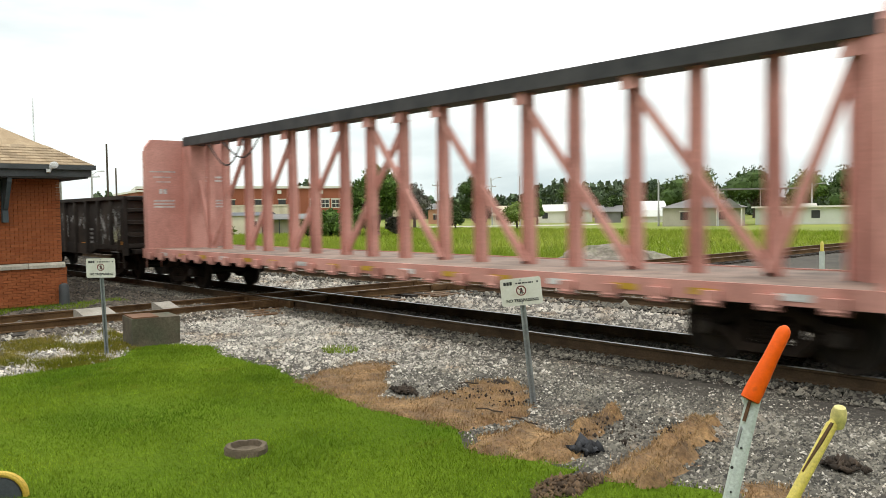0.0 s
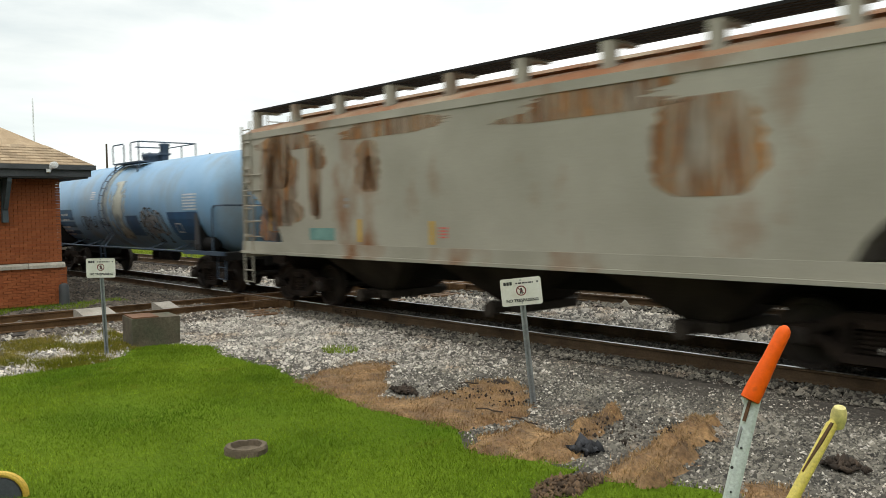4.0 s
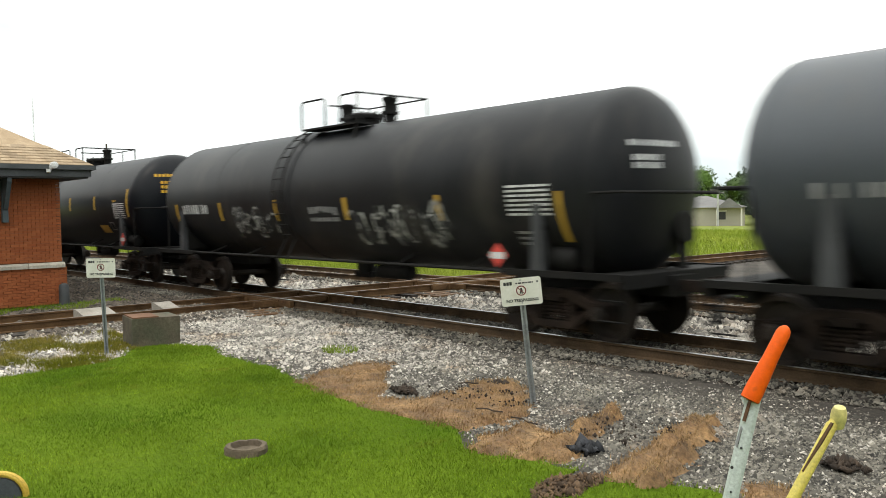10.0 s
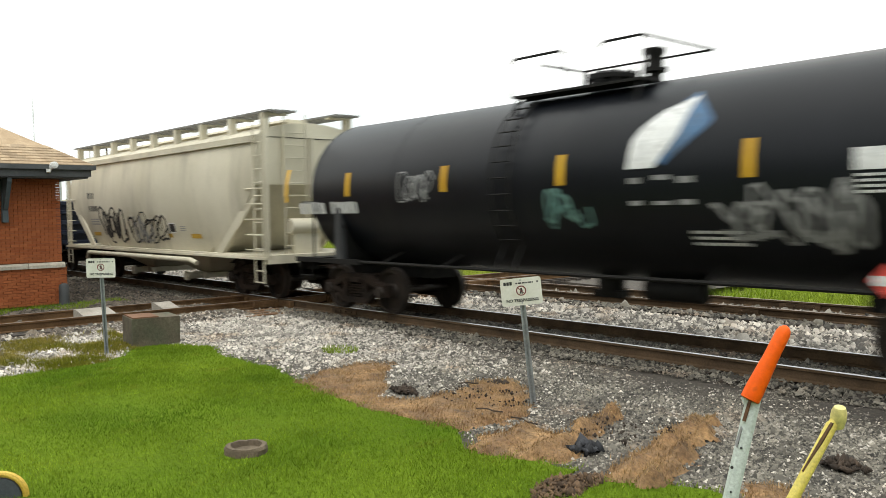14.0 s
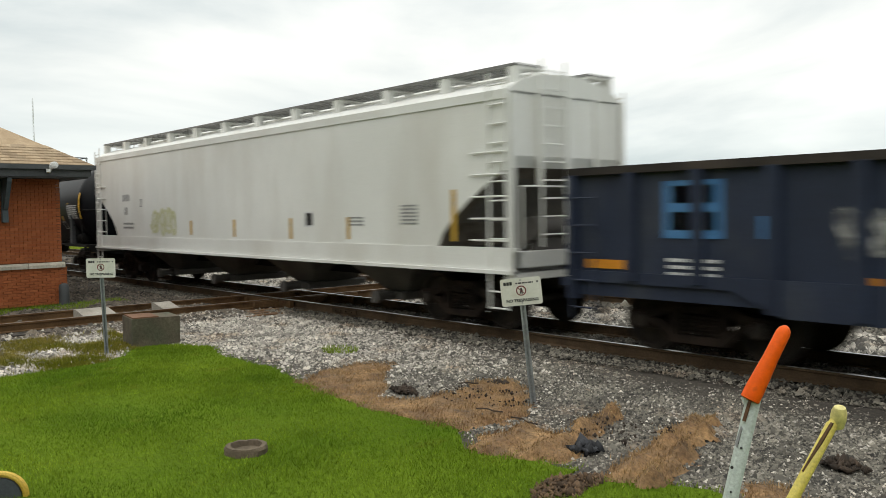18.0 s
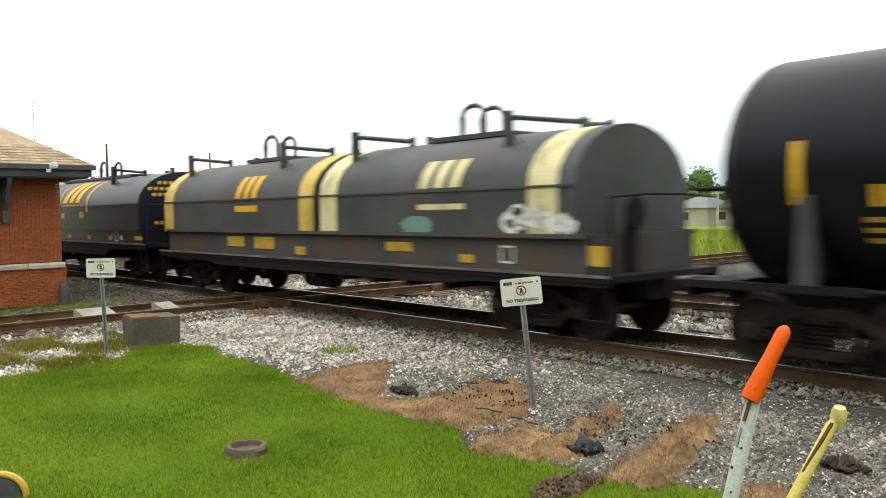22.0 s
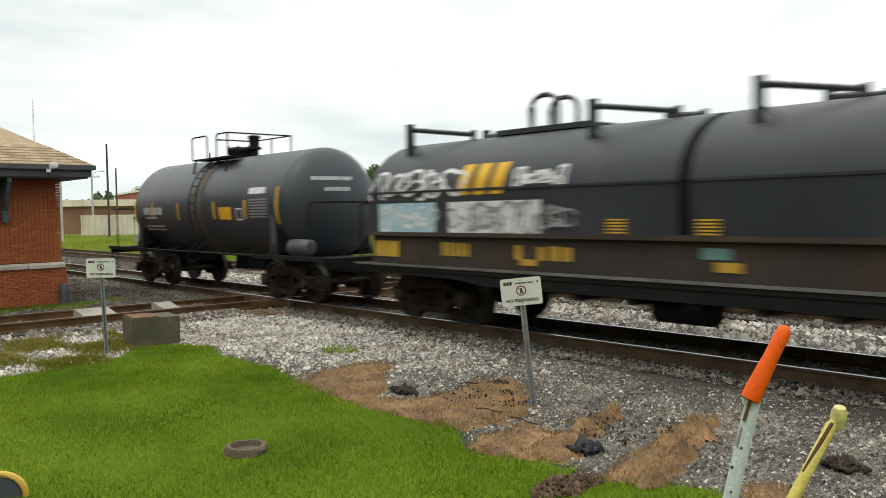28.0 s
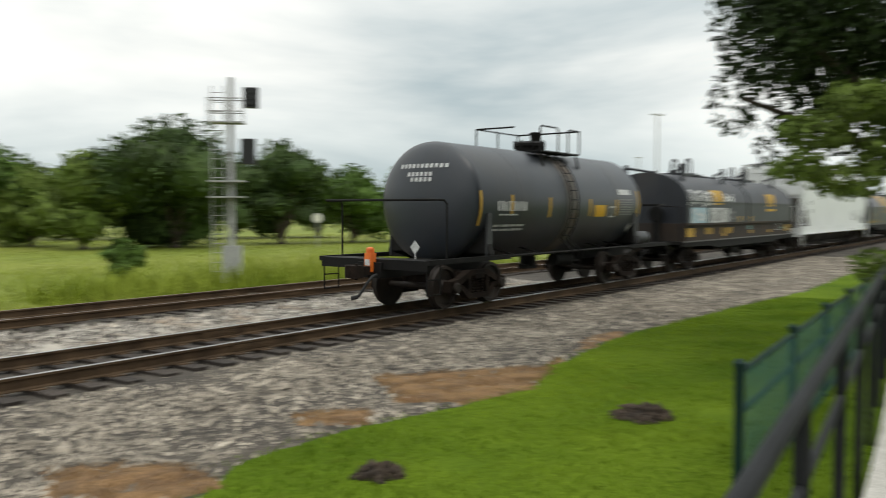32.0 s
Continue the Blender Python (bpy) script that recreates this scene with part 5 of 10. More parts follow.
# lattice mast on the horizon
x, y = by_column(66, 420)
ms = thing("radio_mast", "thin grey lattice radio mast on the horizon", "mast", at=pose(x, y, FIELD))
bm = B()
for a in (0, 120, 240):
    tube(bm, (0.5 * math.cos(radians(a)), 0.5 * math.sin(radians(a)), 0), (0.25 * math.cos(radians(a)), 0.25 * math.sin(radians(a)), 57), 0.05, 5)
for i in range(37):
    for a in (0, 120, 240):
        r = 0.5 - 0.005 * i
        tube(bm, (r * math.cos(radians(a)), r * math.sin(radians(a)), 1.5 * i), (r * math.cos(radians(a + 120)), r * math.sin(radians(a + 120)), 1.5 * i + 1.5), 0.04, 4)
# distance haze is mixed into the steel colour as a paler grey
part("lattice", bm, mat("grey_steel_paled_for_haze", (0.46, 0.47, 0.48), (0.55, 0.56, 0.57), rough=0.8, bump=0.0), ms)
# signal cabinet by the crossing track
x, y = bearing(-14.6, 36.5)
cb = thing("signal_cabinet", "silver metal railway signal cabinet on a pale slab", "cabinet", at=pose(x, y, -0.55, 0, 0, 10))
ALU = mat("brushed_aluminium", (0.40, 0.42, 0.43), (0.50, 0.52, 0.53), rough=0.45, metal=0.5, scale=3, bump=0.03)
part("body", box(B(), -1.25, 1.25, -1.0, 1.0, 0.12, 2.65), ALU, cb, bevel=0.02)
part("roof", prism(B(), [(-1.4, 2.65), (0, 2.90), (1.4, 2.65)], "y", -1.15, 1.15), ALU, cb)
part("door", box(B(), -0.45, 0.45, -1.03, -1.0, 0.25, 2.3), ALU, cb, bevel=0.01)
part("slab", box(B(), -1.7, 2.4, -1.5, 1.4, -0.3, 0.12), PALE_CON, cb, bevel=0.02)
# small marker posts by the tracks
for az, d, h, label in ((-5.4, 24.0, 1.15, "white marker post with orange top in the grass"), (-23.7, 33.0, 1.3, "pale yellow marker post beside the gravel")):
    x, y = bearing(az, d)
    p = thing("marker_post", label, "marker post", at=pose(x, y, -0.55))
    part("post", box(B(), -0.085, 0.085, -0.04, 0.04, -0.2, h - 0.36), POST_W, p, bevel=0.01)
    part("top", lathe(B(), [(h - 0.36, 0.07), (h - 0.08, 0.06), (h - 0.02, 0.04), (h, 0.01)], 12, "z"), ORANGE_D if az > -10 else POST_Y, p, smooth=True)
# colour-light signal mast beside the second track
x, y = bearing(39.5, 30.0)
sg = thing("railway_signal", "grey signal mast with ladder, platform and black signal head", "railway signal", at=pose(x, y, -0.45, 0, 0, -46.7))
part("mast", tube(B(), (0, 0, 0), (0, 0, 7.2), 0.10, 12, 0.09), POLE_G, sg, smooth=True)
part("base_case", box(B(), -0.32, 0.32, -0.25, 0.25, 0, 1.3), POLE_G, sg, bevel=0.03)
bm = B()
for k in (-0.22, 0.22):
    tube(bm, (k - 0.45, 0, 0.2), (k - 0.45, 0, 6.9), 0.025, 6)
for i in range(20):
    tube(bm, (-0.67, 0, 0.4 + 0.33 * i), (-0.23, 0, 0.4 + 0.33 * i), 0.014, 5)
part("ladder", bm, POLE_G, sg)
for z in (3.0, 3.55, 5.6):
    part("platform", box(B(), -0.75, 0.45, -0.35, 0.35, z, z + 0.05), POLE_G, sg)
for z in (6.0, 6.45):
    part("guard_rail", pipe(B(), [(0.4, -0.35, z), (-0.75, -0.35, z), (-0.75, 0.35, z), (0.4, 0.35, z)], 0.02), POLE_G, sg)
for k in (-0.75, -0.2, 0.4):
    for y in (-0.35, 0.35):
        part("stanchion", tube(B(), (k, y, 5.6), (k, y, 6.45), 0.02, 6), POLE_G, sg)
head = part("signal_head", box(B(), 0.45, 0.95, -0.18, 0.10, 6.15, 6.85), mat("black_signal_paint", (0.012, 0.012, 0.012), (0.02, 0.02, 0.02), rough=0.5, bump=0.02), sg, "black signal head", bevel=0.03)
for z in (6.32, 6.52, 6.70):
    part("hood", tube(B(), (0.70, -0.18, z), (0.70, -0.42, z), 0.085, 10, 0.095), MATS["black_signal_paint"], head)
part("lower_head", box(B(), 0.30, 0.80, 0.20, 0.5, 4.2, 5.1), MATS["black_signal_paint"], sg, bevel=0.03)
# stop sign and bits of litter on the far field
x, y = bearing(45.2, 62)
st = thing("road_sign", "small octagonal road sign on a post", "sign", at=pose(x, y, FIELD, 0, 0, -50))
part("post", tube(B(), (0, 0, 0), (0, 0, 2.0), 0.04, 6), POLE_G, st)
part("panel", prism(B(), [(0.38 * math.cos(radians(22.5 + 45 * k)), 2.2 + 0.38 * math.sin(radians(22.5 + 45 * k))) for k in range(8)], "y", -0.02, 0.0), WHITE_F, st)

# ---------------------------------------------------------------- fence, ramp and near tree beside the viewing deck
FENCE_G = mat("dark_green_coated_steel", (0.005, 0.022, 0.018), (0.010, 0.034, 0.028), spec=0.2, rough=0.6, scale=3, bump=0.05)
MESH_G = mat("green_windscreen_fabric", (0.020, 0.110, 0.092), (0.034, 0.150, 0.128), rough=0.8, scale=1.5, fine=60, bump=0.3)
BLACK_R = mat("black_painted_handrail", (0.008, 0.009, 0.010), (0.016, 0.017, 0.019), spec=0.2, rough=0.6, scale=3, bump=0.03)
MESH_G.blend_method = "HASHED"
_t = MESH_G.node_tree
_o = [n for n in _t.nodes if n.type == "OUTPUT_MATERIAL"][0]
_b = [n for n in _t.nodes if n.type == "BSDF_PRINCIPLED"][0]
_x, _m = _t.nodes.new("ShaderNodeBsdfTransparent"), _t.nodes.new("ShaderNodeMixShader")
_m.inputs[0].default_value = 0.62
_t.links.new(_x.outputs[0], _m.inputs[1])
_t.links.new(_b.outputs[0], _m.inputs[2])
_t.links.new(_m.outputs[0], _o.inputs["Surface"])
fence = thing("fence", "green fabric-covered chain-link fence on green posts", "fence", at=pose(6.5, 1.88, -0.29, 0, 0, 3.9))
for i in range(9):
    part("post", tube(B(), (2.4 * i, 0, -0.2), (2.4 * i, 0, 1.16), 0.042, 10), FENCE_G, fence, smooth=True)
    part("post_cap", lathe(B(), [(1.15, 0.05), (1.18, 0.05), (1.21, 0.02)], 10, "z", (2.4 * i, 0, 0)), FENCE_G, fence)
    if i < 8:
        for z in (1.10, 0.78, 0.06):
            part("rail", tube(B(), (2.4 * i, 0, z), (2.4 * i + 2.4, 0, z), 0.026, 8), FENCE_G, fence)
        bm = B()
        prev = None
        for k in range(13):
            col = [bm.verts.new((2.4 * i + 0.05 + 2.3 * k / 12, -0.035 + 0.008 * math.sin(k * 1.7 + i), z)) for z in (0.04, 0.4, 0.78, 1.10)]
            if prev:
                for p in range(3):
                    bm.faces.new((prev[p], col[p], col[p + 1], prev[p + 1]))
            prev = col
        part("fabric_panel", bm, MESH_G, fence, "green woven windscreen")
hr = thing("handrail", "black steel handrail beside a concrete ramp", "handrail", at=pose(1.3, 0.53, 0, 0, 0, 6) @ pose(-1.3, -0.42, 0))
part("top_rail", tube(B(), (1.3, 0.42, 1.31), (16.0, 0.42, 1.31), 0.036, 10), BLACK_R, hr, smooth=True)
part("mid_rail", tube(B(), (1.3, 0.42, 0.95), (16.0, 0.42, 0.95), 0.024, 8), BLACK_R, hr, smooth=True)
for i in range(8):
    part("post", tube(B(), (1.6 + 1.9 * i, 0.42, -0.3), (1.6 + 1.9 * i, 0.42, 1.31), 0.034, 8), BLACK_R, hr, smooth=True)
bm = B()
prism(bm, [(1.0, 0.35), (1.2, 0.45), (1.2, -0.6), (1.0, -0.6)], "y", -1.4, 0.34)
prism(bm, [(1.2, 0.42), (9.5, -0.22), (17, -0.24), (17, -0.6), (1.2, -0.6)], "y", -1.4, 0.34)
tagged(part("ramp", bm, PALE_CON, at=pose(1.3, 0.53, 0, 0, 0, 6) @ pose(-1.3, -0.42, 0)), "pale concrete ramp beside the handrail", "ramp", kind="structure")
bm = B()
box(bm, -2.6, 1.0, -3.4, 0.34, 0.30, 0.48)
box(bm, -2.4, -2.2, -3.2, -3.0, -0.6, 0.30)
box(bm, -2.4, -2.2, 0.0, 0.2, -0.6, 0.30)
tagged(part("viewing_deck", bm, PALE_CON), "raised concrete viewing deck", "deck", kind="structure")


def near_tree():
    rng = np.random.default_rng(77)
    t = thing("tree", "large near oak with dark hanging leaves over the fence", "tree", at=pose(15.65, 0.215, -0.3, 0, 0, 5.5))
    bm = B()
    tube(bm, (0, 0, -0.2), (0.1, 0.2, 2.4), 0.36, 12, 0.28)
    tube(bm, (0.1, 0.2, 2.4), (0.0, 0.8, 5.0), 0.28, 10, 0.16)
    limbs = [((0.1, 0.3, 2.6), (-1.8, 3.2, 5.2)), ((0, 0.6, 4.0), (-2.6, 2.6, 7.0)), ((0, 0.8, 4.8), (1.5, 2.0, 8.0)), ((0.1, 0.3, 2.8), (2.0, 3.0, 4.6)), ((0, 0.5, 3.4), (-2.2, 1.2, 4.2)), ((0.1, 0.3, 2.6), (-0.9, 4.1, 4.3))]
    for p, q in limbs:
        tube(bm, p, q, 0.14, 8, 0.04)
    part("trunk", bm, BARK, t, smooth=True)
    lobes = [(-0.5, 1.9, 6.6, 3.0, 2.3, 2.2), (0.8, 2.0, 5.4, 2.8, 2.4, 1.9), (-1.4, 2.6, 5.6, 1.9, 1.7, 1.4), (0.5, 2.0, 9.0, 3.4, 3.0, 2.4), (-0.6, 3.4, 8.2, 2.2, 1.6, 1.3), (-1.5, 3.6, 4.9, 1.2, 0.8, 0.7),
             (-1.0, 4.4, 8.6, 1.6, 0.8, 0.7), (-0.2, 4.2, 6.6, 1.2, 0.7, 0.9), (-0.95, 4.2, 4.2, 0.7, 0.45, 0.65), (-0.5, 3.35, 3.5, 0.8, 0.6, 0.6), (-0.9, 4.3, 5.4, 0.6, 0.35, 0.6), (-0.3, 2.6, 3.9, 0.9, 0.7, 0.6)]
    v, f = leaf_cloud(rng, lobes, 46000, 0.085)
    # the crown's deep shade is put into this darkened leaf colour
    ob = soup_np("crown", v, f, mat("oak_leaves_darkened_as_shade", (0.012, 0.024, 0.007), (0.034, 0.056, 0.015), rough=0.7, scale=0.35, fine=2, bump=0.0, island=0.5, spec=0.2))
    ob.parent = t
    lobes = [(-2.9, 2.7, 3.5, 0.7, 0.5, 0.30), (-2.6, 2.1, 3.9, 0.9, 0.6, 0.30), (-2.4, 1.7, 3.2, 0.8, 0.6, 0.35), (-3.1, 2.9, 3.0, 0.6, 0.4, 0.22), (-2.7, 2.3, 2.8, 0.8, 0.5, 0.25), (-2.4, 1.9, 1.6, 0.5, 0.4, 0.25), (-2.2, 1.5, 3.9, 0.9, 0.6, 0.4)]
    v, f = leaf_cloud(rng, lobes, 4200, 0.075)
    # lower boughs get a paler green than the shade-darkened crown
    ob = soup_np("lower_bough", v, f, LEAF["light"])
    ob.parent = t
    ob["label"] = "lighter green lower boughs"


near_tree()


# unseen tree screen added behind the viewing deck to block low skylight on the train
rng = np.random.default_rng(31)
n = 16000
az = np.radians(rng.uniform(100, 262, n))
dist = rng.uniform(24, 30, n)
c = np.stack([np.sin(az) * dist, np.cos(az) * dist, -0.4 + (10.5 + 1.5 * np.sin(az * 9) + 1.2 * np.sin(az * 23)) * rng.uniform(0, 1, n) ** 0.8], 1)
a = rng.normal(size=(n, 3)); a /= np.linalg.norm(a, axis=1, keepdims=True)
b = np.cross(a, rng.normal(size=(n, 3))); b /= np.linalg.norm(b, axis=1, keepdims=True)
s = rng.uniform(0.2, 0.5, n)[:, None]
v = np.stack([c - a * s, c + b * s * 0.8, c + a * s, c - b * s * 0.8], 1).reshape(-1, 3)
tagged(soup_np("park_woods", v, np.arange(4 * n).reshape(-1, 4), LEAF["mid"]), "unseen green tree screen added behind the deck to cut sidelight", "woods", kind="stuff")
# solid dark wall in the added screen, so no sky leaks through
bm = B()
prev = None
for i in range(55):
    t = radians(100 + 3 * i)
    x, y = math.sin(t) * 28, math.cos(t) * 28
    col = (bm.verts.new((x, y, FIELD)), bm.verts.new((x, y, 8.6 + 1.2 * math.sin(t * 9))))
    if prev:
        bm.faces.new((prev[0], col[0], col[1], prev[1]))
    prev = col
tagged(part("backdrop", bm, LEAF["dark"]), "dark wall added inside the unseen tree screen", "woods", kind="structure")
# ---------------------------------------------------------------- trucks, couplers, ends
def wheelset_mesh():
    bm = B()
    tube(bm, (0, -1.12, 0), (0, 1.12, 0), 0.075, 10)
    for s in (-1, 1):
        lathe(bm, [(s * 0.69, 0.10), (s * 0.69, 0.485), (s * 0.72, 0.485), (s * 0.735, 0.457), (s * 0.83, 0.452),
                   (s * 0.83, 0.39), (s * 0.775, 0.36), (s * 0.775, 0.17), (s * 0.84, 0.13), (s * 0.84, 0.09)], 28, "y")
        lathe(bm, [(s * 0.90, 0.12), (s * 1.13, 0.12), (s * 1.16, 0.09), (s * 1.16, 0.02)], 12, "y")
    return mesh_of(bm, "wheelset", True)


def side_frame_mesh():
    bm = B()
    y0, y1 = -0.09, 0.09
    prism(bm, [(-1.06, 0.60), (-0.70, 0.64), (-0.34, 0.80), (0.34, 0.80), (0.70, 0.64), (1.06, 0.60),
               (1.06, 0.50), (0.72, 0.50), (0.30, 0.68), (-0.30, 0.68), (-0.72, 0.50), (-1.06, 0.50)], "y", y0, y1)
    prism(bm, [(-0.76, 0.50), (-0.62, 0.50), (-0.30, 0.30), (0.30, 0.30), (0.62, 0.50), (0.76, 0.50),
               (0.40, 0.19), (-0.40, 0.19)], "y", y0, y1)
    for s in (-1, 1):
        prism(bm, [(s * 0.30, 0.28), (s * 0.40, 0.28), (s * 0.40, 0.70), (s * 0.30, 0.70)], "y", y0, y1)
        box(bm, s * 1.06 - 0.03, s * 1.06 + 0.03, y0, y1, 0.36, 0.60)
        box(bm, s * 0.74 - 0.03, s * 0.74 + 0.03, y0, y1, 0.36, 0.56)
        box(bm, s * 0.90 - 0.12, s * 0.90 + 0.12, -0.11, 0.11, 0.55, 0.60)
    return mesh_of(bm, "side_frame", False, 0.012)


def spring_mesh():
    bm = B()
    prof = [(0.30, 0.045)]
    for i in range(5):
        prof += [(0.325 + i * 0.058, 0.072), (0.345 + i * 0.058, 0.072), (0.36 + i * 0.058, 0.045)]
    lathe(bm, prof, 10, "z", (0, 0, 0))
    return mesh_of(bm, "spring", True)


def bolster_mesh():
    bm = B()
    prism(bm, [(-1.12, 0.62), (1.12, 0.62), (1.12, 0.72), (0.45, 0.76), (-0.45, 0.76), (-1.12, 0.72), (-1.12, 0.62)][:6], "x", -0.18, 0.18)
    box(bm, -0.12, 0.12, -1.0, 1.0, 0.40, 0.62)
    tube(bm, (0, 0, 0.74), (0, 0, 0.86), 0.19, 12)
    for s in (-1, 1):
        box(bm, s * 0.42 - 0.03, s * 0.42 + 0.03, -0.85, 0.85, 0.34, 0.42)
        box(bm, s * 0.42 - 0.04, s * 0.42 + 0.04, -0.80, -0.62, 0.30, 0.60)
        box(bm, s * 0.42 - 0.04, s * 0.42 + 0.04, 0.62, 0.80, 0.30, 0.60)
    return mesh_of(bm, "bolster", False)


TRUCK_MESH = {"wheelset": wheelset_mesh(), "side_frame": side_frame_mesh(), "spring": spring_mesh(), "bolster": bolster_mesh()}
WHEELSETS = []


def truck(car, x):
    t = part("truck", TRUCK_MESH["bolster"], RUST_DK, car, at=pose(x, 0, 0))
    for s in (-1, 1):
        part("side_frame", TRUCK_MESH["side_frame"], RUST_DK, t, at=pose(0, s * 1.0, 0))
        for x in (-0.17, 0.0, 0.17):
            part("spring", TRUCK_MESH["spring"], RUST_DK, t, at=pose(x, s * 1.0, 0))
        w = part("wheelset", TRUCK_MESH["wheelset"], WHEEL_M, t, at=pose(s * 0.89, 0, 0.457))
        WHEELSETS.append((w, s * 0.89))
    return t


def coupler_mesh():
    bm = B()
    box(bm, -0.75, -0.12, -0.09, 0.09, 0.79, 0.96)
    prism(bm, [(-0.14, -0.16), (0.02, -0.19), (0.10, -0.10), (0.06, -0.04), (-0.02, 0.02), (0.12, 0.06), (0.20, 0.14), (0.10, 0.20), (-0.14, 0.17)], "z", 0.75, 1.00)
    tube(bm, (0.02, 0.12, 0.72), (0.02, 0.12, 1.04), 0.035, 8)
    return mesh_of(bm, "coupler", False, 0.015)


def hose_mesh():
    bm = B()
    pts = [(-0.35, 0.28, 0.80), (-0.20, 0.30, 0.78), (-0.06, 0.28, 0.66), (0.02, 0.22, 0.50), (0.05, 0.16, 0.40), (0.10, 0.10, 0.36)]
    pipe(bm, pts, 0.028, 8)
    tube(bm, (0.06, 0.14, 0.38), (0.16, 0.05, 0.35), 0.045, 8)
    return mesh_of(bm, "air_hose", True)


END_MESH = {"coupler": coupler_mesh(), "air_hose": hose_mesh()}


def running_gear(car, L, tc, sill_w=0.34, sill_z=(0.72, 1.02), sill=True, m=None):
    """Trucks, centre sill, couplers and hoses of a car L long over its couplers."""
    for s in (-1, 1):
        truck(car, s * tc)
        turn = 0 if s > 0 else 180
        part("coupler", END_MESH["coupler"], RUST_DK, car, at=pose(s * (L / 2 - 0.04), 0, 0, 0, 0, turn))
        part("air_hose", END_MESH["air_hose"], HOSE_M, car, at=pose(s * (L / 2 - 0.10), 0, 0, 0, 0, turn))
    if sill:
        bm = B()
        box(bm, -L / 2 + 0.62, L / 2 - 0.62, -sill_w, sill_w, *sill_z)
        part("centre_sill", bm, m or BLACK_M, car)


def new_car(name, label):
    return thing(name, label, "freight car", "cars of the freight train")


# ---------------------------------------------------------------- paint on surfaces
class Skin:
    """The near side of a car as a surface to paint on: u along the car, w up."""

    def __init__(self, y=None, R=None, zc=None, fn=None):
        self.y, self.R, self.zc, self.fn = y, R, zc, fn

    def at(self, u, w, off=0.006):
        if self.fn:
            return (u, self.fn(w) - off, w)
        if self.R:
            a = math.asin(max(-0.99, min(0.99, (w - self.zc) / self.R)))
            return (u, -(self.R + off) * math.cos(a), self.zc + (self.R + off) * math.sin(a))
        return (u, self.y - off, w)

    def rect(self, bm, x0, x1, z0, z1, off=0.006, n=4, lean=0.0):
        prev = None
        for i in range(n + 1):
            z = z0 + (z1 - z0) * i / n
            d = lean * (z - z0)
            row = (bm.verts.new(self.at(x0 + d, z, off)), bm.verts.new(self.at(x1 + d, z, off)))
            if prev:
                bm.faces.new((prev[0], prev[1], row[1], row[0]))
            prev = row

    def poly(self, bm, pts, off=0.006, rows=12):
        """A convex outline laid on the surface in level strips."""
        lo, hi = min(p[1] for p in pts), max(p[1] for p in pts)
        prev = None
        for i in range(rows + 1):
            w = lo + (hi - lo) * (0.001 + 0.998 * i / rows)
            cuts = []
            for (u0, w0), (u1, w1) in zip(pts, pts[1:] + pts[:1]):
                if (w0 - w) * (w1 - w) < 0:
                    cuts.append(u0 + (u1 - u0) * (w - w0) / (w1 - w0))
            if len(cuts) < 2:
                continue
            row = (bm.verts.new(self.at(min(cuts), w, off)), bm.verts.new(self.at(max(cuts), w, off)))
            if prev:
                bm.faces.new((prev[0], prev[1], row[1], row[0]))
            prev = row

    def bars(self, bm, x, z, w, h, n, rng, off=0.006, gap=0.42):
        """A line of unreadable writing: n upright bars."""
        step = w / n
        for i in range(n):
            if rng.random() < 0.10 and n > 4:
                continue
            self.rect(bm, x + i * step, x + (i + 1 - gap * rng.uniform(0.5, 1.3)) * step, z, z + h * rng.uniform(0.9, 1.0), off, 1)

    def lines(self, bm, x, z, w, h, rows, rng, off=0.006):
        """A block of unreadable small print: thin lines."""
        for i in range(rows):
            z0 = z + h * (i + 0.2) / rows
            u = x
            while u < x + w:
                d = rng.uniform(0.06, 0.2) * w
                self.rect(bm, u, min(u + d, x + w), z0, z0 + 0.5 * h / rows, off, 1)
                u += d + 0.02 * w

    def stroke(self, bm, pts, width, off=0.007):
        """A spray-paint stroke along points, soft joined."""
        n = len(pts)
        rows = []
        for i, (u, w) in enumerate(pts):
            a, b = pts[max(0, i - 1)], pts[min(n - 1, i + 1)]
            d = Vector((b[0] - a[0], b[1] - a[1]))
            d = Vector((1, 0)) if d.length < 1e-6 else d.normalized()
            nx, nz = -d.y * width / 2, d.x * width / 2
            rows.append((bm.verts.new(self.at(u + nx, w + nz, off)), bm.verts.new(self.at(u - nx, w - nz, off))))
        for p, q in zip(rows, rows[1:]):
            bm.faces.new((p[0], p[1], q[1], q[0]))

    def tag(self, bm, x, z, w, h, n, rng, width=0.05, off=0.007):
        """A wild sprayed tag: n looping strokes within a box."""
        n = 2 * n
        for i in range(n):
            cx = x + w * (i + 0.5) / n + rng.uniform(-0.5, 0.5) * w / n
            cz = z + h * rng.uniform(0.4, 0.6)
            a0, turns = rng.uniform(0, 6.3), rng.uniform(0.5, 1.15) * rng.choice((-1, 1))
            rx, rz = w / n * rng.uniform(0.5, 1.3), h * rng.uniform(0.2, 0.5)
            sl = rng.uniform(-0.4, 0.4)
            pts = []
            for k in range(15):
                a = a0 + turns * 6.283 * k / 14
                r = 1 - 0.35 * math.sin(2.3 * a + i)
                pts.append((cx + rx * r * math.cos(a) + sl * rz * math.sin(a), max(z, min(z + h, cz + rz * r * math.sin(a)))))
            self.stroke(bm, pts, width * rng.uniform(0.5, 0.9), off + 0.0004 * i)

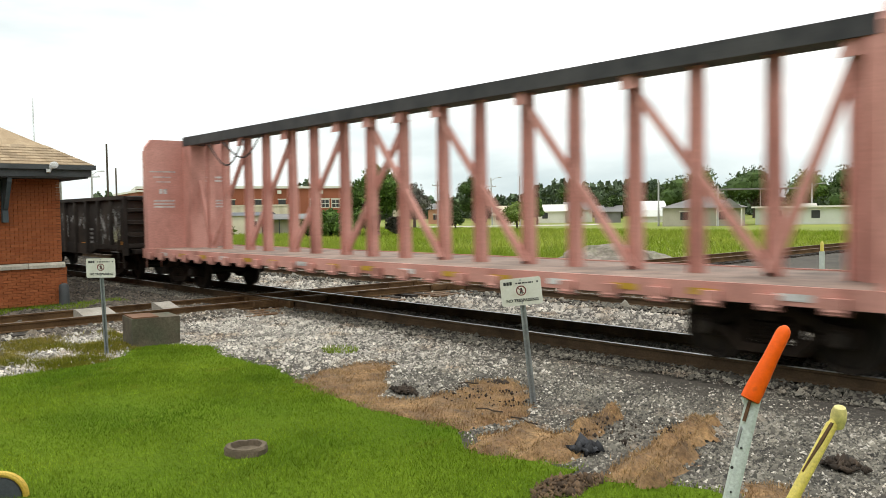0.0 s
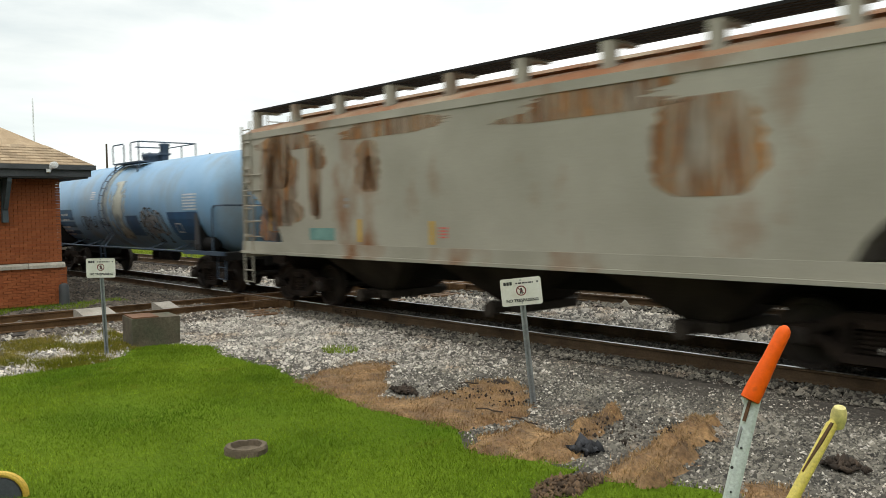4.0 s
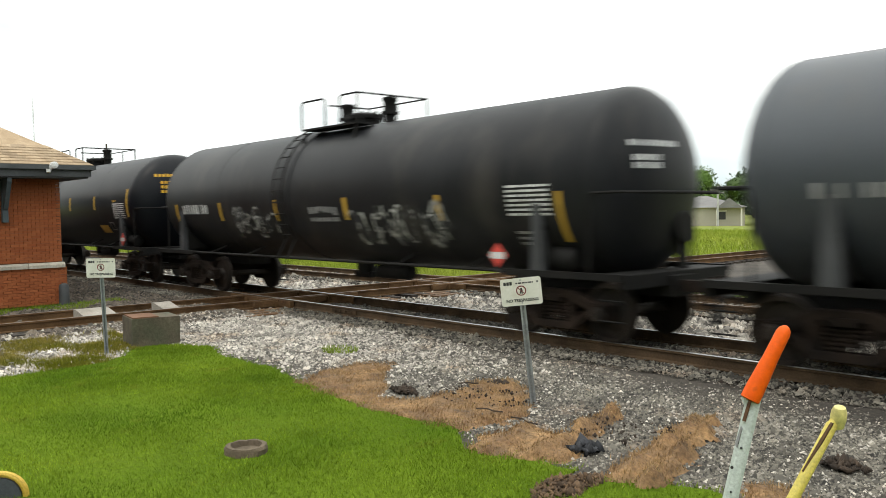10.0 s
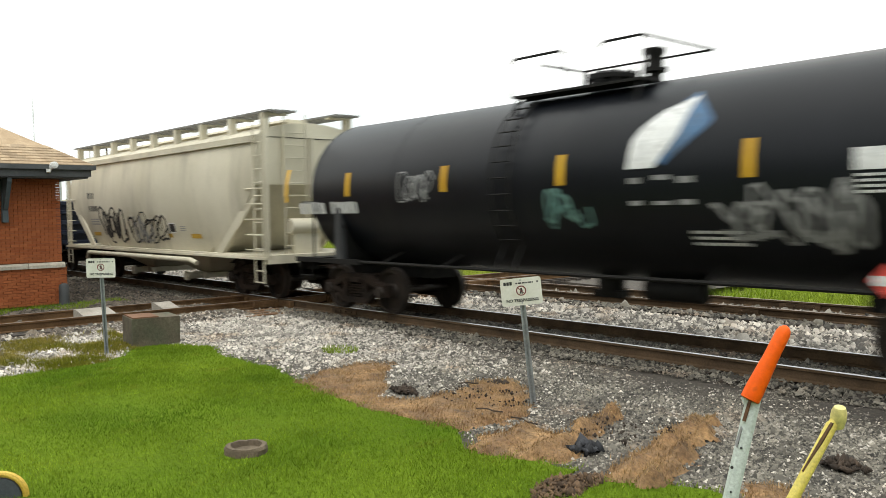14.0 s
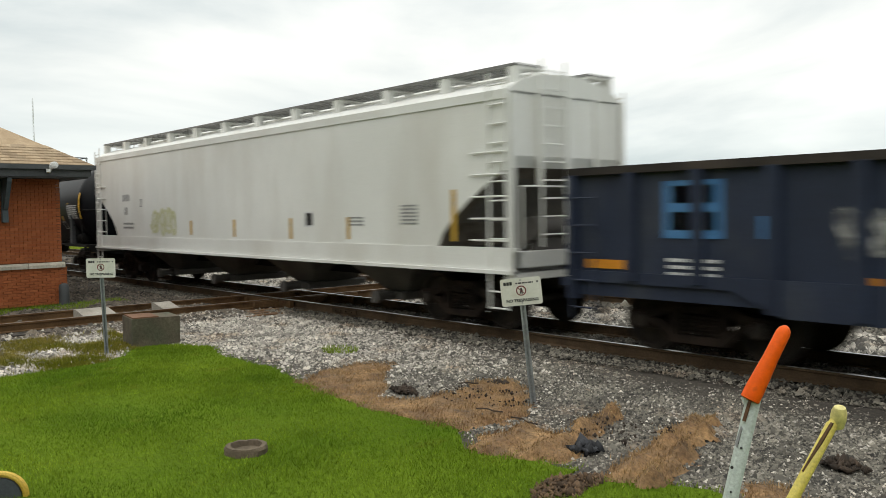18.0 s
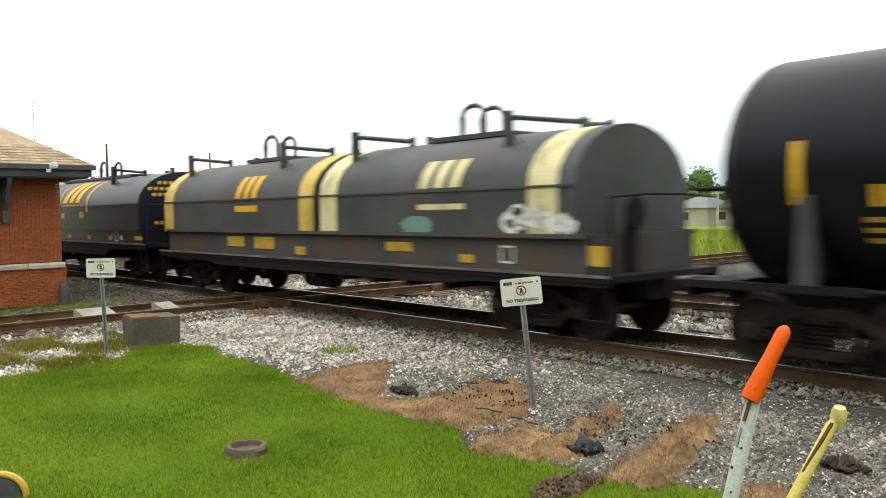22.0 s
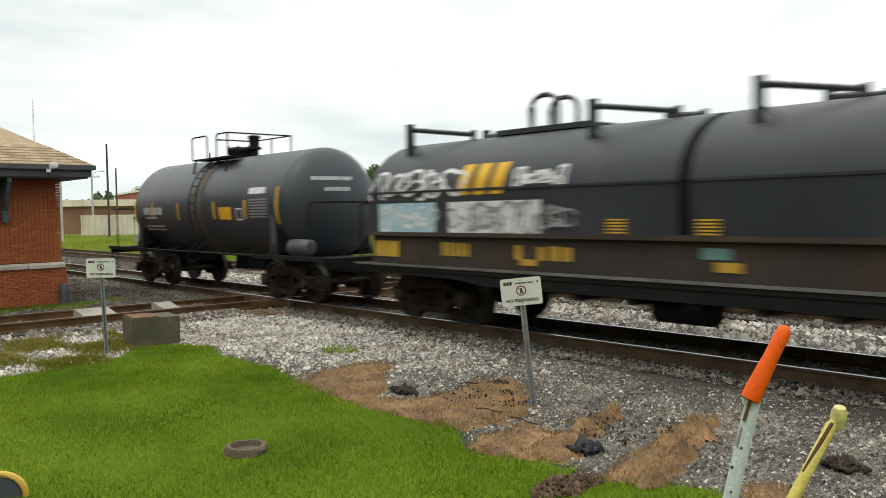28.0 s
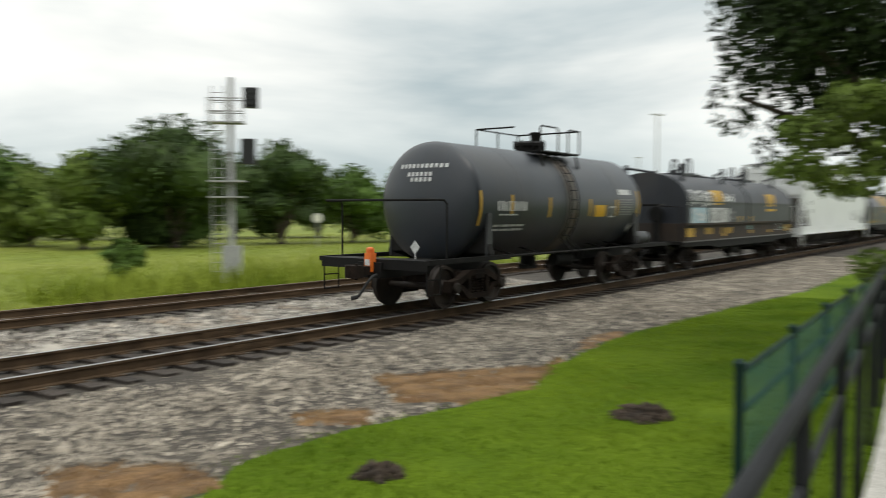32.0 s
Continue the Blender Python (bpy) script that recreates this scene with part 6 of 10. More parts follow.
    def blob(self, bm, x, z, w, h, rng, off=0.0055, n=16):
        """A filled patch with uneven sides, as a stack of strips."""
        rows = 22
        prev = None
        lo, hi = 0.0, 1.0
        for i in range(rows + 1):
            f = i / rows
            lo = min(0.30, max(0.0, lo + rng.uniform(-0.07, 0.07)))
            hi = max(0.70, min(1.0, hi + rng.uniform(-0.07, 0.07)))
            pinch = 0.5 * abs(2 * f - 1) ** 5
            a, b = lo + (0.5 - lo) * pinch, hi - (hi - 0.5) * pinch
            zz = z + h * f
            row = (bm.verts.new(self.at(x + w * a, zz, off)), bm.verts.new(self.at(x + w * b, zz, off)))
            if prev:
                bm.faces.new((prev[0], prev[1], row[1], row[0]))
            prev = row

    def letters(self, bm, x, z, w, h, off=0.006, lean=0.22):
        """The railway's yellow mark as three plain leaning blocks on one bar."""
        k = w / 3.0
        for u in range(3):
            self.poly(bm, [(x + u * k, z), (x + u * k + k * 0.70, z), (x + u * k + k * 0.70 + lean * h, z + h), (x + u * k + lean * h, z + h)], off)


# ---------------------------------------------------------------- tank cars
def tank_car(label, L, R, zc, TL, paint_m, band_m=None, frame_m=None, rail_m=None, plat_x=0.0, plat_len=2.3, valves="twin",
             head=0.62, name="tank_car", ladder_x=None, tall=False, tc=None, tank_m=None):
    """A tank car with its tank TL long, radius R, centre zc above the rails."""
    frame_m = frame_m or BLACK_M
    rail_m = rail_m or BLACK_M
    car = new_car(name, label)
    tc = tc or TL / 2 - 1.45
    running_gear(car, L, tc, sill=False)
    # tank with dished heads
    prof = [(-TL / 2 + head - head * math.cos(a), max(0.03, R * math.sin(a))) for a in [math.pi / 2 * i / 9 for i in range(10)]]
    prof = prof + [(-x, r) for x, r in prof[::-1]]
    bm = B()
    lathe(bm, prof, 56, "x", (0, 0, zc))
    tank = part("tank", bm, paint_m, car, smooth=True)
    for x in (-TL * 0.27, TL * 0.27, -TL / 2 + head + 0.03, TL / 2 - head - 0.03):
        bm = B()
        lathe(bm, [(x - 0.012, R - 0.02), (x - 0.012, R + 0.003), (x + 0.012, R + 0.003), (x + 0.012, R - 0.02)], 56, "x", (0, 0, zc))
        part("weld_seam", bm, paint_m, tank, smooth=True)
    lx = plat_x - plat_len / 2 + 0.3 if ladder_x is None else ladder_x
    if band_m:
        bm = B()
        lathe(bm, [(lx - 0.22, R - 0.02), (lx - 0.22, R + 0.012), (lx + 0.34, R + 0.012), (lx + 0.34, R - 0.02)], 56, "x", (0, 0, zc))
        part("jacket_band", bm, band_m, tank, "stained band round the tank", smooth=True)
    top = zc + R
    # stub sills, end platforms, side walkway bars
    for s in (-1, 1):
        x_in, x_out = s * (tc - 1.6), s * (L / 2 - 0.55)
        a, b = min(x_in, x_out), max(x_in, x_out)
        bm = B()
        box(bm, a, b, -0.30, 0.30, 0.72, 1.04)
        part("stub_sill", bm, frame_m, car, bevel=0.01)
        bm = B()
        e = s * (L / 2 - 0.62)
        box(bm, min(e, e - s * 0.55), max(e, e - s * 0.55), -1.42, 1.42, 1.04, 1.10)
        box(bm, min(e, e - s * 0.10), max(e, e - s * 0.10), -1.42, 1.42, 0.90, 1.04)
        part("end_platform", bm, frame_m, car, bevel=0.008)
        # saddle over the truck
        bm = B()
        prism(bm, [(-1.42, 1.02), (-1.42, 1.16), (-R * 0.93, zc - R * 0.42), (-R * 0.80, zc - R * 0.62), (-0.55, zc - R * 0.99), (-0.4, 1.0),
                   (0.4, 1.0), (0.55, zc - R * 0.99), (R * 0.80, zc - R * 0.62), (R * 0.93, zc - R * 0.42), (1.42, 1.16), (1.42, 1.02)], "x", s * tc - 0.10, s * tc + 0.10)
        part("saddle", bm, frame_m, car)
        for sy in (-1, 1):
            bm = B()
            prism(bm, [(s * tc - 0.13, 1.05), (s * tc + 0.13, 1.05), (s * tc + 0.08, zc - R * 0.18), (s * tc - 0.08, zc - R * 0.18)], "y", sy * 1.36, sy * (R * 0.96 + 0.03))
            part("saddle_post", bm, SADDLE_M if frame_m is BLACK_M else frame_m, car)
        # hand rail round the end
        bm = B()
        xr = s * (L / 2 - 0.72)
        pipe(bm, [(xr - s * 0.55, -1.42, 1.05), (xr - s * 0.55, -1.42, 2.22), (xr - s * 0.47, -1.40, 2.30), (xr, -1.36, 2.30), (xr, 1.36, 2.30),
                  (xr - s * 0.47, 1.40, 2.30), (xr - s * 0.55, 1.42, 2.22), (xr - s * 0.55, 1.42, 1.05)], 0.022, 6)
        part("end_hand_rail", bm, rail_m, car)
        for sy in (-1, 1):
            bm = B()
            y = sy * 1.38
            x1, x2 = s * (L / 2 - 0.66), s * (L / 2 - 1.10)
            pipe(bm, [(x1, y, 1.04), (x1, y, 0.42), (x2, y, 0.42), (x2, y, 1.04)], 0.016, 6)
            tube(bm, (x1, y, 0.72), (x2, y, 0.72), 0.016, 6)
            part("corner_step", bm, rail_m, car)
    for sy in (-1, 1):
        bm = B()
        y = sy * 1.44
        tube(bm, (-tc + 0.1, y, 1.08), (tc - 0.1, y, 1.08), 0.030, 8)
        for s in (-1, 1):
            box(bm, min(s * (tc - 0.7), s * (L / 2 - 0.62)), max(s * (tc - 0.7), s * (L / 2 - 0.62)), y - 0.05, y + 0.05, 1.02, 1.12)
        part("side_rail", bm, rail_m, car)
        for u in (-0.75, -0.45, 0.45, 0.75):
            part("rail_brace", tube(B(), (tc * u, y, 1.08), (tc * u, sy * R * 0.58, zc - R * 0.79), 0.022, 6), rail_m, car)
    # brake reservoir and brake wheel at the rear end, valve below
    bm = B()
    lathe(bm, [(-0.42, 0.02), (-0.40, 0.14), (-0.33, 0.19), (0.33, 0.19), (0.40, 0.14), (0.42, 0.02)], 16, "x", (L / 2 - 2.1, -1.12, 1.29))
    part("air_reservoir", bm, tank_m or frame_m, car, smooth=True)
    bm = B()
    lathe(bm, [(0.0, 0.24), (0.02, 0.27), (0.04, 0.24)], 20, "x", (L / 2 - 0.86, 0.5, 1.75))
    box(bm, L / 2 - 0.95, L / 2 - 0.86, 0.40, 0.60, 1.10, 1.85)
    part("brake_wheel", bm, frame_m, car)
    bm = B()
    tube(bm, (0, 0, zc - R - 0.28), (0, 0, zc - R + 0.05), 0.22, 14)
    box(bm, -0.30, 0.30, -0.12, 0.12, zc - R - 0.36, zc - R - 0.24)
    part("bottom_valve", bm, frame_m, car, smooth=True)
    part("brake_cylinder", tube(B(), (0.9, -0.25, zc - R - 0.16), (1.9, -0.25, zc - R - 0.16), 0.17, 12), frame_m, car, smooth=True)
    # top platform, rails, manway and valves
    top -= 0.10
    px0, px1 = plat_x - plat_len / 2, plat_x + plat_len / 2
    platform = part("top_platform", box(box(B(), px0, px1, -0.95, -0.50, top + 0.03, top + 0.07), px0, px1, 0.50, 0.95, top + 0.03, top + 0.07), rail_m, car)
    for x in (px0 + 0.1, px1 - 0.1):
        for sy in (-1, 1):
            part("platform_bracket", tube(B(), (x, sy * 0.9, top + 0.03), (x, sy * 0.98, zc + math.sqrt(max(0.01, R * R - 0.98 ** 2)) - 0.02), 0.03, 6), rail_m, platform)
    hr = 0.62
    for sy in (-1, 1):
        y = sy * 0.95
        zt = top + 0.05 + hr
        if sy < 0:
            part("platform_rail", pipe(B(), [(px0, y, top + 0.05), (px0, y, zt - 0.06), (px0 + 0.06, y, zt), (px0 + plat_len * 0.40, y, zt), (px0 + plat_len * 0.44, y, zt - 0.06), (px0 + plat_len * 0.44, y, top + 0.05)], 0.022), rail_m, platform)
            part("platform_rail", pipe(B(), [(px1 - plat_len * 0.30, y, top + 0.05), (px1 - plat_len * 0.30, y, zt - 0.06), (px1 - plat_len * 0.27, y, zt), (px1, y, zt), (px1, y, top + 0.05)], 0.022), rail_m, platform)
        else:
            part("platform_rail", pipe(B(), [(px0, y, top + 0.05), (px0, y, zt), (px1, y, zt), (px1, y, top + 0.05)], 0.022), rail_m, platform)
            part("platform_stanchion", tube(B(), (plat_x, y, top + 0.05), (plat_x, y, zt), 0.022, 6), rail_m, platform)
    for x in (px0, px1):
        part("platform_end_rail", tube(B(), (x, -0.95 if x == px1 else -0.2, top + 0.05 + hr), (x, 0.95, top + 0.05 + hr), 0.022, 6), rail_m, platform)
    bm = B()
    lathe(bm, [(top - 0.15, 0.36), (top + 0.26, 0.36), (top + 0.26, 0.42), (top + 0.33, 0.42), (top + 0.38, 0.30), (top + 0.40, 0.05)], 20, "z", (plat_x + 0.05, 0, 0))
    if tall:
        lathe(bm, [(top + 0.38, 0.20), (top + 0.62, 0.20), (top + 0.66, 0.12)], 14, "z", (plat_x + 0.05, 0, 0))
    manway = part("manway", bm, rail_m if not tall else paint_m, car, smooth=True)
    for i in range(8):
        a = i * math.pi / 4
        u, w = plat_x + 0.05 + 0.40 * math.cos(a), 0.40 * math.sin(a)
        part("eye_bolt", tube(B(), (u, w, top + 0.18), (u, w, top + 0.40), 0.03, 6), rail_m, manway)
    for x in ((px0 + 0.32, px1 - 0.25) if valves == "twin" else (px1 - 0.5,)):
        bm = B()
        lathe(bm, [(top - 0.1, 0.12), (top + 0.30, 0.12), (top + 0.30, 0.20), (top + 0.36, 0.20), (top + 0.36, 0.14), (top + 0.56, 0.14), (top + 0.60, 0.17), (top + 0.66, 0.17), (top + 0.68, 0.10)], 14, "z", (x, 0.1, 0))
        part("safety_valve", bm, rail_m, car, smooth=True)
    # ladder on each side, bent round the tank
    for sy in (-1, 1):
        bm = B()
        for dx in (-0.20, 0.20):
            pts = [(lx + dx, sy * 1.47, 0.55), (lx + dx, sy * 1.50, 1.08)]
            for i in range(9):
                a = radians(-38 + 13.2 * i)
                pts.append((lx + dx, sy * (R + 0.10) * math.cos(a), zc + (R + 0.10) * math.sin(a)))
            pipe(bm, pts, 0.018)
        for i in range(12):
            a = radians(-34 + 9.4 * i)
            y, z = sy * (R + 0.10) * math.cos(a), zc + (R + 0.10) * math.sin(a)
            tube(bm, (lx - 0.20, y, z), (lx + 0.20, y, z), 0.014, 5)
        for z in (0.58, 0.84):
            tube(bm, (lx - 0.20, sy * 1.47, z), (lx + 0.20, sy * 1.47, z), 0.014, 5)
        part("ladder", bm, rail_m, car)
    return car, tank, Skin(R=R, zc=zc)


# ---------------------------------------------------------------- covered hoppers
SLOPE_M = mat("dark_end_sheet_paint", (0.075, 0.062, 0.048), (0.17, 0.15, 0.125), rough=0.85, scale=1.2, bump=0.1, dirt=(0.05, 0.036, 0.026), dirt_scale=1.6, dirt_at=0.55)


def hopper_car(label, L, body_m, trim_m=None, bays=3, eave=3.98, curved=False, sill=(1.02, 1.45), under_m=None, cut=(1.85, 0.15), ribbed=False,
               roof_m=None, walk_m=None, walk_z=0.56):
    """A covered hopper with sloped end sheets, side sills, discharge bays, roof hatches and running boards."""
    car = new_car("covered_hopper", label)
    trim_m = trim_m or body_m
    under_m = under_m or trim_m
    roof_m = roof_m or body_m
    walk_m = walk_m or GRATE_M
    hl = L / 2 - 0.55
    tc = hl - 1.75
    running_gear(car, L, tc, m=BLACK_M)
    W = 1.52
    ce, ct = hl - cut[1], hl - cut[0]
    zb = sill[1] - 0.02
    zs = 2.75
    def side_y(w):
        if not curved:
            return -W
        f = (w - 1.0) / (eave - 1.0)
        return -(1.00 + 0.54 * math.sin(math.pi * min(1, max(0, 0.12 + 0.62 * f))))
    # body shell: sides, roof and slope sheets in one welded shell
    bm = B()
    arc = [(-W, eave), (-1.30, eave + 0.14), (-0.95, eave + 0.26), (-0.50, eave + 0.34), (0, eave + 0.37), (0.50, eave + 0.34), (0.95, eave + 0.26), (1.30, eave + 0.14), (W, eave)]
    n_lvl = 10
    lv = [zb + (eave - 0.02 - zb) * i / n_lvl for i in range(n_lvl + 1)]
    def end_at(w):
        if w >= zs:
            return ce
        return ct + (ce - ct) * max(0.0, (w - zb) / (zs - zb)) ** (1.5 if not curved else 0.75)
    rings = []
    for w in lv:
        y = side_y(w)
        rings.append([bm.verts.new((end_at(w), y, w)), bm.verts.new((end_at(w), -y, w)), bm.verts.new((-end_at(w), -y, w)), bm.verts.new((-end_at(w), y, w))])
    for p, q in zip(rings, rings[1:]):
        for i in range(4):
            bm.faces.new((p[i], p[(i + 1) % 4], q[(i + 1) % 4], q[i]))
    bm.faces.new(rings[0])
    shell = part("body_shell", bm, body_m, car, smooth=curved)
    bm = B()
    top = [[bm.verts.new((s * (ce + 0.02), y * (1.0 if not curved else 0.985), z)) for y, z in arc] for s in (-1, 1)]
    for i in range(len(arc) - 1):
        bm.faces.new((top[0][i], top[0][i + 1], top[1][i + 1], top[1][i]))
    for t in top:
        bm.faces.new(t + [])
    roof = part("roof", bm, roof_m, car, smooth=True)
    # top chord below the roof edge
    for sy in (-1, 1):
        bm = B()
        y = sy * (W + (0.02 if not curved else -0.02))
        box(bm, -ce - 0.03, ce + 0.03, min(y, y - sy * 0.10), max(y, y - sy * 0.10), eave - 0.13, eave + 0.02)
        if ribbed:
            for z in (eave - 0.24, eave - 0.33):
                part("side_rib", box(B(), -ce - 0.02, ce + 0.02, min(y, y - sy * 0.06), max(y, y - sy * 0.06), z, z + 0.05), trim_m, car)
        part("top_chord", bm, trim_m, car, bevel=0.01)
        bm = B()
        y = sy * (W + 0.015)
        box(bm, -hl, hl, min(y, y - sy * 0.16), max(y, y - sy * 0.16), *sill)
        box(bm, -hl, hl, min(y, y + sy * 0.05), max(y, y + sy * 0.05), sill[0], sill[0] + 0.06)
        part("side_sill", bm, trim_m, car, bevel=0.012)
    # hatches: a long trough hatch with cover straps
    bm = B()
    box(bm, -ce + 0.5, ce - 0.5, -0.30, 0.30, eave + 0.34, eave + 0.44)
    part("hatch_coaming", bm, roof_m, roof)
    nh = int(2 * ce / 1.5)
    for i in range(nh):
        x0 = -ce + 0.55 + i * (2 * ce - 1.1) / nh
        bm = B()
        prism(bm, [(-0.36, eave + 0.44), (-0.28, eave + 0.51), (0.28, eave + 0.51), (0.36, eave + 0.44)], "x", x0, x0 + (2 * ce - 1.1) / nh - 0.06)
        part("hatch_cover", bm, roof_m, roof)
    # running boards on brackets
    for sy in (-1, 1):
        y0, y1 = sy * 0.62, sy * 1.22
        a, b = min(y0, y1), max(y0, y1)
        z = eave + walk_z
        board = None
        for k in range(5):
            y = a + (b - a) * k / 4
            strip_ob = part("running_board" if k == 0 else "board_strip", box(B(), -hl + 0.15, hl - 0.15, y - 0.045, y + 0.045, z, z + 0.045), walk_m, board or car)
            board = board or strip_ob
        nb = int(2 * ce / 1.6)
        for i in range(nb + 1):
            x = -ce + 0.1 + (2 * ce - 0.2) * i / nb
            bm = B()
            prism(bm, [(sy * 0.60, z - 0.04), (sy * 0.60, z), (sy * 1.26, z), (sy * 1.26, eave + 0.06), (sy * 1.10, eave + 0.10), (sy * 1.10, z - 0.04)], "x", x - 0.10, x + 0.10)
            part("board_bracket", bm, trim_m, car)
    # ends: floor, posts, ladders, grab irons
    for s in (-1, 1):
        bm = B()
        a, b = sorted((s * (hl), s * (ct - 0.4)))
        box(bm, a, b, -W + 0.15, W - 0.15, sill[0] + 0.02, sill[0] + 0.10)
        a, b = sorted((s * hl, s * (hl - 0.12)))
        box(bm, a, b, -W, W, sill[0] - 0.10, sill[1] - 0.06)
        part("end_sill", bm, trim_m, car, bevel=0.01)
        bm = B()
        # slope sheet down to the last bay
        v = [bm.verts.new(p) for p in ((s * ce * 0.995, -W + 0.2, zs), (s * ce * 0.995, W - 0.2, zs), (s * (ct - 0.9), W - 0.25, sill[0]), (s * (ct - 0.9), -W + 0.25, sill[0]))]
        w2 = [bm.verts.new(q.co + Vector((-s * 0.05, 0, -0.03))) for q in v]
        bm.faces.new(v)
        bm.faces.new(w2[::-1])
        for i in range(4):
            bm.faces.new((v[i], w2[i], w2[(i + 1) % 4], v[(i + 1) % 4]))
        part("slope_sheet", bm, under_m, car)
        if not curved:
            # darker brown-grey face laid over the end slope under the overhang
            rows = [zb + (zs - zb) * i / 6 for i in range(7)]
            bm = B()
            ring = [[bm.verts.new((s * (end_at(min(w, zs - 0.001)) + d), y, w)) for w in rows] for y, d in ((-W + 0.03, 0.012), (W - 0.03, 0.012), (W - 0.03, 0.002), (-W + 0.03, 0.002))]
            for p, q in zip(ring, ring[1:] + ring[:1]):
                for i in range(6):
                    bm.faces.new((p[i], p[i + 1], q[i + 1], q[i]))
            part("end_slope", bm, SLOPE_M, car, "dark brown-grey sloped end sheet")
            pipe_y = W - 0.28
            part("end_hand_rail", pipe(B(), [(s * (hl - 0.08), -pipe_y, sill[1]), (s * (hl - 0.08), -pipe_y, sill[1] + 1.0), (s * (hl - 0.08), pipe_y, sill[1] + 1.0), (s * (hl - 0.08), pipe_y, sill[1])], 0.018, 6), trim_m, car)
            part("brake_rod", tube(B(), (s * (hl - 0.35), 0.55, sill[1]), (s * (hl - 0.35), 0.55, sill[1] + 1.15), 0.03, 8), under_m, car)
            part("brake_wheel", lathe(B(), [(0.0, 0.22), (0.02, 0.26), (0.045, 0.26), (0.06, 0.22)], 18, "x", (s * (hl - 0.26), 0.55, sill[1] + 1.0)), under_m, car)
        for sy in (-1, 1):
            bm = B()
            y = sy * (W - 0.06)
            a, b = sorted((s * (hl - 0.05), s * (hl - 0.13)))
            box(bm, a, b, y - 0.04, y + 0.04, sill[1] - 0.05, eave - (0.05 if not curved else -0.35))
            part("corner_post", bm, trim_m, car)
            if curved:
                bm = prism(B(), [(s * ct, zb), (s * (ct + 0.35), zb), (s * (ce - 0.1), zs - 0.35), (s * (ce - 0.1), zs)], "y", y - 0.03, y + 0.03)
                part("corner_gusset", bm, trim_m, car)
            bm = B()
            xa = s * (hl - 0.12)
            yy = sy * (W + 0.03)
            for i in range(5):
                z = sill[1] + 0.12 + 0.36 * i
                tube(bm, (xa, yy, z), (s * (hl - 0.95), yy, z), 0.016, 6)
            for i in range(9):
                z = sill[1] + 0.15 + 0.31 * i
                tube(bm, (xa, yy, z), (s * (hl - 0.52), yy, z), 0.014, 6)
            tube(bm, (s * (hl - 0.52), yy, sill[0]), (s * (hl - 0.52), yy, eave + 0.3), 0.022, 6)
            tube(bm, (xa, yy, 0.45), (xa, yy, eave + (0.36 if curved else 0.20)), 0.022, 6)
            tube(bm, (s * (hl - 0.52), yy, 0.45), (s * (hl - 0.52), yy, sill[0]), 0.020, 6)
            for z in (0.47, 0.74):
                tube(bm, (xa, yy, z), (s * (hl - 0.52), yy, z), 0.016, 6)
            part("side_ladder", bm, trim_m, car)
        bm = B()
        for sy in (-0.55, 0.05):
            tube(bm, (s * (ce + 0.12), sy - 0.25, sill[1]), (s * (ce + 0.12), sy - 0.25, eave + 0.55), 0.02, 6)
        for i in range(10):
            z = sill[1] + 0.2 + 0.3 * i
            tube(bm, (s * (ce + 0.12), -0.80, z), (s * (ce + 0.12), -0.20, z), 0.014, 6)
        part("end_ladder", bm, trim_m, car)
        for y in (-0.75, 0.0, 0.75):
            part("end_stiffener", box(B(), min(s * ce, s * (ce + 0.06)), max(s * ce, s * (ce + 0.06)), y - 0.04, y + 0.04, zs - 0.3, eave), trim_m, shell)
        bm = B()
        tube(bm, (s * (hl - 0.4), -0.7, 1.75), (s * (hl - 0.4), 0.2, 1.75), 0.20, 14)
        box(bm, min(s * (hl - 0.5), s * (hl - 0.3)), max(s * (hl - 0.5), s * (hl - 0.3)), -0.6, 0.1, 1.1, 1.62)
        part("brake_gear", bm, under_m, car, smooth=True)
    # discharge bays and outlets
    span = 2 * (ct - 0.55)
    step = span / bays
    for i in range(bays):
        x = -span / 2 + step * (i + 0.5)
        h = step / 2 - 0.06
        bm = B()
        lo, hi = 0.46, zb
        a = [bm.verts.new(p) for p in ((x - h, -1.36, hi), (x + h, -1.36, hi), (x + h, 1.36, hi), (x - h, 1.36, hi))]
        b = [bm.verts.new(p) for p in ((x - 0.34, -0.60, lo), (x + 0.34, -0.60, lo), (x + 0.34, 0.60, lo), (x - 0.34, 0.60, lo))]
        for k in range(4):
            bm.faces.new((a[k], a[(k + 1) % 4], b[(k + 1) % 4], b[k]))
        bm.faces.new(b)
        bm.faces.new(a[::-1])
        bay = part("discharge_bay", bm, under_m, car)
        bm = B()
        box(bm, x - 0.42, x + 0.42, -0.75, 0.75, 0.30, 0.45)
        tube(bm, (x, -1.15, 0.37), (x, 1.15, 0.37), 0.09, 12)
        tube(bm, (x, -1.20, 0.37), (x, -1.10, 0.37), 0.13, 12)
        part("outlet_gate", bm, under_m, bay)
    return car, shell, Skin(fn=side_y) if curved else Skin(y=-W)


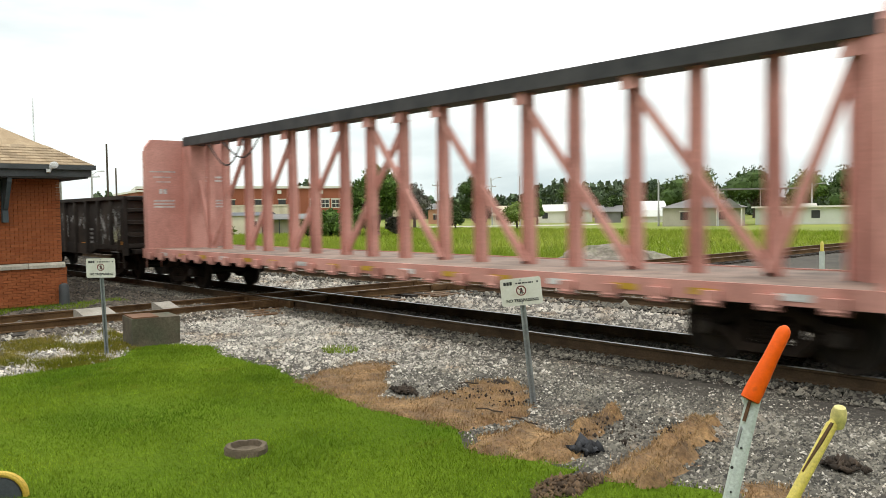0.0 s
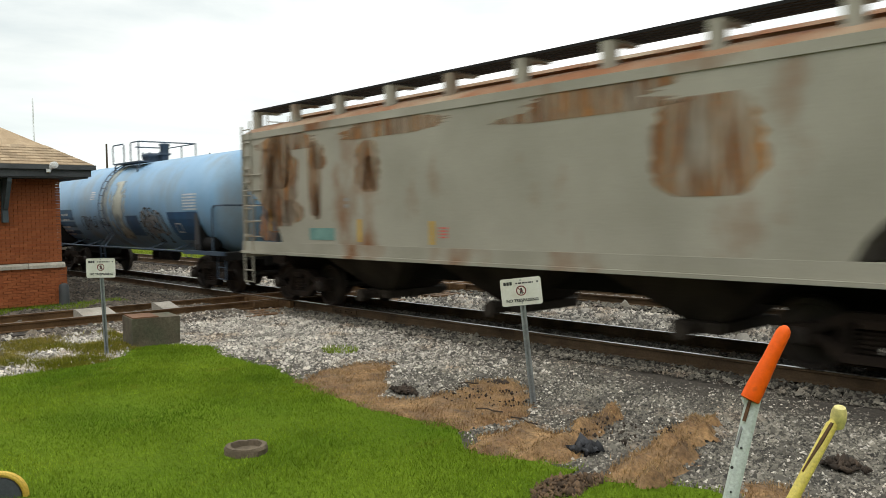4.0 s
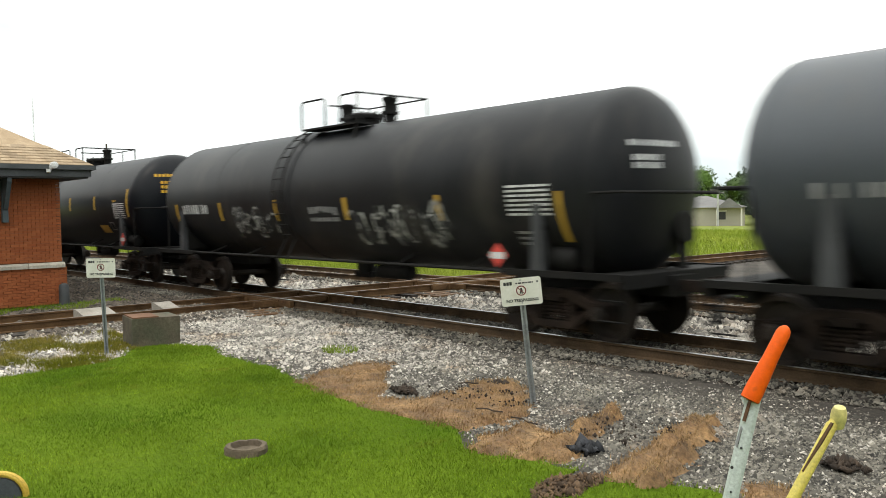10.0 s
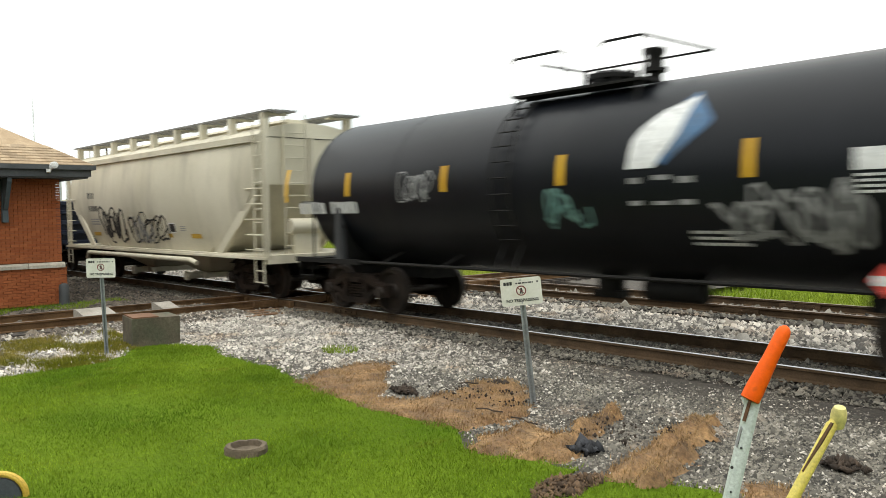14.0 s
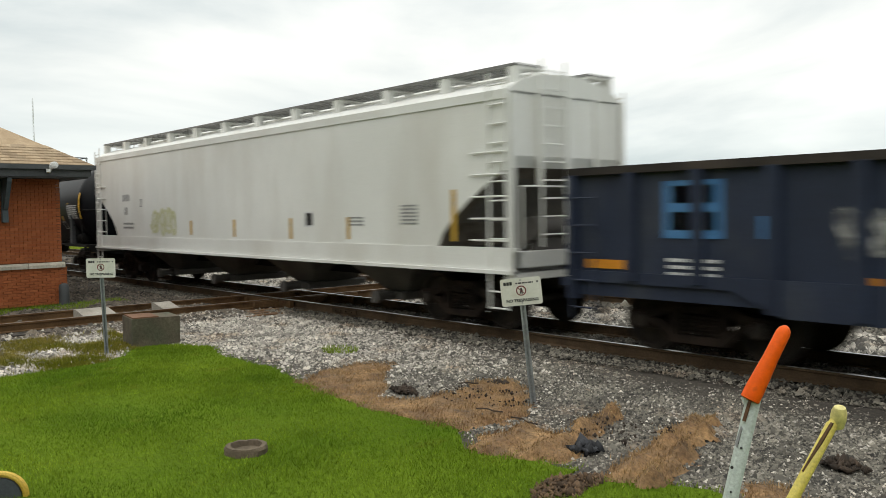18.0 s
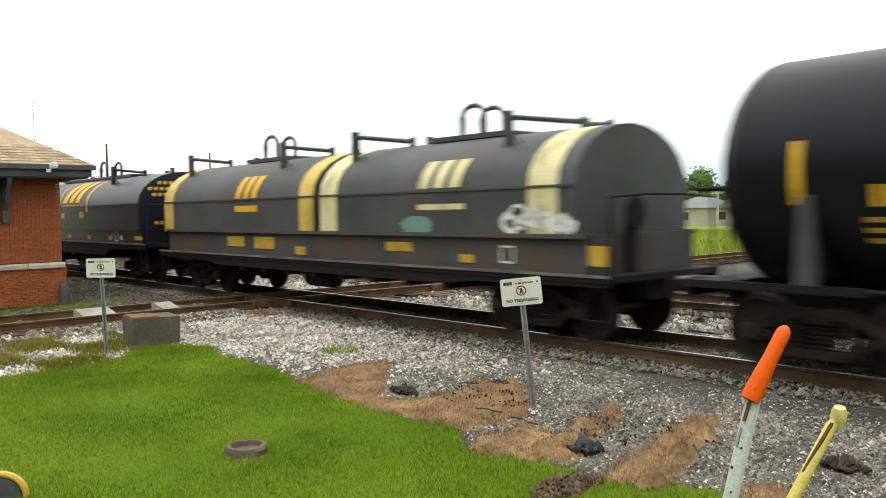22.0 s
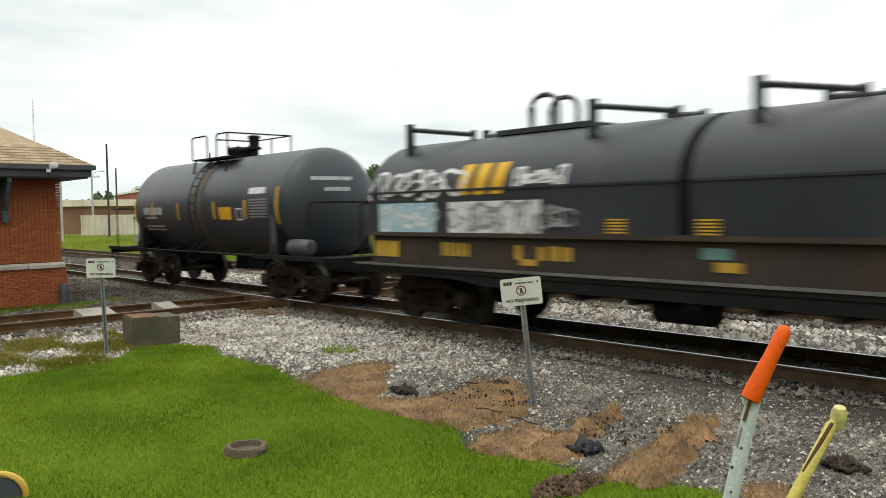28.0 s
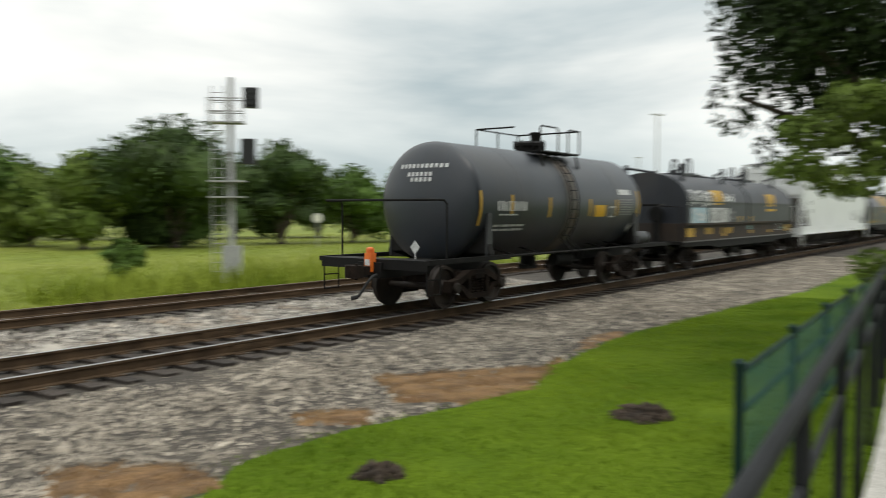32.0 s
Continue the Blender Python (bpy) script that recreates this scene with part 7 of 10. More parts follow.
# ---------------------------------------------------------------- gondolas
def gondola(label, L, m, top=2.70, bottom=0.80, ribs=14, top_m=None):
    car = new_car("gondola", label)
    hl = L / 2 - 0.55
    running_gear(car, L, hl - 1.9)
    W = 1.42
    bm = B()
    box(bm, -hl + 0.1, hl - 0.1, -W + 0.05, W - 0.05, 1.02, 1.10)
    part("floor", bm, m, car)
    for sy in (-1, 1):
        bm = B()
        y = sy * W
        box(bm, -hl, hl, min(y, y - sy * 0.03), max(y, y - sy * 0.03), bottom + 0.1, top - 0.05)
        side = part("side_sheet", bm, m, car)
        bm = B()
        box(bm, -hl - 0.05, hl + 0.05, min(y + sy * 0.10, y - sy * 0.10), max(y + sy * 0.10, y - sy * 0.10), top - 0.11, top)
        part("top_chord", bm, top_m or m, car, bevel=0.02)
        bm = B()
        a, b = sorted((y + sy * 0.05, y - sy * 0.10))
        box(bm, -hl, -hl + 2.6, a, b, 1.0, 1.16)
        box(bm, hl - 2.6, hl, a, b, 1.0, 1.16)
        prism(bm, [(-hl + 2.6, 1.16), (-hl + 2.6, 1.0), (-hl + 3.3, bottom), (hl - 3.3, bottom), (hl - 2.6, 1.0), (hl - 2.6, 1.16)], "y", a, b)
        part("side_sill", bm, m, car, bevel=0.012)
        for i in range(ribs):
            x = -hl + 0.06 + (2 * hl - 0.12) * i / (ribs - 1)
            bm = B()
            prism(bm, [(x - 0.10, y), (x - 0.065, y + sy * 0.11), (x + 0.065, y + sy * 0.11), (x + 0.10, y)], "z", bottom + (0.35 if 0 < i < ribs - 1 and abs(x) > hl - 3 else 0.04), top - 0.10)
            part("side_post", bm, m, side)
    for s in (-1, 1):
        bm = B()
        x = s * hl
        box(bm, min(x, x - s * 0.04), max(x, x - s * 0.04), -W, W, 1.0, top)
        end = part("end_sheet", bm, m, car)
        for z in (1.05, 1.42, 1.79, 2.16, top - 0.16):
            bm = B()
            prism(bm, [(x, z), (x + s * 0.12, z + 0.03), (x + s * 0.12, z + 0.13), (x, z + 0.16)], "y", -W, W)
            part("end_rib", bm, m, end)
        for sy in (-1, 1):
            bm = B()
            for i in range(5):
                z = 0.62 + 0.4 * i
                tube(bm, (s * (hl - 0.08), sy * (W + 0.12), z), (s * (hl - 0.50), sy * (W + 0.12), z), 0.015, 6)
                if i:
                    tube(bm, (s * (hl + 0.14), sy * (W - 0.05), z), (s * (hl + 0.14), sy * (W - 0.5), z), 0.015, 6)
            for dx in (0.08, 0.50):
                tube(bm, (s * (hl - dx), sy * (W + 0.12), 0.45), (s * (hl - dx), sy * (W + 0.12), 2.3), 0.018, 6)
            part("grab_iron_ladder", bm, m, car)
        bm = B()
        box(bm, min(x, x + s * 0.3), max(x, x + s * 0.3), -1.3, 1.3, 0.90, 1.02)
        part("end_sill", bm, m, car)
    bm = B()
    for sy in (-1, 1):
        box(bm, -hl + 3.3, hl - 3.3, sy * 1.0 - 0.05, sy * 1.0 + 0.05, 0.78, 1.02)
    for i in range(7):
        x = -hl + 2.6 + (2 * hl - 5.2) * i / 6
        box(bm, x - 0.06, x + 0.06, -1.35, 1.35, 0.80, 1.02)
    part("cross_bearers", bm, BLACK_M, car)
    return car, Skin(y=-W - 0.012)


# ---------------------------------------------------------------- coil cars
def coil_hood(car, x0, x1, m, stripes=(), base=1.62, top=3.42, W=1.50, lug_m=None, long_plate=False):
    """A rounded cover over steel coils, with lifting hoops and stacking posts."""
    def section(grow=0.0):
        pts = [(-(W + grow), base), (-(W + grow), 2.42)]
        for i in range(13):
            a = math.pi - math.pi * i / 12
            pts.append(((W + grow) * math.cos(a), 2.42 + (top - 2.42 + grow) * math.sin(a)))
        return pts + [(W + grow, base)]
    hood = part("hood", prism(B(), section(), "x", x0, x1), m, car, smooth=True)
    bm = B()
    box(bm, x0 + 0.01, x1 - 0.01, -W - 0.02, -W + 0.02, 2.40, 2.44)
    part("hood_seam", bm, m, hood)
    for a, b, sm in stripes:
        part("end_band", prism(B(), section(0.006), "x", a, b), sm, hood, "yellow band round the hood", smooth=True)
    lug = lug_m or m
    bm = B()
    c = (x0 + x1) / 2
    a, b = (c - (x1 - x0) * 0.40 + 1.0, c + (x1 - x0) * 0.24) if long_plate else (c - 1.05, c + 1.05)
    box(bm, a, b, -0.42, 0.42, top - 0.02, top + 0.07)
    part("top_plate", bm, lug, hood)
    for y in (-0.26, 0.26):
        bm = B()
        pts = [(c - 0.30, y, top + 0.05), (c - 0.30, y, top + 0.42)] + [(c - 0.30 * math.cos(k), y, top + 0.42 + 0.20 * math.sin(k)) for k in [math.pi * i / 8 for i in range(9)]] + [(c + 0.30, y, top + 0.05)]
        pipe(bm, pts, 0.045, 8)
        part("lifting_hoop", bm, lug, hood)
    for s in (-1, 1):
        xp = c + (x1 - x0) * (0.24 if s > 0 else -0.40)
        for y in (-1, 1):
            bm = B()
            yb = y * 0.86
            zb = 2.42 + (top - 2.42) * math.sqrt(max(0, 1 - (0.98 / W) ** 2))
            prism(bm, [(xp - 0.06, zb - 0.35), (xp + 0.06, zb - 0.35), (xp + 0.06, top + 0.30), (xp - 0.06, top + 0.30)], "y", yb - 0.06 + y * 0.16, yb + 0.06 + y * 0.16)
            tube(bm, (xp, yb + y * 0.16, top + 0.20), (xp + 1.05, y * 0.36, top + 0.06), 0.045, 6)
            tube(bm, (xp + 1.05, y * 0.36, top - 0.10), (xp + 1.05, y * 0.36, top + 0.14), 0.06, 8)
            tube(bm, (xp + 0.25, yb + y * 0.1, zb), (xp, yb + y * 0.16, top - 0.02), 0.02, 6)
            part("stacking_post", bm, lug, hood)
    return hood, Skin(fn=lambda w: -W if w < 2.42 else -W * math.sqrt(max(0, 1 - ((w - 2.42) / (top - 2.42)) ** 2)))


EDGE_M = mat("worn_pale_edge_steel", (0.10, 0.10, 0.10), (0.22, 0.21, 0.20), rough=0.6, scale=1.5, bump=0.1, dirt=(0.05, 0.04, 0.035), dirt_scale=1.2, dirt_at=0.55)


def coil_car(label, L, frame_m, trough_m, deck=1.08):
    car = new_car("coil_car", label)
    hl = L / 2 - 0.55
    running_gear(car, L, hl - 1.75, sill_w=0.36, sill_z=(0.66, 1.02))
    bm = B()
    box(bm, -hl, hl, -1.52, 1.52, deck - 0.10, deck)
    part("deck", bm, frame_m, car, bevel=0.01)
    for sy in (-1, 1):
        part("deck_edge", box(B(), -hl, hl, sy * 1.53 - 0.012, sy * 1.53 + 0.012, deck - 0.025, deck + 0.018), EDGE_M, car, "pale worn deck edge")
        bm = B()
        y = sy * 1.42
        box(bm, -hl + 0.45, hl - 0.45, min(y, y - sy * 0.06), max(y, y - sy * 0.06), deck, 1.68)
        box(bm, -hl + 0.45, hl - 0.45, min(y + sy * 0.10, y - sy * 0.1), max(y + sy * 0.10, y - sy * 0.1), 1.62, 1.69)
        part("trough_side", bm, trough_m, car, bevel=0.008)
        bm = B()
        y = sy * 1.50
        prism(bm, [(-hl, deck - 0.02), (-hl, deck - 0.16), (-hl + 2.9, deck - 0.20), (-hl + 3.6, 0.80), (hl - 3.6, 0.80), (hl - 2.9, deck - 0.20), (hl, deck - 0.16), (hl, deck - 0.02)], "y", min(y, y - sy * 0.05), max(y, y - sy * 0.05))
        part("side_sill", bm, frame_m, car, bevel=0.01)
    for s in (-1, 1):
        bm = B()
        x = s * (hl - 0.45)
        box(bm, min(x, x - s * 0.06), max(x, x - s * 0.06), -1.40, 1.40, deck, 1.68)
        part("trough_end", bm, trough_m, car)
        bm = B()
        xr = s * (hl - 0.05)
        pipe(bm, [(xr, -1.40, deck), (xr, -1.40, deck + 1.15), (xr, -0.5, deck + 1.2), (xr, 0.5, deck + 1.2), (xr, 1.40, deck + 1.15), (xr, 1.40, deck)], 0.022)
        part("end_rail", bm, frame_m, car)
        for sy in (-1, 1):
            x1, x2 = s * (hl - 0.06), s * (hl - 0.5)
            part("corner_step", pipe(B(), [(x1, sy * 1.46, deck), (x1, sy * 1.46, 0.42), (x2, sy * 1.46, 0.42), (x2, sy * 1.46, deck)], 0.016), frame_m, car)
        bm = B()
        lathe(bm, [(0.0, 0.24), (0.02, 0.27), (0.04, 0.24)], 20, "x", (s * (hl - 0.30), -0.45, 2.0))
        box(bm, s * (hl - 0.36) - 0.05, s * (hl - 0.36) + 0.05, -0.55, -0.35, deck, 2.1)
        part("brake_wheel", bm, frame_m, car)
    for i in range(9):
        x = -hl + 3.6 + (2 * hl - 7.2) * i / 8
        part("cross_bearer", box(B(), x - 0.08, x + 0.08, -1.45, 1.45, 0.70, 0.98), BLACK_M, car)
    part("air_reservoir", tube(B(), (-0.9, -0.9, 0.62), (0.1, -0.9, 0.62), 0.20, 14), BLACK_M, car, smooth=True)
    return car, hl


# ---------------------------------------------------------------- centre-beam lumber car
def centrebeam(label, L, m, chord_m):
    car = new_car("centrebeam_flatcar", label)
    hl = L / 2 - 0.75
    running_gear(car, L, hl - 1.6)
    bm = B()
    box(bm, -hl, hl, -1.38, 1.38, 1.00, 1.08)
    deck = part("deck", bm, mat("worn_grey_pink_deck", (0.23, 0.155, 0.125), (0.38, 0.275, 0.225), rough=0.85, scale=1.6, fine=20, bump=0.2, dirt=(0.11, 0.085, 0.07), dirt_scale=1.2, dirt_at=0.58), car, "worn dirty deck", bevel=0.01)
    for sy in (-1, 1):
        bm = B()
        y = sy * 1.38
        a, b = sorted((y, y + sy * 0.06))
        box(bm, -hl, hl, a, b, 0.86, 1.10)
        part("side_sill", bm, m, car, bevel=0.01)
        for i in range(26):
            x = -hl + 0.6 + (2 * hl - 1.2) * i / 25
            bm = B()
            box(bm, x - 0.13, x + 0.13, min(b if sy > 0 else a, (b + 0.09) if sy > 0 else a - 0.09), max(b if sy > 0 else a, (b + 0.09) if sy > 0 else a - 0.09), 0.80, 0.99)
            tube(bm, (x - 0.13, y + sy * 0.10, 0.84), (x + 0.13, y + sy * 0.10, 0.84), 0.06, 8)
            part("tie_down_winch", bm, m, car)
    zt = 4.42
    bm = B()
    box(bm, -hl + 0.3, hl - 0.3, -0.26, 0.26, zt - 0.26, zt)
    part("top_beam", bm, chord_m, car, bevel=0.012)
    gap = 1.155
    xs = {k: (k - 0.5 if k > 0 else k + 0.5) * gap - 0.30 for k in range(-9, 10) if k}
    for k, x in xs.items():
        far = k % 2 == 0
        bm = B()
        yb, yt = (0.05, 0.04) if far else (-0.05, -0.04)
        for dx in (-0.095, 0.075):
            prism(bm, [(yb - 0.11, 1.08), (yb + 0.11, 1.08), (yt + 0.08, zt - 0.24), (yt - 0.08, zt - 0.24)], "x", x + dx, x + dx + 0.02)
        prism(bm, [(yb - 0.012, 1.08), (yb + 0.012, 1.08), (yt + 0.012, zt - 0.24), (yt - 0.012, zt - 0.24)], "x", x - 0.075, x + 0.075)
        part("post", bm, m, car)
    for s in (-1, 1):
        # crossing braces from the middle outwards, each two bays long, the last one leaning back up to the end web
        for a, b in ((-1, 2), (2, 4), (4, 6), (6, 8), (9, 8)):
            x0, x1 = xs[a * s], xs[b * s]
            bm = B()
            za, zb = zt - 0.42, 1.14
            yy = -0.05 * s
            prism(bm, [(x0 - 0.085, za), (x0 + 0.085, za), (x1 + 0.085, zb), (x1 - 0.085, zb)], "y", yy - 0.04, yy + 0.04)
            part("diagonal", bm, m, car)
            bm = B()
            prism(bm, [(x0 - 0.12, zt - 0.25), (x0 + 0.12, zt - 0.25), (x0 + (0.20 if x1 > x0 else 0.11), zt - 0.48), (x0 - (0.20 if x1 < x0 else 0.11), zt - 0.48)], "y", -0.19, -0.165)
            part("gusset", bm, m, car)
    for s in (-1, 1):
        x = s * (hl - 0.02)
        bm = B()
        a, b = sorted((x, x - s * 0.16))
        prism(bm, [(-1.36, 1.08), (1.36, 1.08), (1.36, 4.10), (1.18, 4.33), (-1.18, 4.33), (-1.36, 4.10)], "x", a, b)
        head = part("bulkhead", bm, m, car, bevel=0.012)
        for y in (-1.28, -0.45, 0.45, 1.28):
            bm = B()
            box(bm, min(x, x + s * 0.14), max(x, x + s * 0.14), y - 0.07, y + 0.07, 1.0, 4.0)
            part("bulkhead_rib", bm, m, head)
        bm = B()
        # web plate behind the bulkhead
        a, b = sorted((x - s * 0.16, x - s * 0.75))
        box(bm, a, b, -0.24, 0.24, 1.08, 4.17)
        part("end_web", bm, m, car)
        bm = B()
        for i in range(8):
            z = 1.2 + 0.36 * i
            tube(bm, (x + s * 0.16, -1.30, z), (x + s * 0.16, -0.85, z), 0.015, 6)
        for y in (-1.30, -0.85):
            tube(bm, (x + s * 0.16, y, 0.5), (x + s * 0.16, y, 4.0), 0.018, 6)
        part("end_ladder", bm, m, car)
        bm = B()
        box(bm, min(x, x + s * 0.28), max(x, x + s * 0.28), -1.36, 1.36, 0.80, 1.08)
        part("end_sill", bm, m, car)
        # wire ropes hanging from the beam
        for u, d in ((2.2, 0.8), (3.1, 0.6)) if s < 0 else ():
            bm = B()
            pts = [(x - s * (u + 0.25 * j), -0.34, zt - 0.35 - d * math.sin(math.pi * j / 8) * (0.6 + 0.4 * j / 8)) for j in range(9)]
            pipe(bm, pts, 0.022, 6)
            part("tie_down_cable", bm, HOSE_M, car, "dark sagging tie-down cable")
    return car, deck, hl
# ---------------------------------------------------------------- the train, front to rear
YSMEAR = mat("yellow_green_spray_smear", (0.52, 0.52, 0.30), (0.60, 0.60, 0.40), rough=0.6, scale=3, bump=0.0)
CHALK = ragged(mat("chalky_grey_spray_paint", (0.32, 0.32, 0.31), (0.54, 0.54, 0.52), rough=0.8, scale=6, bump=0.0, grain=0.3, dirt=(0.05, 0.045, 0.04), dirt_scale=5, dirt_at=0.58), 4.0, 0.47, 0.12)
CARS = []
MARK_RNG = random.Random(5)


def mark(host, skin, name, m, kind, x0, x1, z0, z1, n=6, width=0.05, label=""):
    """Paint or film on the near side of a car: a plain patch, bars for writing, lines for small print, a sprayed tag."""
    bm = B()
    if kind == "rect":
        skin.rect(bm, x0, x1, z0, z1)
    elif kind == "bars":
        skin.bars(bm, x0, z0, x1 - x0, z1 - z0, n, MARK_RNG)
    elif kind == "lines":
        skin.lines(bm, x0, z0, x1 - x0, z1 - z0, n, MARK_RNG)
    elif kind == "tag":
        skin.tag(bm, x0, z0, x1 - x0, z1 - z0, n, MARK_RNG, width, 0.011)
    elif kind == "blob":
        skin.blob(bm, x0, z0, x1 - x0, z1 - z0, MARK_RNG, 0.008)
    elif kind == "letters":
        skin.letters(bm, x0, z0, x1 - x0, z1 - z0, 0.009)
    elif kind == "frame":
        d = 0.035
        for a in ((x0, x1, z0, z0 + d), (x0, x1, z1 - d, z1), (x0, x0 + d, z0 + d, z1 - d), (x1 - d, x1, z0 + d, z1 - d)):
            skin.rect(bm, *a, 0.009, 2)
    elif kind == "leaf":
        w, h = x1 - x0, z1 - z0
        skin.poly(bm, [(x0, z0), (x0 + 0.05 * w, z0 + 0.5 * h), (x0 + 0.45 * w, z0 + 0.82 * h), (x0 + 0.95 * w, z1), (x0 + 0.80 * w, z0 + 0.45 * h), (x0 + 0.45 * w, z0)], 0.012)
    elif kind == "diamond":
        w, h = x1 - x0, z1 - z0
        skin.poly(bm, [(x0, z0 + 0.45 * h), (x0 + 0.62 * w, z1), (x1, z0 + 0.55 * h), (x0 + 0.35 * w, z0)], 0.009)
    return tagged(part(name, bm, m, host, label), kind="stuff" if kind in ("bars", "lines", "tag") else "")


def placard(car, x, z, r=0.20):
    """A red and white hazard diamond in its holder beside the saddle post."""
    y = -1.50
    holder = part("placard_holder", box(B(), x - 0.03, x + 0.03, y + 0.02, y + 0.06, 1.04, z + 0.1), SADDLE_M, car)
    board = part("hazard_placard", prism(B(), [(x - r, z), (x, z - r), (x + r, z), (x, z + r)], "y", y, y + 0.015), RED_D, holder, "red and white diamond placard")
    part("placard_band", box(B(), x - 0.15, x + 0.15, y - 0.006, y - 0.002, z - 0.055, z + 0.055), WHITE_D, car)
    return board


def head_writing(tank, TL, R, zc, head, m, rows, s=1):
    """Short lines of writing on the front (s = 1) or rear head, as plain bars: (height over the centre, from, to) across the head."""
    for dz, y0, y1 in rows:
        bm = B()
        n = max(2, int((y1 - y0) / 0.11))
        for i in range(n):
            a, b = y0 + (y1 - y0) * i / n, y0 + (y1 - y0) * (i + 0.62) / n
            q = [(s * (TL / 2 - head + head * math.sqrt(max(0.0, 1 - (y * y + z * z) / R ** 2)) + 0.012), y, zc + z) for y, z in ((a, dz), (b, dz), (b, dz + 0.09), (a, dz + 0.09))]
            bm.faces.new([bm.verts.new(p) for p in q])
        tagged(part("stencil", bm, m, tank), kind="stuff")


def hitch(car, front, L):
    CARS.append((car, front - L / 2))
    car.matrix_basis = pose(front - L / 2, TRACK_Y, 0)


PINK = mat("faded_pink_red_paint", (0.50, 0.230, 0.190), (0.64, 0.330, 0.280), rough=0.75, scale=0.8, fine=25, bump=0.12, grain=0.18,
           dirt=(0.20, 0.075, 0.055), dirt_scale=1.6, dirt_at=0.66, dirt_soft=0.14, dirt_stretch=(1, 1, 0.5))
CHORD = mat("dark_worn_beam_paint", (0.020, 0.022, 0.025), (0.055, 0.055, 0.055), rough=0.7, scale=2.5, bump=0.15)
car, deck, hl = centrebeam("faded pink-red empty centrebeam lumber flatcar with dark top beam", 22.4, PINK, CHORD)
hitch(car, -2.7, 22.4)
for i in range(16):
    x = -hl + 1.3 + i * (2 * hl - 2.6) / 15
    skin = Skin(y=-1.446)
    mark(car, skin, "reflector_stripe", STRIPE_M if i % 3 else WHITE_D, "rect", x, x + 0.42, 0.92, 1.01)
# writing on the inner face of the rear bulkhead, as plain bars
def plate_bars(rows, n, y0, y1, z0, z1):
    bm = B()
    for r in range(rows):
        za = z0 + (z1 - z0) * r / rows
        zb = za + (z1 - z0) / rows * 0.55
        for i in range(n):
            ya = y0 + (y1 - y0) * i / n
            box(bm, -hl + 0.182, -hl + 0.188, ya, ya + (y1 - y0) / n * 0.72, za, zb)
    return part("stencil", bm, WHITE_D, car)


plate_bars(1, 12, -1.25, -0.45, 3.36, 3.44)
plate_bars(1, 8, -1.15, -0.60, 3.20, 3.27)
plate_bars(1, 6, -1.05, -0.62, 3.06, 3.12)
plate_bars(1, 2, -0.98, -0.72, 2.72, 2.98)
plate_bars(3, 9, -1.15, -0.50, 2.30, 2.58)
plate_bars(3, 9, 0.45, 1.15, 2.30, 2.58)
plate_bars(2, 8, 0.50, 1.15, 3.10, 3.32)


GON_BLK = mat("grimy_black_gondola_paint", (0.020, 0.017, 0.015), (0.045, 0.037, 0.032), rough=0.8, scale=1.2, bump=0.2, dirt=(0.085, 0.065, 0.05), dirt_scale=1.1, dirt_at=0.64, dirt_stretch=(1, 1, 0.4), spec=0.2)
ORANGE_F = mat("orange_reflector_film", (0.55, 0.20, 0.008), (0.66, 0.28, 0.02), rough=0.6, scale=6, bump=0.0, grain=0.15)
FIGURE_B = mat("dull_blue_figure_paint", (0.06, 0.08, 0.20), (0.10, 0.13, 0.28), rough=0.6, scale=4, bump=0.0)
car, skin = gondola("grimy black open gondola with chalky sprayed tags", 16.15, GON_BLK)
hitch(car, -25.1, 16.15)

mark(car, skin, "reflector_stripe", ORANGE_F, "rect", -7.19, -6.93, 1.16, 1.47)
mark(car, skin, "reflector_stripe", ORANGE_F, "rect", -4.08, -3.69, 1.09, 1.23)
mark(car, skin, "reflector_stripe", ORANGE_F, "rect", -0.46, -0.10, 1.06, 1.2)
mark(car, skin, "reflector_stripe", ORANGE_F, "rect", 3.34, 3.67, 1.04, 1.19)
mark(car, skin, "reflector_stripe", ORANGE_F, "rect", 7.00, 7.34, 1.05, 1.27)
mark(car, skin, "chalk_panel", WHITE_D, "rect", -0.54, -0.10, 1.77, 2.39)
mark(car, skin, "sprayed_tag", CHALK, "tag", -5.83, -5.23, 0.91, 2.07, 2, 0.05)
mark(car, skin, "sprayed_tag", CHALK, "tag", 1.34, 1.92, 1.2, 2.24, 5, 0.06)
mark(car, skin, "sprayed_tag", CHALK, "tag", 2.24, 2.79, 1.85, 2.14, 4, 0.05)
mark(car, skin, "sprayed_tag", CHALK, "tag", 3.14, 3.76, 1.66, 2.18, 5, 0.05)
mark(car, skin, "sprayed_tag", CHALK, "tag", 4.84, 5.62, 1.16, 2.31, 7, 0.06)
mark(car, skin, "sprayed_tag", CHALK, "tag", 5.96, 6.95, 1.23, 2.36, 8, 0.06)
mark(car, skin, "stencil", GREY_D, "lines", 4.18, 4.50, 1.15, 1.72, 4)
mark(car, skin, "stencil", GREY_D, "lines", 6.12, 6.86, 0.89, 1.05, 2)
mark(car, skin, "panel_figure", FIGURE_B, "diamond", -0.43, -0.20, 2.16, 2.34)
mark(car, skin, "panel_figure", FIGURE_B, "diamond", -0.43, -0.20, 1.84, 2.02)
mark(car, skin, "blue_panel", FIGURE_B, "rect", -0.52, -0.10, 1.50, 1.72)
mark(car, skin, "sprayed_tag", YSMEAR, "tag", 6.35, 6.95, 1.25, 1.75, 4, 0.05)
mark(car, skin, "stencil", CHALK, "lines", -5.80, -5.30, 1.85, 2.10, 2)
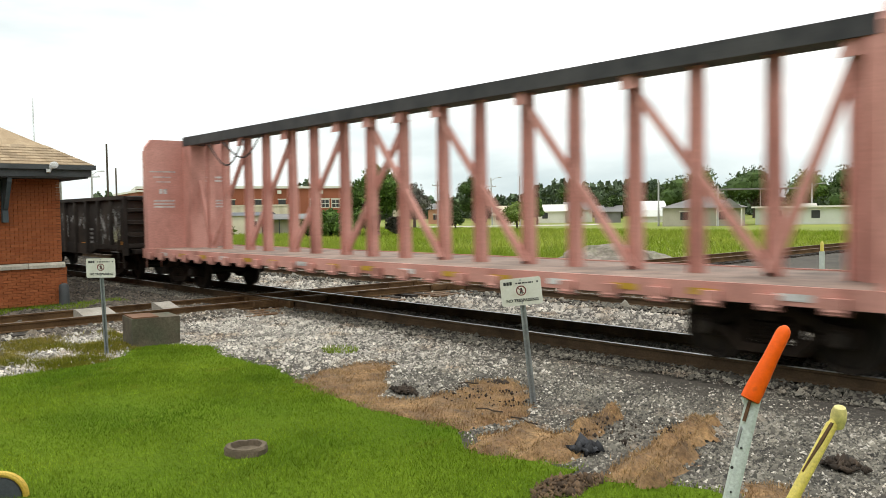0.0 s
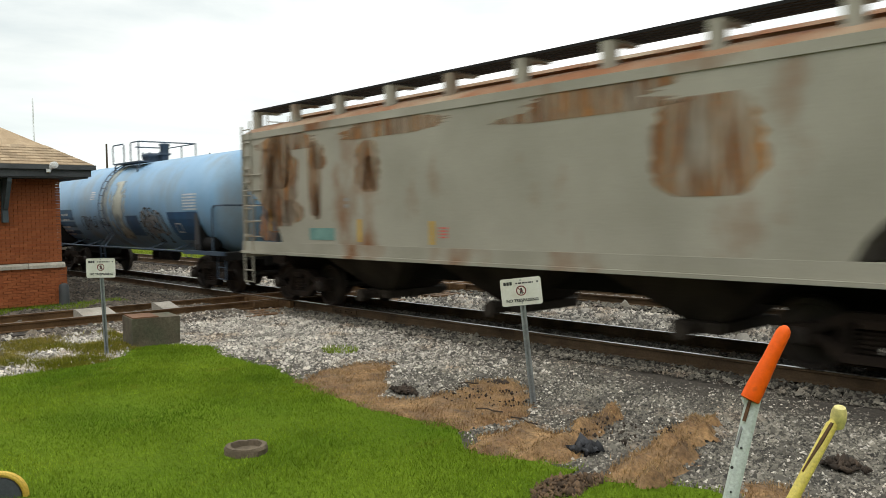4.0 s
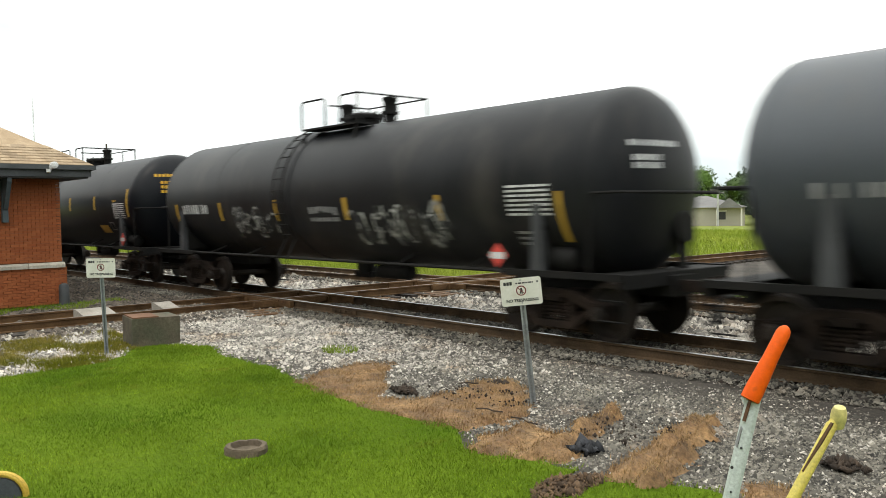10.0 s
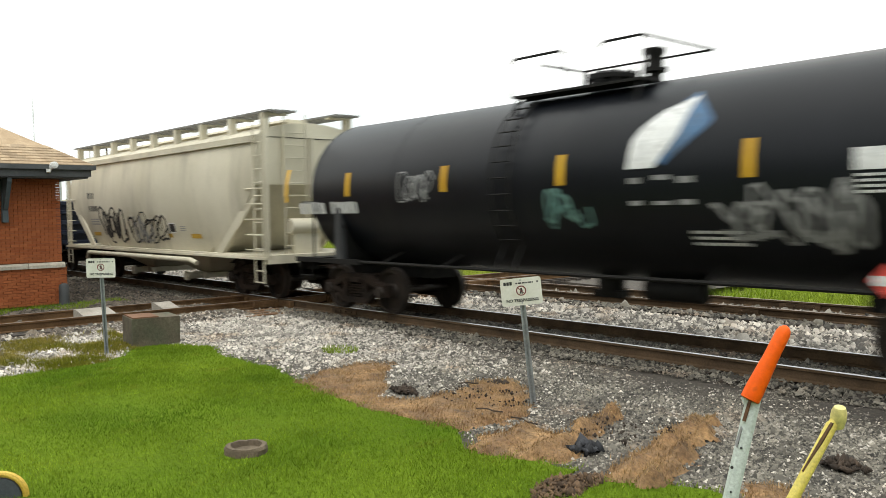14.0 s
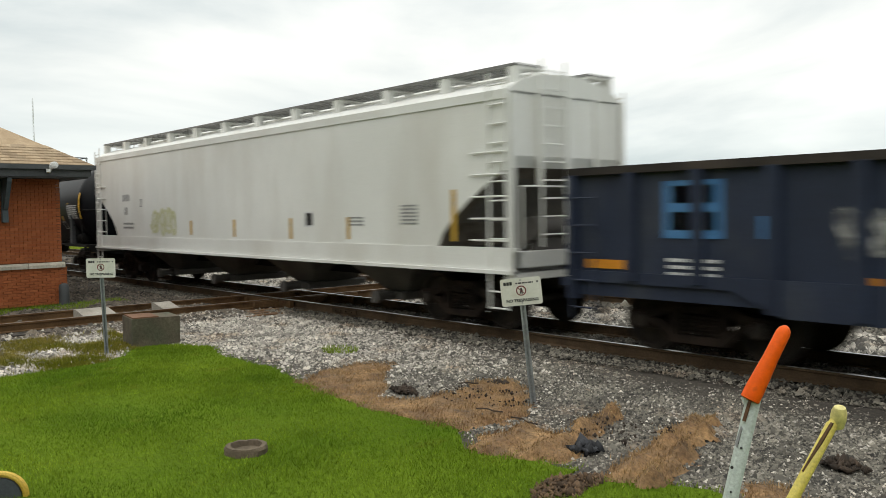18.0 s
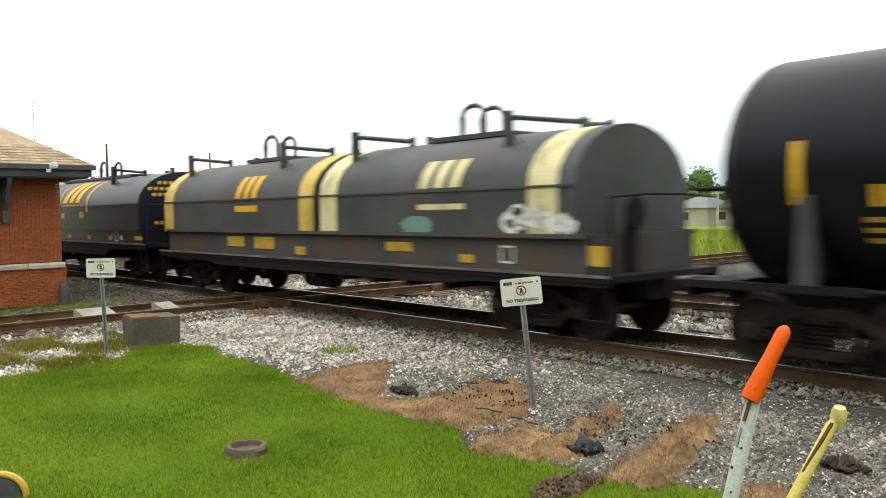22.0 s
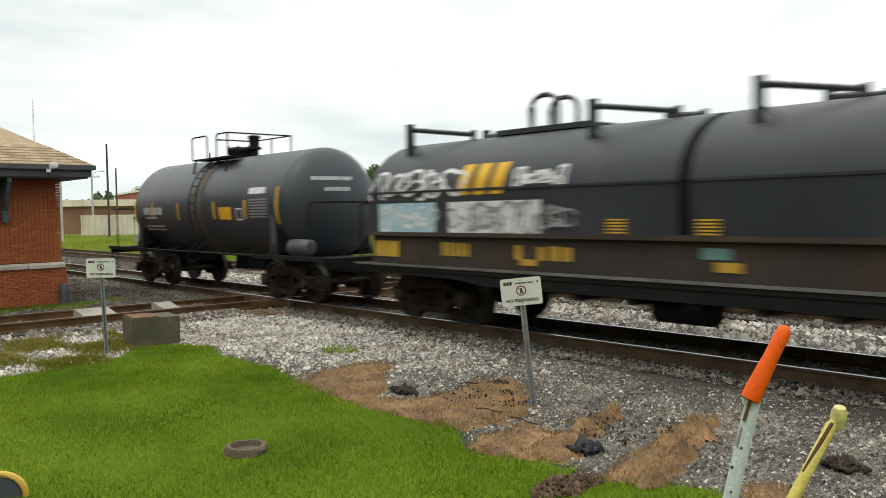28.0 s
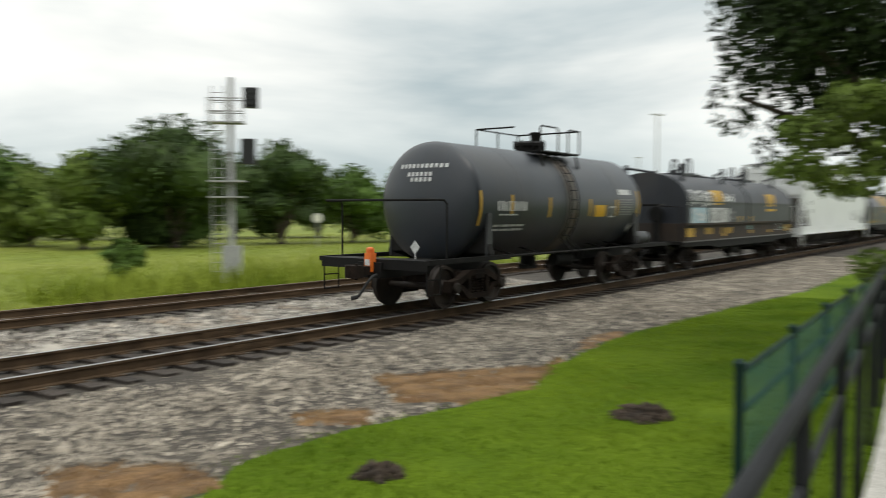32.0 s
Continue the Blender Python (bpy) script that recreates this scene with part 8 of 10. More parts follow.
mark(car, skin, "stencil", CHALK, "lines", -5.80, -5.30, 1.45, 1.70, 2)

RUSTY_GREY = mat("weathered_grey_paint_with_rust", (0.27, 0.255, 0.205), (0.37, 0.35, 0.29), rough=0.75, scale=0.6, bump=0.1, grain=0.1,
                 dirt=(0.19, 0.075, 0.022), dirt_scale=0.62, dirt_at=0.60, dirt_soft=0.06, dirt_stretch=(1.0, 1, 0.55))
RUSTY_ROOF = mat("rusty_roof_paint", (0.24, 0.17, 0.10), (0.38, 0.31, 0.22), rough=0.8, scale=0.8, bump=0.1, dirt=(0.22, 0.085, 0.03), dirt_scale=0.9, dirt_at=0.47, dirt_soft=0.14)
RUST_P = ragged(mat("flaking_rust", (0.115, 0.040, 0.014), (0.42, 0.195, 0.055), rough=0.9, scale=1.6, fine=14, bump=0.15, grain=0.3, stretch=(1.5, 1, 0.45)), 5.5, 0.50, 0.20, (1.7, 1, 0.24))
car, shell, skin = hopper_car("weathered grey covered hopper with large rust patches", 17.1, RUSTY_GREY, bays=3, eave=3.94, sill=(1.14, 1.42), roof_m=RUSTY_ROOF, walk_m=BLACK_M, under_m=mat("black_brown_grime", (0.022, 0.018, 0.015), (0.060, 0.048, 0.038), rough=0.9, scale=1.5, bump=0.2, spec=0.15))
hitch(car, -41.25, 17.1)

mark(shell, skin, "painted_out_panel", TEAL_D, "rect", -5.03, -4.09, 1.5, 1.75)
mark(shell, skin, "reflector_stripe", STRIPE_M, "rect", -3.28, -3.16, 1.48, 1.93)
mark(shell, skin, "reflector_stripe", STRIPE_M, "rect", -6.73, -6.62, 1.67, 2.18)
mark(shell, skin, "stencil", GREY_D, "lines", -3.73, -3.58, 2.14, 2.4, 2)
mark(shell, skin, "stencil", RED_D, "lines", -0.83, -0.64, 1.58, 1.8, 4)
mark(shell, skin, "reflector_stripe", STRIPE_M, "rect", -1.10, -0.98, 1.47, 1.89)
mark(shell, skin, "rust_streak", RUST_P, "blob", -7.3, -4.2, 3.45, 3.84)
mark(shell, skin, "rust_streak", RUST_P, "blob", -4.4, -0.5, 3.5, 3.86)
mark(shell, skin, "rust_streak", RUST_P, "blob", 0.2, 4.5, 3.4, 3.85)
mark(shell, skin, "rust_streak", RUST_P, "blob", 3.5, 5.2, 2.2, 3.5)
mark(shell, skin, "rust_streak", RUST_P, "blob", -7.2, -6.2, 1.45, 2.1)
mark(shell, skin, "rust_patch", RUST_P, "blob", -7.03, -5.36, 1.78, 3.45)
mark(shell, skin, "rust_patch", RUST_P, "blob", -6.87, -5.68, 2.62, 3.82)
mark(shell, skin, "rust_patch", RUST_P, "blob", -7.10, -6.35, 1.98, 3.55)
mark(shell, skin, "rust_patch", RUST_P, "blob", -5.07, -4.52, 2.01, 3.59)
mark(shell, skin, "rust_patch", RUST_P, "blob", -4.96, -4.34, 2.98, 3.52)
mark(shell, skin, "rust_patch", RUST_P, "blob", -3.34, -2.51, 2.51, 3.46)
mark(shell, skin, "rust_patch", RUST_P, "blob", -3.18, -2.50, 2.46, 3.15)
mark(shell, skin, "rust_patch", RUST_P, "blob", -6.46, -5.24, 1.86, 2.37)
mark(shell, skin, "rust_patch", RUST_P, "blob", -4.88, -4.57, 1.93, 2.7)

BLUE_T = mat("faded_blue_tank_paint", (0.155, 0.315, 0.50), (0.235, 0.40, 0.57), rough=0.5, scale=0.7, bump=0.05, grain=0.08,
             dirt=(0.20, 0.22, 0.22), dirt_scale=0.9, dirt_at=0.62, dirt_stretch=(1, 1, 0.45))
BLUE_BAND = mat("stained_cream_spill", (0.42, 0.42, 0.33), (0.26, 0.33, 0.38), rough=0.6, scale=2.2, bump=0.05, contrast=0.3, dirt=(0.12, 0.21, 0.33), dirt_scale=1.6, dirt_at=0.55)
SPILL = ragged(mat("dried_cream_spill", (0.36, 0.38, 0.33), (0.50, 0.50, 0.42), rough=0.6, scale=2.2, bump=0.05), 2.2, 0.48, 0.07, (1, 1, 0.5))
BLUE_RAIL = mat("dull_blue_rail_paint", (0.03, 0.052, 0.085), (0.055, 0.085, 0.125), rough=0.6, scale=2, bump=0.05)
car, tank, skin = tank_car("faded light blue tank car with cream spill and graffiti", 16.2, 1.43, 2.41, 14.60, BLUE_T, band_m=BLUE_BAND, rail_m=BLUE_RAIL, plat_len=2.2, plat_x=-0.2, valves="one")
hitch(car, -58.35, 16.2)

mark(tank, skin, "blue_panel", BLUE_D, "rect", -6.83, -4.21, 1.22, 2.33)
mark(tank, skin, "blue_panel", BLUE_D, "rect", 3.95, 5.92, 1.36, 2.16)
mark(tank, skin, "blue_panel", BLUE_D, "rect", 0.77, 1.73, 1.46, 2.08)
mark(tank, skin, "stencil", WHITE_D, "bars", -6.35, -4.71, 1.93, 2.19, 9)
mark(tank, skin, "stencil", WHITE_D, "lines", -6.76, -4.91, 1.38, 1.78, 3)
mark(tank, skin, "stencil", WHITE_D, "lines", 5.08, 5.92, 2.19, 2.67, 6)
mark(tank, skin, "stencil", WHITE_D, "frame", 4.30, 4.68, 1.58, 1.85)
mark(tank, skin, "stencil", WHITE_D, "lines", -2.29, -1.89, 2.62, 2.92, 4)
mark(tank, skin, "sprayed_tag", BLACK_D, "tag", 1.84, 3.50, 1.29, 2.29, 4, 0.09)
mark(tank, skin, "sprayed_tag", GREY_D, "tag", 1.96, 3.38, 1.37, 2.2, 4, 0.12)
mark(tank, skin, "sprayed_tag", BLACK_D, "tag", -3.24, -1.81, 1.62, 2.08, 4, 0.05)
mark(tank, skin, "sprayed_tag", BLACK_D, "tag", -1.62, -0.95, 1.71, 1.92, 3, 0.04)
mark(tank, skin, "spilled_cream_stain", SPILL, "blob", -0.61, 0.98, 1.35, 3.17)

WHITE_T = mat("cream_white_tank_paint", (0.84, 0.82, 0.76), (0.90, 0.89, 0.85), rough=0.45, scale=0.8, bump=0.05, grain=0.06, dirt=(0.45, 0.38, 0.28), dirt_scale=0.9, dirt_at=0.66, dirt_stretch=(1, 1, 0.4))
DIRTY_W = mat("dirty_cream_frame_paint", (0.66, 0.61, 0.52), (0.82, 0.79, 0.72), rough=0.7, scale=1.5, bump=0.08, dirt=(0.22, 0.15, 0.09), dirt_scale=1.6, dirt_at=0.62)
RUST_BAND = mat("rust_streaked_white_paint", (0.50, 0.42, 0.30), (0.66, 0.62, 0.54), rough=0.6, scale=2.0, bump=0.05, dirt=(0.26, 0.15, 0.07), dirt_scale=2.2, dirt_at=0.62)
BEIGE_D = mat("dirty_reflector_film", (0.36, 0.32, 0.18), (0.46, 0.40, 0.24), rough=0.6, scale=4, bump=0.0)
car, tank, skin = tank_car("cream-white tank car with rust-stained centre band", 14.45, 1.17, 2.18, 12.55, WHITE_T, band_m=RUST_BAND, frame_m=DIRTY_W, rail_m=DIRTY_W, plat_len=1.9, plat_x=-0.3, valves="one", head=0.5, tall=True)
hitch(car, -74.55, 14.45)
head_writing(tank, 12.55, 1.17, 2.18, 0.5, GREY_D, ((0.45, -0.6, 0.2), (0.28, -0.6, 0.0)))

mark(tank, skin, "reflector_stripe", BEIGE_D, "rect", -1.54, -1.42, 2, 2.4)
mark(tank, skin, "reflector_stripe", BEIGE_D, "rect", 1.14, 1.26, 1.94, 2.4)
mark(tank, skin, "reflector_stripe", BEIGE_D, "rect", 3.19, 3.31, 1.99, 2.42)
mark(tank, skin, "reflector_stripe", BEIGE_D, "rect", 5.50, 5.61, 1.77, 2.64)
mark(tank, skin, "reflector_stripe", BEIGE_D, "rect", -5.52, -5.41, 1.98, 2.46)
mark(tank, skin, "yellow_panel", STRIPE_M, "rect", 1.67, 2.27, 1.78, 2.04)
mark(tank, skin, "stencil_box", BLACK_D, "rect", 3.42, 3.64, 1.76, 1.96)
mark(tank, skin, "stencil", GREY_D, "bars", -4.88, -3.58, 2.03, 2.24, 10)
mark(tank, skin, "stencil", GREY_D, "lines", -4.92, -3.61, 1.68, 1.96, 3)
mark(tank, skin, "stencil", GREY_D, "lines", 3.94, 4.76, 1.7, 2.32, 8)
mark(tank, skin, "stencil", GREY_D, "bars", 3.84, 4.59, 2.42, 2.53, 12)
mark(tank, skin, "stencil", GREY_D, "lines", -2.42, -2.12, 2.03, 2.41, 3)

GREY_T = mat("dark_grey_tank_paint", (0.040, 0.046, 0.056), (0.060, 0.068, 0.080), rough=0.45, scale=0.6, bump=0.05, grain=0.08, dirt=(0.075, 0.07, 0.065), dirt_scale=0.9, dirt_at=0.66, dirt_stretch=(1, 1, 0.4))
car, tank, skin = tank_car("dark grey tank car with blue and cream diamond mark", 16.87, 1.51, 2.48, 15.27, GREY_T, band_m=GREY_T, plat_len=2.0, plat_x=0.2, valves="twin", ladder_x=-1.15)
hitch(car, -89.0, 16.87)
placard(car, 5.95, 1.37)
head_writing(tank, 15.27, 1.51, 2.48, 0.62, GREY_D, ((0.55, -0.75, 0.1), (0.25, -0.7, -0.1)))
LOGO_BLUE = mat("deep_blue_mark", (0.03, 0.05, 0.22), (0.05, 0.08, 0.30), rough=0.5, scale=3, bump=0.0)
CREAM_D = mat("cream_mark", (0.60, 0.60, 0.48), (0.70, 0.70, 0.58), rough=0.5, scale=3, bump=0.0)
FADED_Y = mat("faded_reflector_film", (0.12, 0.085, 0.030), (0.17, 0.125, 0.045), rough=0.7, scale=6, bump=0.0, grain=0.2)

mark(tank, skin, "blue_mark", LOGO_BLUE, "diamond", 2.94, 3.91, 2.32, 3.36)
mark(tank, skin, "cream_mark", CREAM_D, "leaf", 2.90, 3.58, 2.33, 3.19)
mark(tank, skin, "reflector_stripe", FADED_Y, "rect", 1.30, 1.43, 1.88, 2.36)
mark(tank, skin, "reflector_stripe", FADED_Y, "rect", 4.20, 4.32, 1.94, 2.33)
mark(tank, skin, "reflector_stripe", FADED_Y, "rect", -1.59, -1.47, 1.94, 2.34)
mark(tank, skin, "reflector_stripe", FADED_Y, "rect", -4.30, -4.13, 2.04, 2.33)
mark(tank, skin, "stencil", GREY_D, "bars", -6.38, -4.64, 2.14, 2.32, 12)
mark(tank, skin, "white_scuff", GREY_D, "tag", -3.98, -1.98, 1.7, 1.98, 5, 0.06)
mark(tank, skin, "stencil", GREY_D, "lines", 3.11, 3.31, 1.79, 2.15, 2)

mark(tank, skin, "stencil", FADED_Y, "frame", 5.35, 6.75, 1.95, 2.45)
mark(tank, skin, "stencil", FADED_Y, "lines", 5.45, 6.65, 2.05, 2.35, 3)

DARK_T = mat("sooty_black_tank_paint", (0.009, 0.0095, 0.011), (0.017, 0.018, 0.020), rough=0.45, scale=0.6, bump=0.05, grain=0.08, dirt=(0.055, 0.05, 0.045), dirt_scale=0.9, dirt_at=0.67, dirt_stretch=(1, 1, 0.4), spec=0.2)
car, tank, skin = tank_car("sooty black tank car with white graffiti and yellow reflectors", 17.43, 1.51, 2.48, 15.83, DARK_T, band_m=DARK_T, plat_len=2.15, valves="twin", ladder_x=-1.15)
hitch(car, -105.87, 17.43)
head_writing(tank, 15.83, 1.51, 2.48, 0.62, WHITE_D, ((0.52, -0.85, 0.25), (0.30, -0.8, -0.2), (0.18, -0.8, -0.2)))

mark(tank, skin, "reflector_stripe", STRIPE_M, "rect", -6.77, -6.65, 1.84, 2.36)
mark(tank, skin, "reflector_stripe", STRIPE_M, "rect", -4.21, -4.10, 1.91, 2.36)
mark(tank, skin, "reflector_stripe", STRIPE_M, "rect", -1.51, -1.39, 1.9, 2.38)
mark(tank, skin, "reflector_stripe", STRIPE_M, "rect", 1.25, 1.38, 1.92, 2.37)
mark(tank, skin, "reflector_stripe", STRIPE_M, "rect", 4.09, 4.21, 1.9, 2.35)
mark(tank, skin, "reflector_stripe", STRIPE_M, "rect", 6.88, 6.99, 1.56, 2.34)
mark(tank, skin, "stencil", WHITE_D, "bars", -6.30, -4.82, 2.09, 2.34, 11)
mark(tank, skin, "stencil", WHITE_D, "lines", 5.85, 6.75, 1.96, 2.48, 7)
mark(tank, skin, "stencil", GREY_D, "bars", -0.05, 1.03, 1.89, 2.21, 6)
mark(tank, skin, "sprayed_tag", CHALK, "tag", -3.58, -1.73, 1.53, 2.22, 4, 0.08)
mark(tank, skin, "sprayed_tag", CHALK, "tag", 1.54, 3.21, 1.43, 2.18, 5, 0.08)
mark(tank, skin, "sprayed_tag", CHALK, "tag", 3.53, 4.27, 1.42, 2.26, 3, 0.08)
placard(car, 5.64, 1.33)
mark(tank, skin, "stencil", GREY_D, "lines", 5.91, 6.33, 1.48, 1.75, 3)

BLACK_T = mat("black_tank_paint", (0.004, 0.005, 0.007), (0.008, 0.009, 0.012), rough=0.38, scale=0.6, bump=0.04, grain=0.08, dirt=(0.018, 0.018, 0.018), dirt_scale=0.9, dirt_at=0.69, dirt_stretch=(1, 1, 0.4), spec=0.2)
car, tank, skin = tank_car("black tank car with yellow lettering bars and red placard", 16.3, 1.51, 2.48, 14.70, BLACK_T, plat_len=2.5, plat_x=-0.25, valves="one", tall=False)
hitch(car, -123.3, 16.3)
head_writing(tank, 14.70, 1.51, 2.48, 0.62, BRIGHT_Y, ((0.78, -0.85, 0.3), (0.56, -0.7, 0.0), (0.42, -0.7, 0.0), (0.28, -0.7, 0.0)))

mark(tank, skin, "reflector_stripe", STRIPE_M, "rect", -7.19, -7.08, 2.05, 2.95)
mark(tank, skin, "reflector_stripe", STRIPE_M, "rect", -4.33, -4.22, 2.29, 2.73)
mark(tank, skin, "reflector_stripe", STRIPE_M, "rect", -1.82, -1.70, 2.24, 2.72)
mark(tank, skin, "reflector_stripe", STRIPE_M, "rect", 1.12, 1.25, 2.28, 2.75)
mark(tank, skin, "reflector_stripe", STRIPE_M, "rect", 3.61, 3.73, 2.28, 2.73)
mark(tank, skin, "reflector_stripe", STRIPE_M, "rect", 6.47, 6.59, 2.04, 2.9)
mark(tank, skin, "stencil", BRIGHT_Y, "bars", -6.59, -4.62, 2.03, 2.26, 11)
mark(tank, skin, "stencil", BRIGHT_Y, "lines", -6.66, -5.20, 1.56, 1.94, 3)
mark(tank, skin, "stencil", BRIGHT_Y, "frame", -3.84, -3.60, 1.99, 2.26)
mark(tank, skin, "yellow_panel", STRIPE_M, "rect", 3.69, 4.42, 1.53, 1.78)
mark(tank, skin, "stencil", WHITE_D, "lines", 5.34, 6.26, 1.99, 2.49, 8)
mark(tank, skin, "stencil", GREY_D, "frame", 4.70, 5.05, 1.62, 1.88)
mark(tank, skin, "stencil", BRIGHT_Y, "bars", 5.35, 5.57, 2.51, 2.58, 8)
placard(car, 6.09, 1.34)
mark(tank, skin, "stencil", BRIGHT_Y, "bars", -3.30, -2.96, 1.8, 1.86, 5)

car, tank, skin = tank_car("black tank car with white and blue leaf mark and grey tags", 16.0, 1.51, 2.48, 14.40, BLACK_T, plat_len=2.6, valves="one")
hitch(car, -139.6, 16.0)
head_writing(tank, 14.40, 1.51, 2.48, 0.62, WHITE_D, ((0.62, -1.0, 0.4), (0.45, -0.9, 0.2), (0.33, -0.8, 0.0)))

mark(tank, skin, "reflector_stripe", BRIGHT_Y, "rect", -7.74, -7.62, 2.31, 3.03)
mark(tank, skin, "reflector_stripe", BRIGHT_Y, "rect", -5.40, -5.28, 2.39, 2.86)
mark(tank, skin, "reflector_stripe", BRIGHT_Y, "rect", -2.50, -2.38, 2.4, 2.85)
mark(tank, skin, "reflector_stripe", BRIGHT_Y, "rect", 0.14, 0.26, 2.42, 2.88)
mark(tank, skin, "reflector_stripe", BRIGHT_Y, "rect", 3.15, 3.27, 2.42, 2.9)
mark(tank, skin, "reflector_stripe", BRIGHT_Y, "rect", 5.58, 5.69, 2.2, 3.12)
mark(tank, skin, "stencil", WHITE_D, "bars", -7.17, -4.96, 2.05, 2.3, 11)
mark(tank, skin, "blue_mark", BLUE_D, "diamond", 1.59, 2.66, 2.62, 3.63)
mark(tank, skin, "white_mark", WHITE_D, "leaf", 1.41, 2.35, 2.6, 3.56)
mark(tank, skin, "grey_mark", GREY_D, "bars", 1.44, 2.60, 2.1, 2.51, 3)
mark(tank, skin, "white_panel", WHITE_D, "rect", 4.47, 5.41, 2.45, 2.7)
mark(tank, skin, "stencil", WHITE_D, "lines", 4.50, 5.38, 2.18, 2.43, 4)
mark(tank, skin, "sprayed_tag", GREY_D, "tag", 2.78, 4.49, 1.5, 2.34, 5, 0.11)
mark(tank, skin, "sprayed_tag", TEAL_D, "tag", -0.20, 0.62, 1.77, 2.37, 3, 0.06)
mark(tank, skin, "sprayed_tag", GREY_D, "tag", -3.62, -2.70, 2.25, 2.79, 3, 0.05)
placard(car, 4.83, 1.22)
mark(tank, skin, "stencil", WHITE_D, "lines", 2.31, 3.10, 1.54, 1.78, 3)

TAN = mat("dusty_cream_hopper_paint", (0.51, 0.47, 0.355), (0.62, 0.575, 0.46), rough=0.7, scale=0.6, bump=0.06, grain=0.08, dirt=(0.29, 0.26, 0.20), dirt_scale=0.8, dirt_at=0.62, dirt_stretch=(1, 1, 0.3))
car, shell, skin = hopper_car("dusty cream round-sided covered hopper with black graffiti", 15.3, TAN, bays=2, eave=3.90, curved=True, sill=(1.00, 1.10), cut=(2.7, 0.5), under_m=TAN)
hitch(car, -155.6, 15.3)
bm = B()
pipe(bm, [(-4.9, -1.58, 0.70), (-4.6, -1.62, 0.88), (3.2, -1.62, 0.88), (3.5, -1.58, 0.80)], 0.07, 10)
part("discharge_pipe", bm, TAN, car, "pale round pipe below the side sill", smooth=True)

mark(shell, skin, "stencil", BLACK_D, "bars", -4.87, -4.21, 2.66, 2.88, 4)
mark(shell, skin, "stencil", BLACK_D, "bars", -4.83, -3.96, 2.24, 2.43, 6)
mark(shell, skin, "sprayed_tag", BLACK_D, "tag", -3.69, -2.01, 1.22, 2.38, 2, 0.10)
mark(shell, skin, "sprayed_tag", BLACK_D, "tag", -3.51, -2.20, 1.39, 2.22, 4, 0.12)
mark(shell, skin, "sprayed_tag", BLACK_D, "tag", -1.24, 1.15, 1.18, 2.17, 3, 0.09)
mark(shell, skin, "sprayed_tag", GREY_D, "tag", -1.07, 0.19, 1.26, 2.04, 3, 0.09)
mark(shell, skin, "stencil_box", BLACK_D, "rect", 1.45, 1.83, 1.59, 1.84)
mark(shell, skin, "stencil", WHITE_D, "frame", 1.43, 1.85, 1.57, 1.86)
mark(shell, skin, "reflector_stripe", STRIPE_M, "rect", 1.23, 1.54, 1.44, 1.55)
mark(shell, skin, "reflector_stripe", STRIPE_M, "rect", 2.75, 3.38, 1.44, 1.56)
mark(shell, skin, "reflector_stripe", STRIPE_M, "rect", -4.82, -4.17, 1.43, 1.55)
mark(shell, skin, "stencil", GREY_D, "lines", 2.15, 2.48, 1.62, 1.78, 3)
mark(shell, skin, "stencil", GREY_D, "lines", -4.80, -4.00, 1.78, 2.02, 3)

GON_BLU = mat("dark_blue_gondola_paint", (0.008, 0.014, 0.034), (0.015, 0.024, 0.052), rough=0.6, scale=1.2, bump=0.15, dirt=(0.06, 0.065, 0.075), dirt_scale=1.1, dirt_at=0.66, dirt_stretch=(1, 1, 0.4))
PANEL_B = mat("faded_blue_panel_paint", (0.035, 0.13, 0.30), (0.06, 0.19, 0.38), rough=0.6, scale=3, bump=0.0, grain=0.15)
CYAN_SPRAY = ragged(mat("pale_cyan_and_pink_spray", (0.36, 0.52, 0.58), (0.55, 0.62, 0.66), rough=0.7, scale=3, bump=0.0, dirt=(0.55, 0.32, 0.34), dirt_scale=2.2, dirt_at=0.58), 3.0, 0.40, 0.10)
SPRAY_Y = ragged(mat("yellow_green_spray_paint", (0.42, 0.44, 0.05), (0.62, 0.55, 0.08), rough=0.7, scale=4, bump=0.0), 4.0, 0.48, 0.10)
car, skin = gondola("dark blue open gondola with yellow-green and white graffiti", 16.7, GON_BLU, top=2.66, bottom=0.70, ribs=16, top_m=GON_BLK)
hitch(car, -170.9, 16.7)

mark(car, skin, "reflector_stripe", ORANGE_F, "rect", -7.51, -6.83, 1.2, 1.33)
mark(car, skin, "reflector_stripe", ORANGE_F, "rect", -3.69, -3.40, 1.1, 1.24)
mark(car, skin, "reflector_stripe", ORANGE_F, "rect", -1.69, -1.35, 1.08, 1.2)
mark(car, skin, "reflector_stripe", ORANGE_F, "rect", 1.33, 1.67, 1.09, 1.21)
mark(car, skin, "reflector_stripe", ORANGE_F, "rect", 3.38, 3.67, 1.1, 1.21)
mark(car, skin, "reflector_stripe", ORANGE_F, "rect", -0.18, -0.06, 0.97, 1.38)
mark(car, skin, "blue_panel", PANEL_B, "rect", -6.20, -5.32, 1.65, 2.42)
mark(car, skin, "white_letter_block", WHITE_D, "rect", -6.08, -5.45, 2.12, 2.35)
mark(car, skin, "white_panel", WHITE_D, "rect", -6.10, -5.42, 1.76, 2.00)
mark(car, skin, "blue_panel", PANEL_B, "rect", -4.83, -4.57, 1.66, 1.94)
mark(car, skin, "pale_blue_panel", CYAN_SPRAY, "rect", 7.26, 7.74, 0.80, 2.52)
mark(car, skin, "reflector_stripe", ORANGE_F, "rect", 6.79, 7.25, 1.14, 1.28)
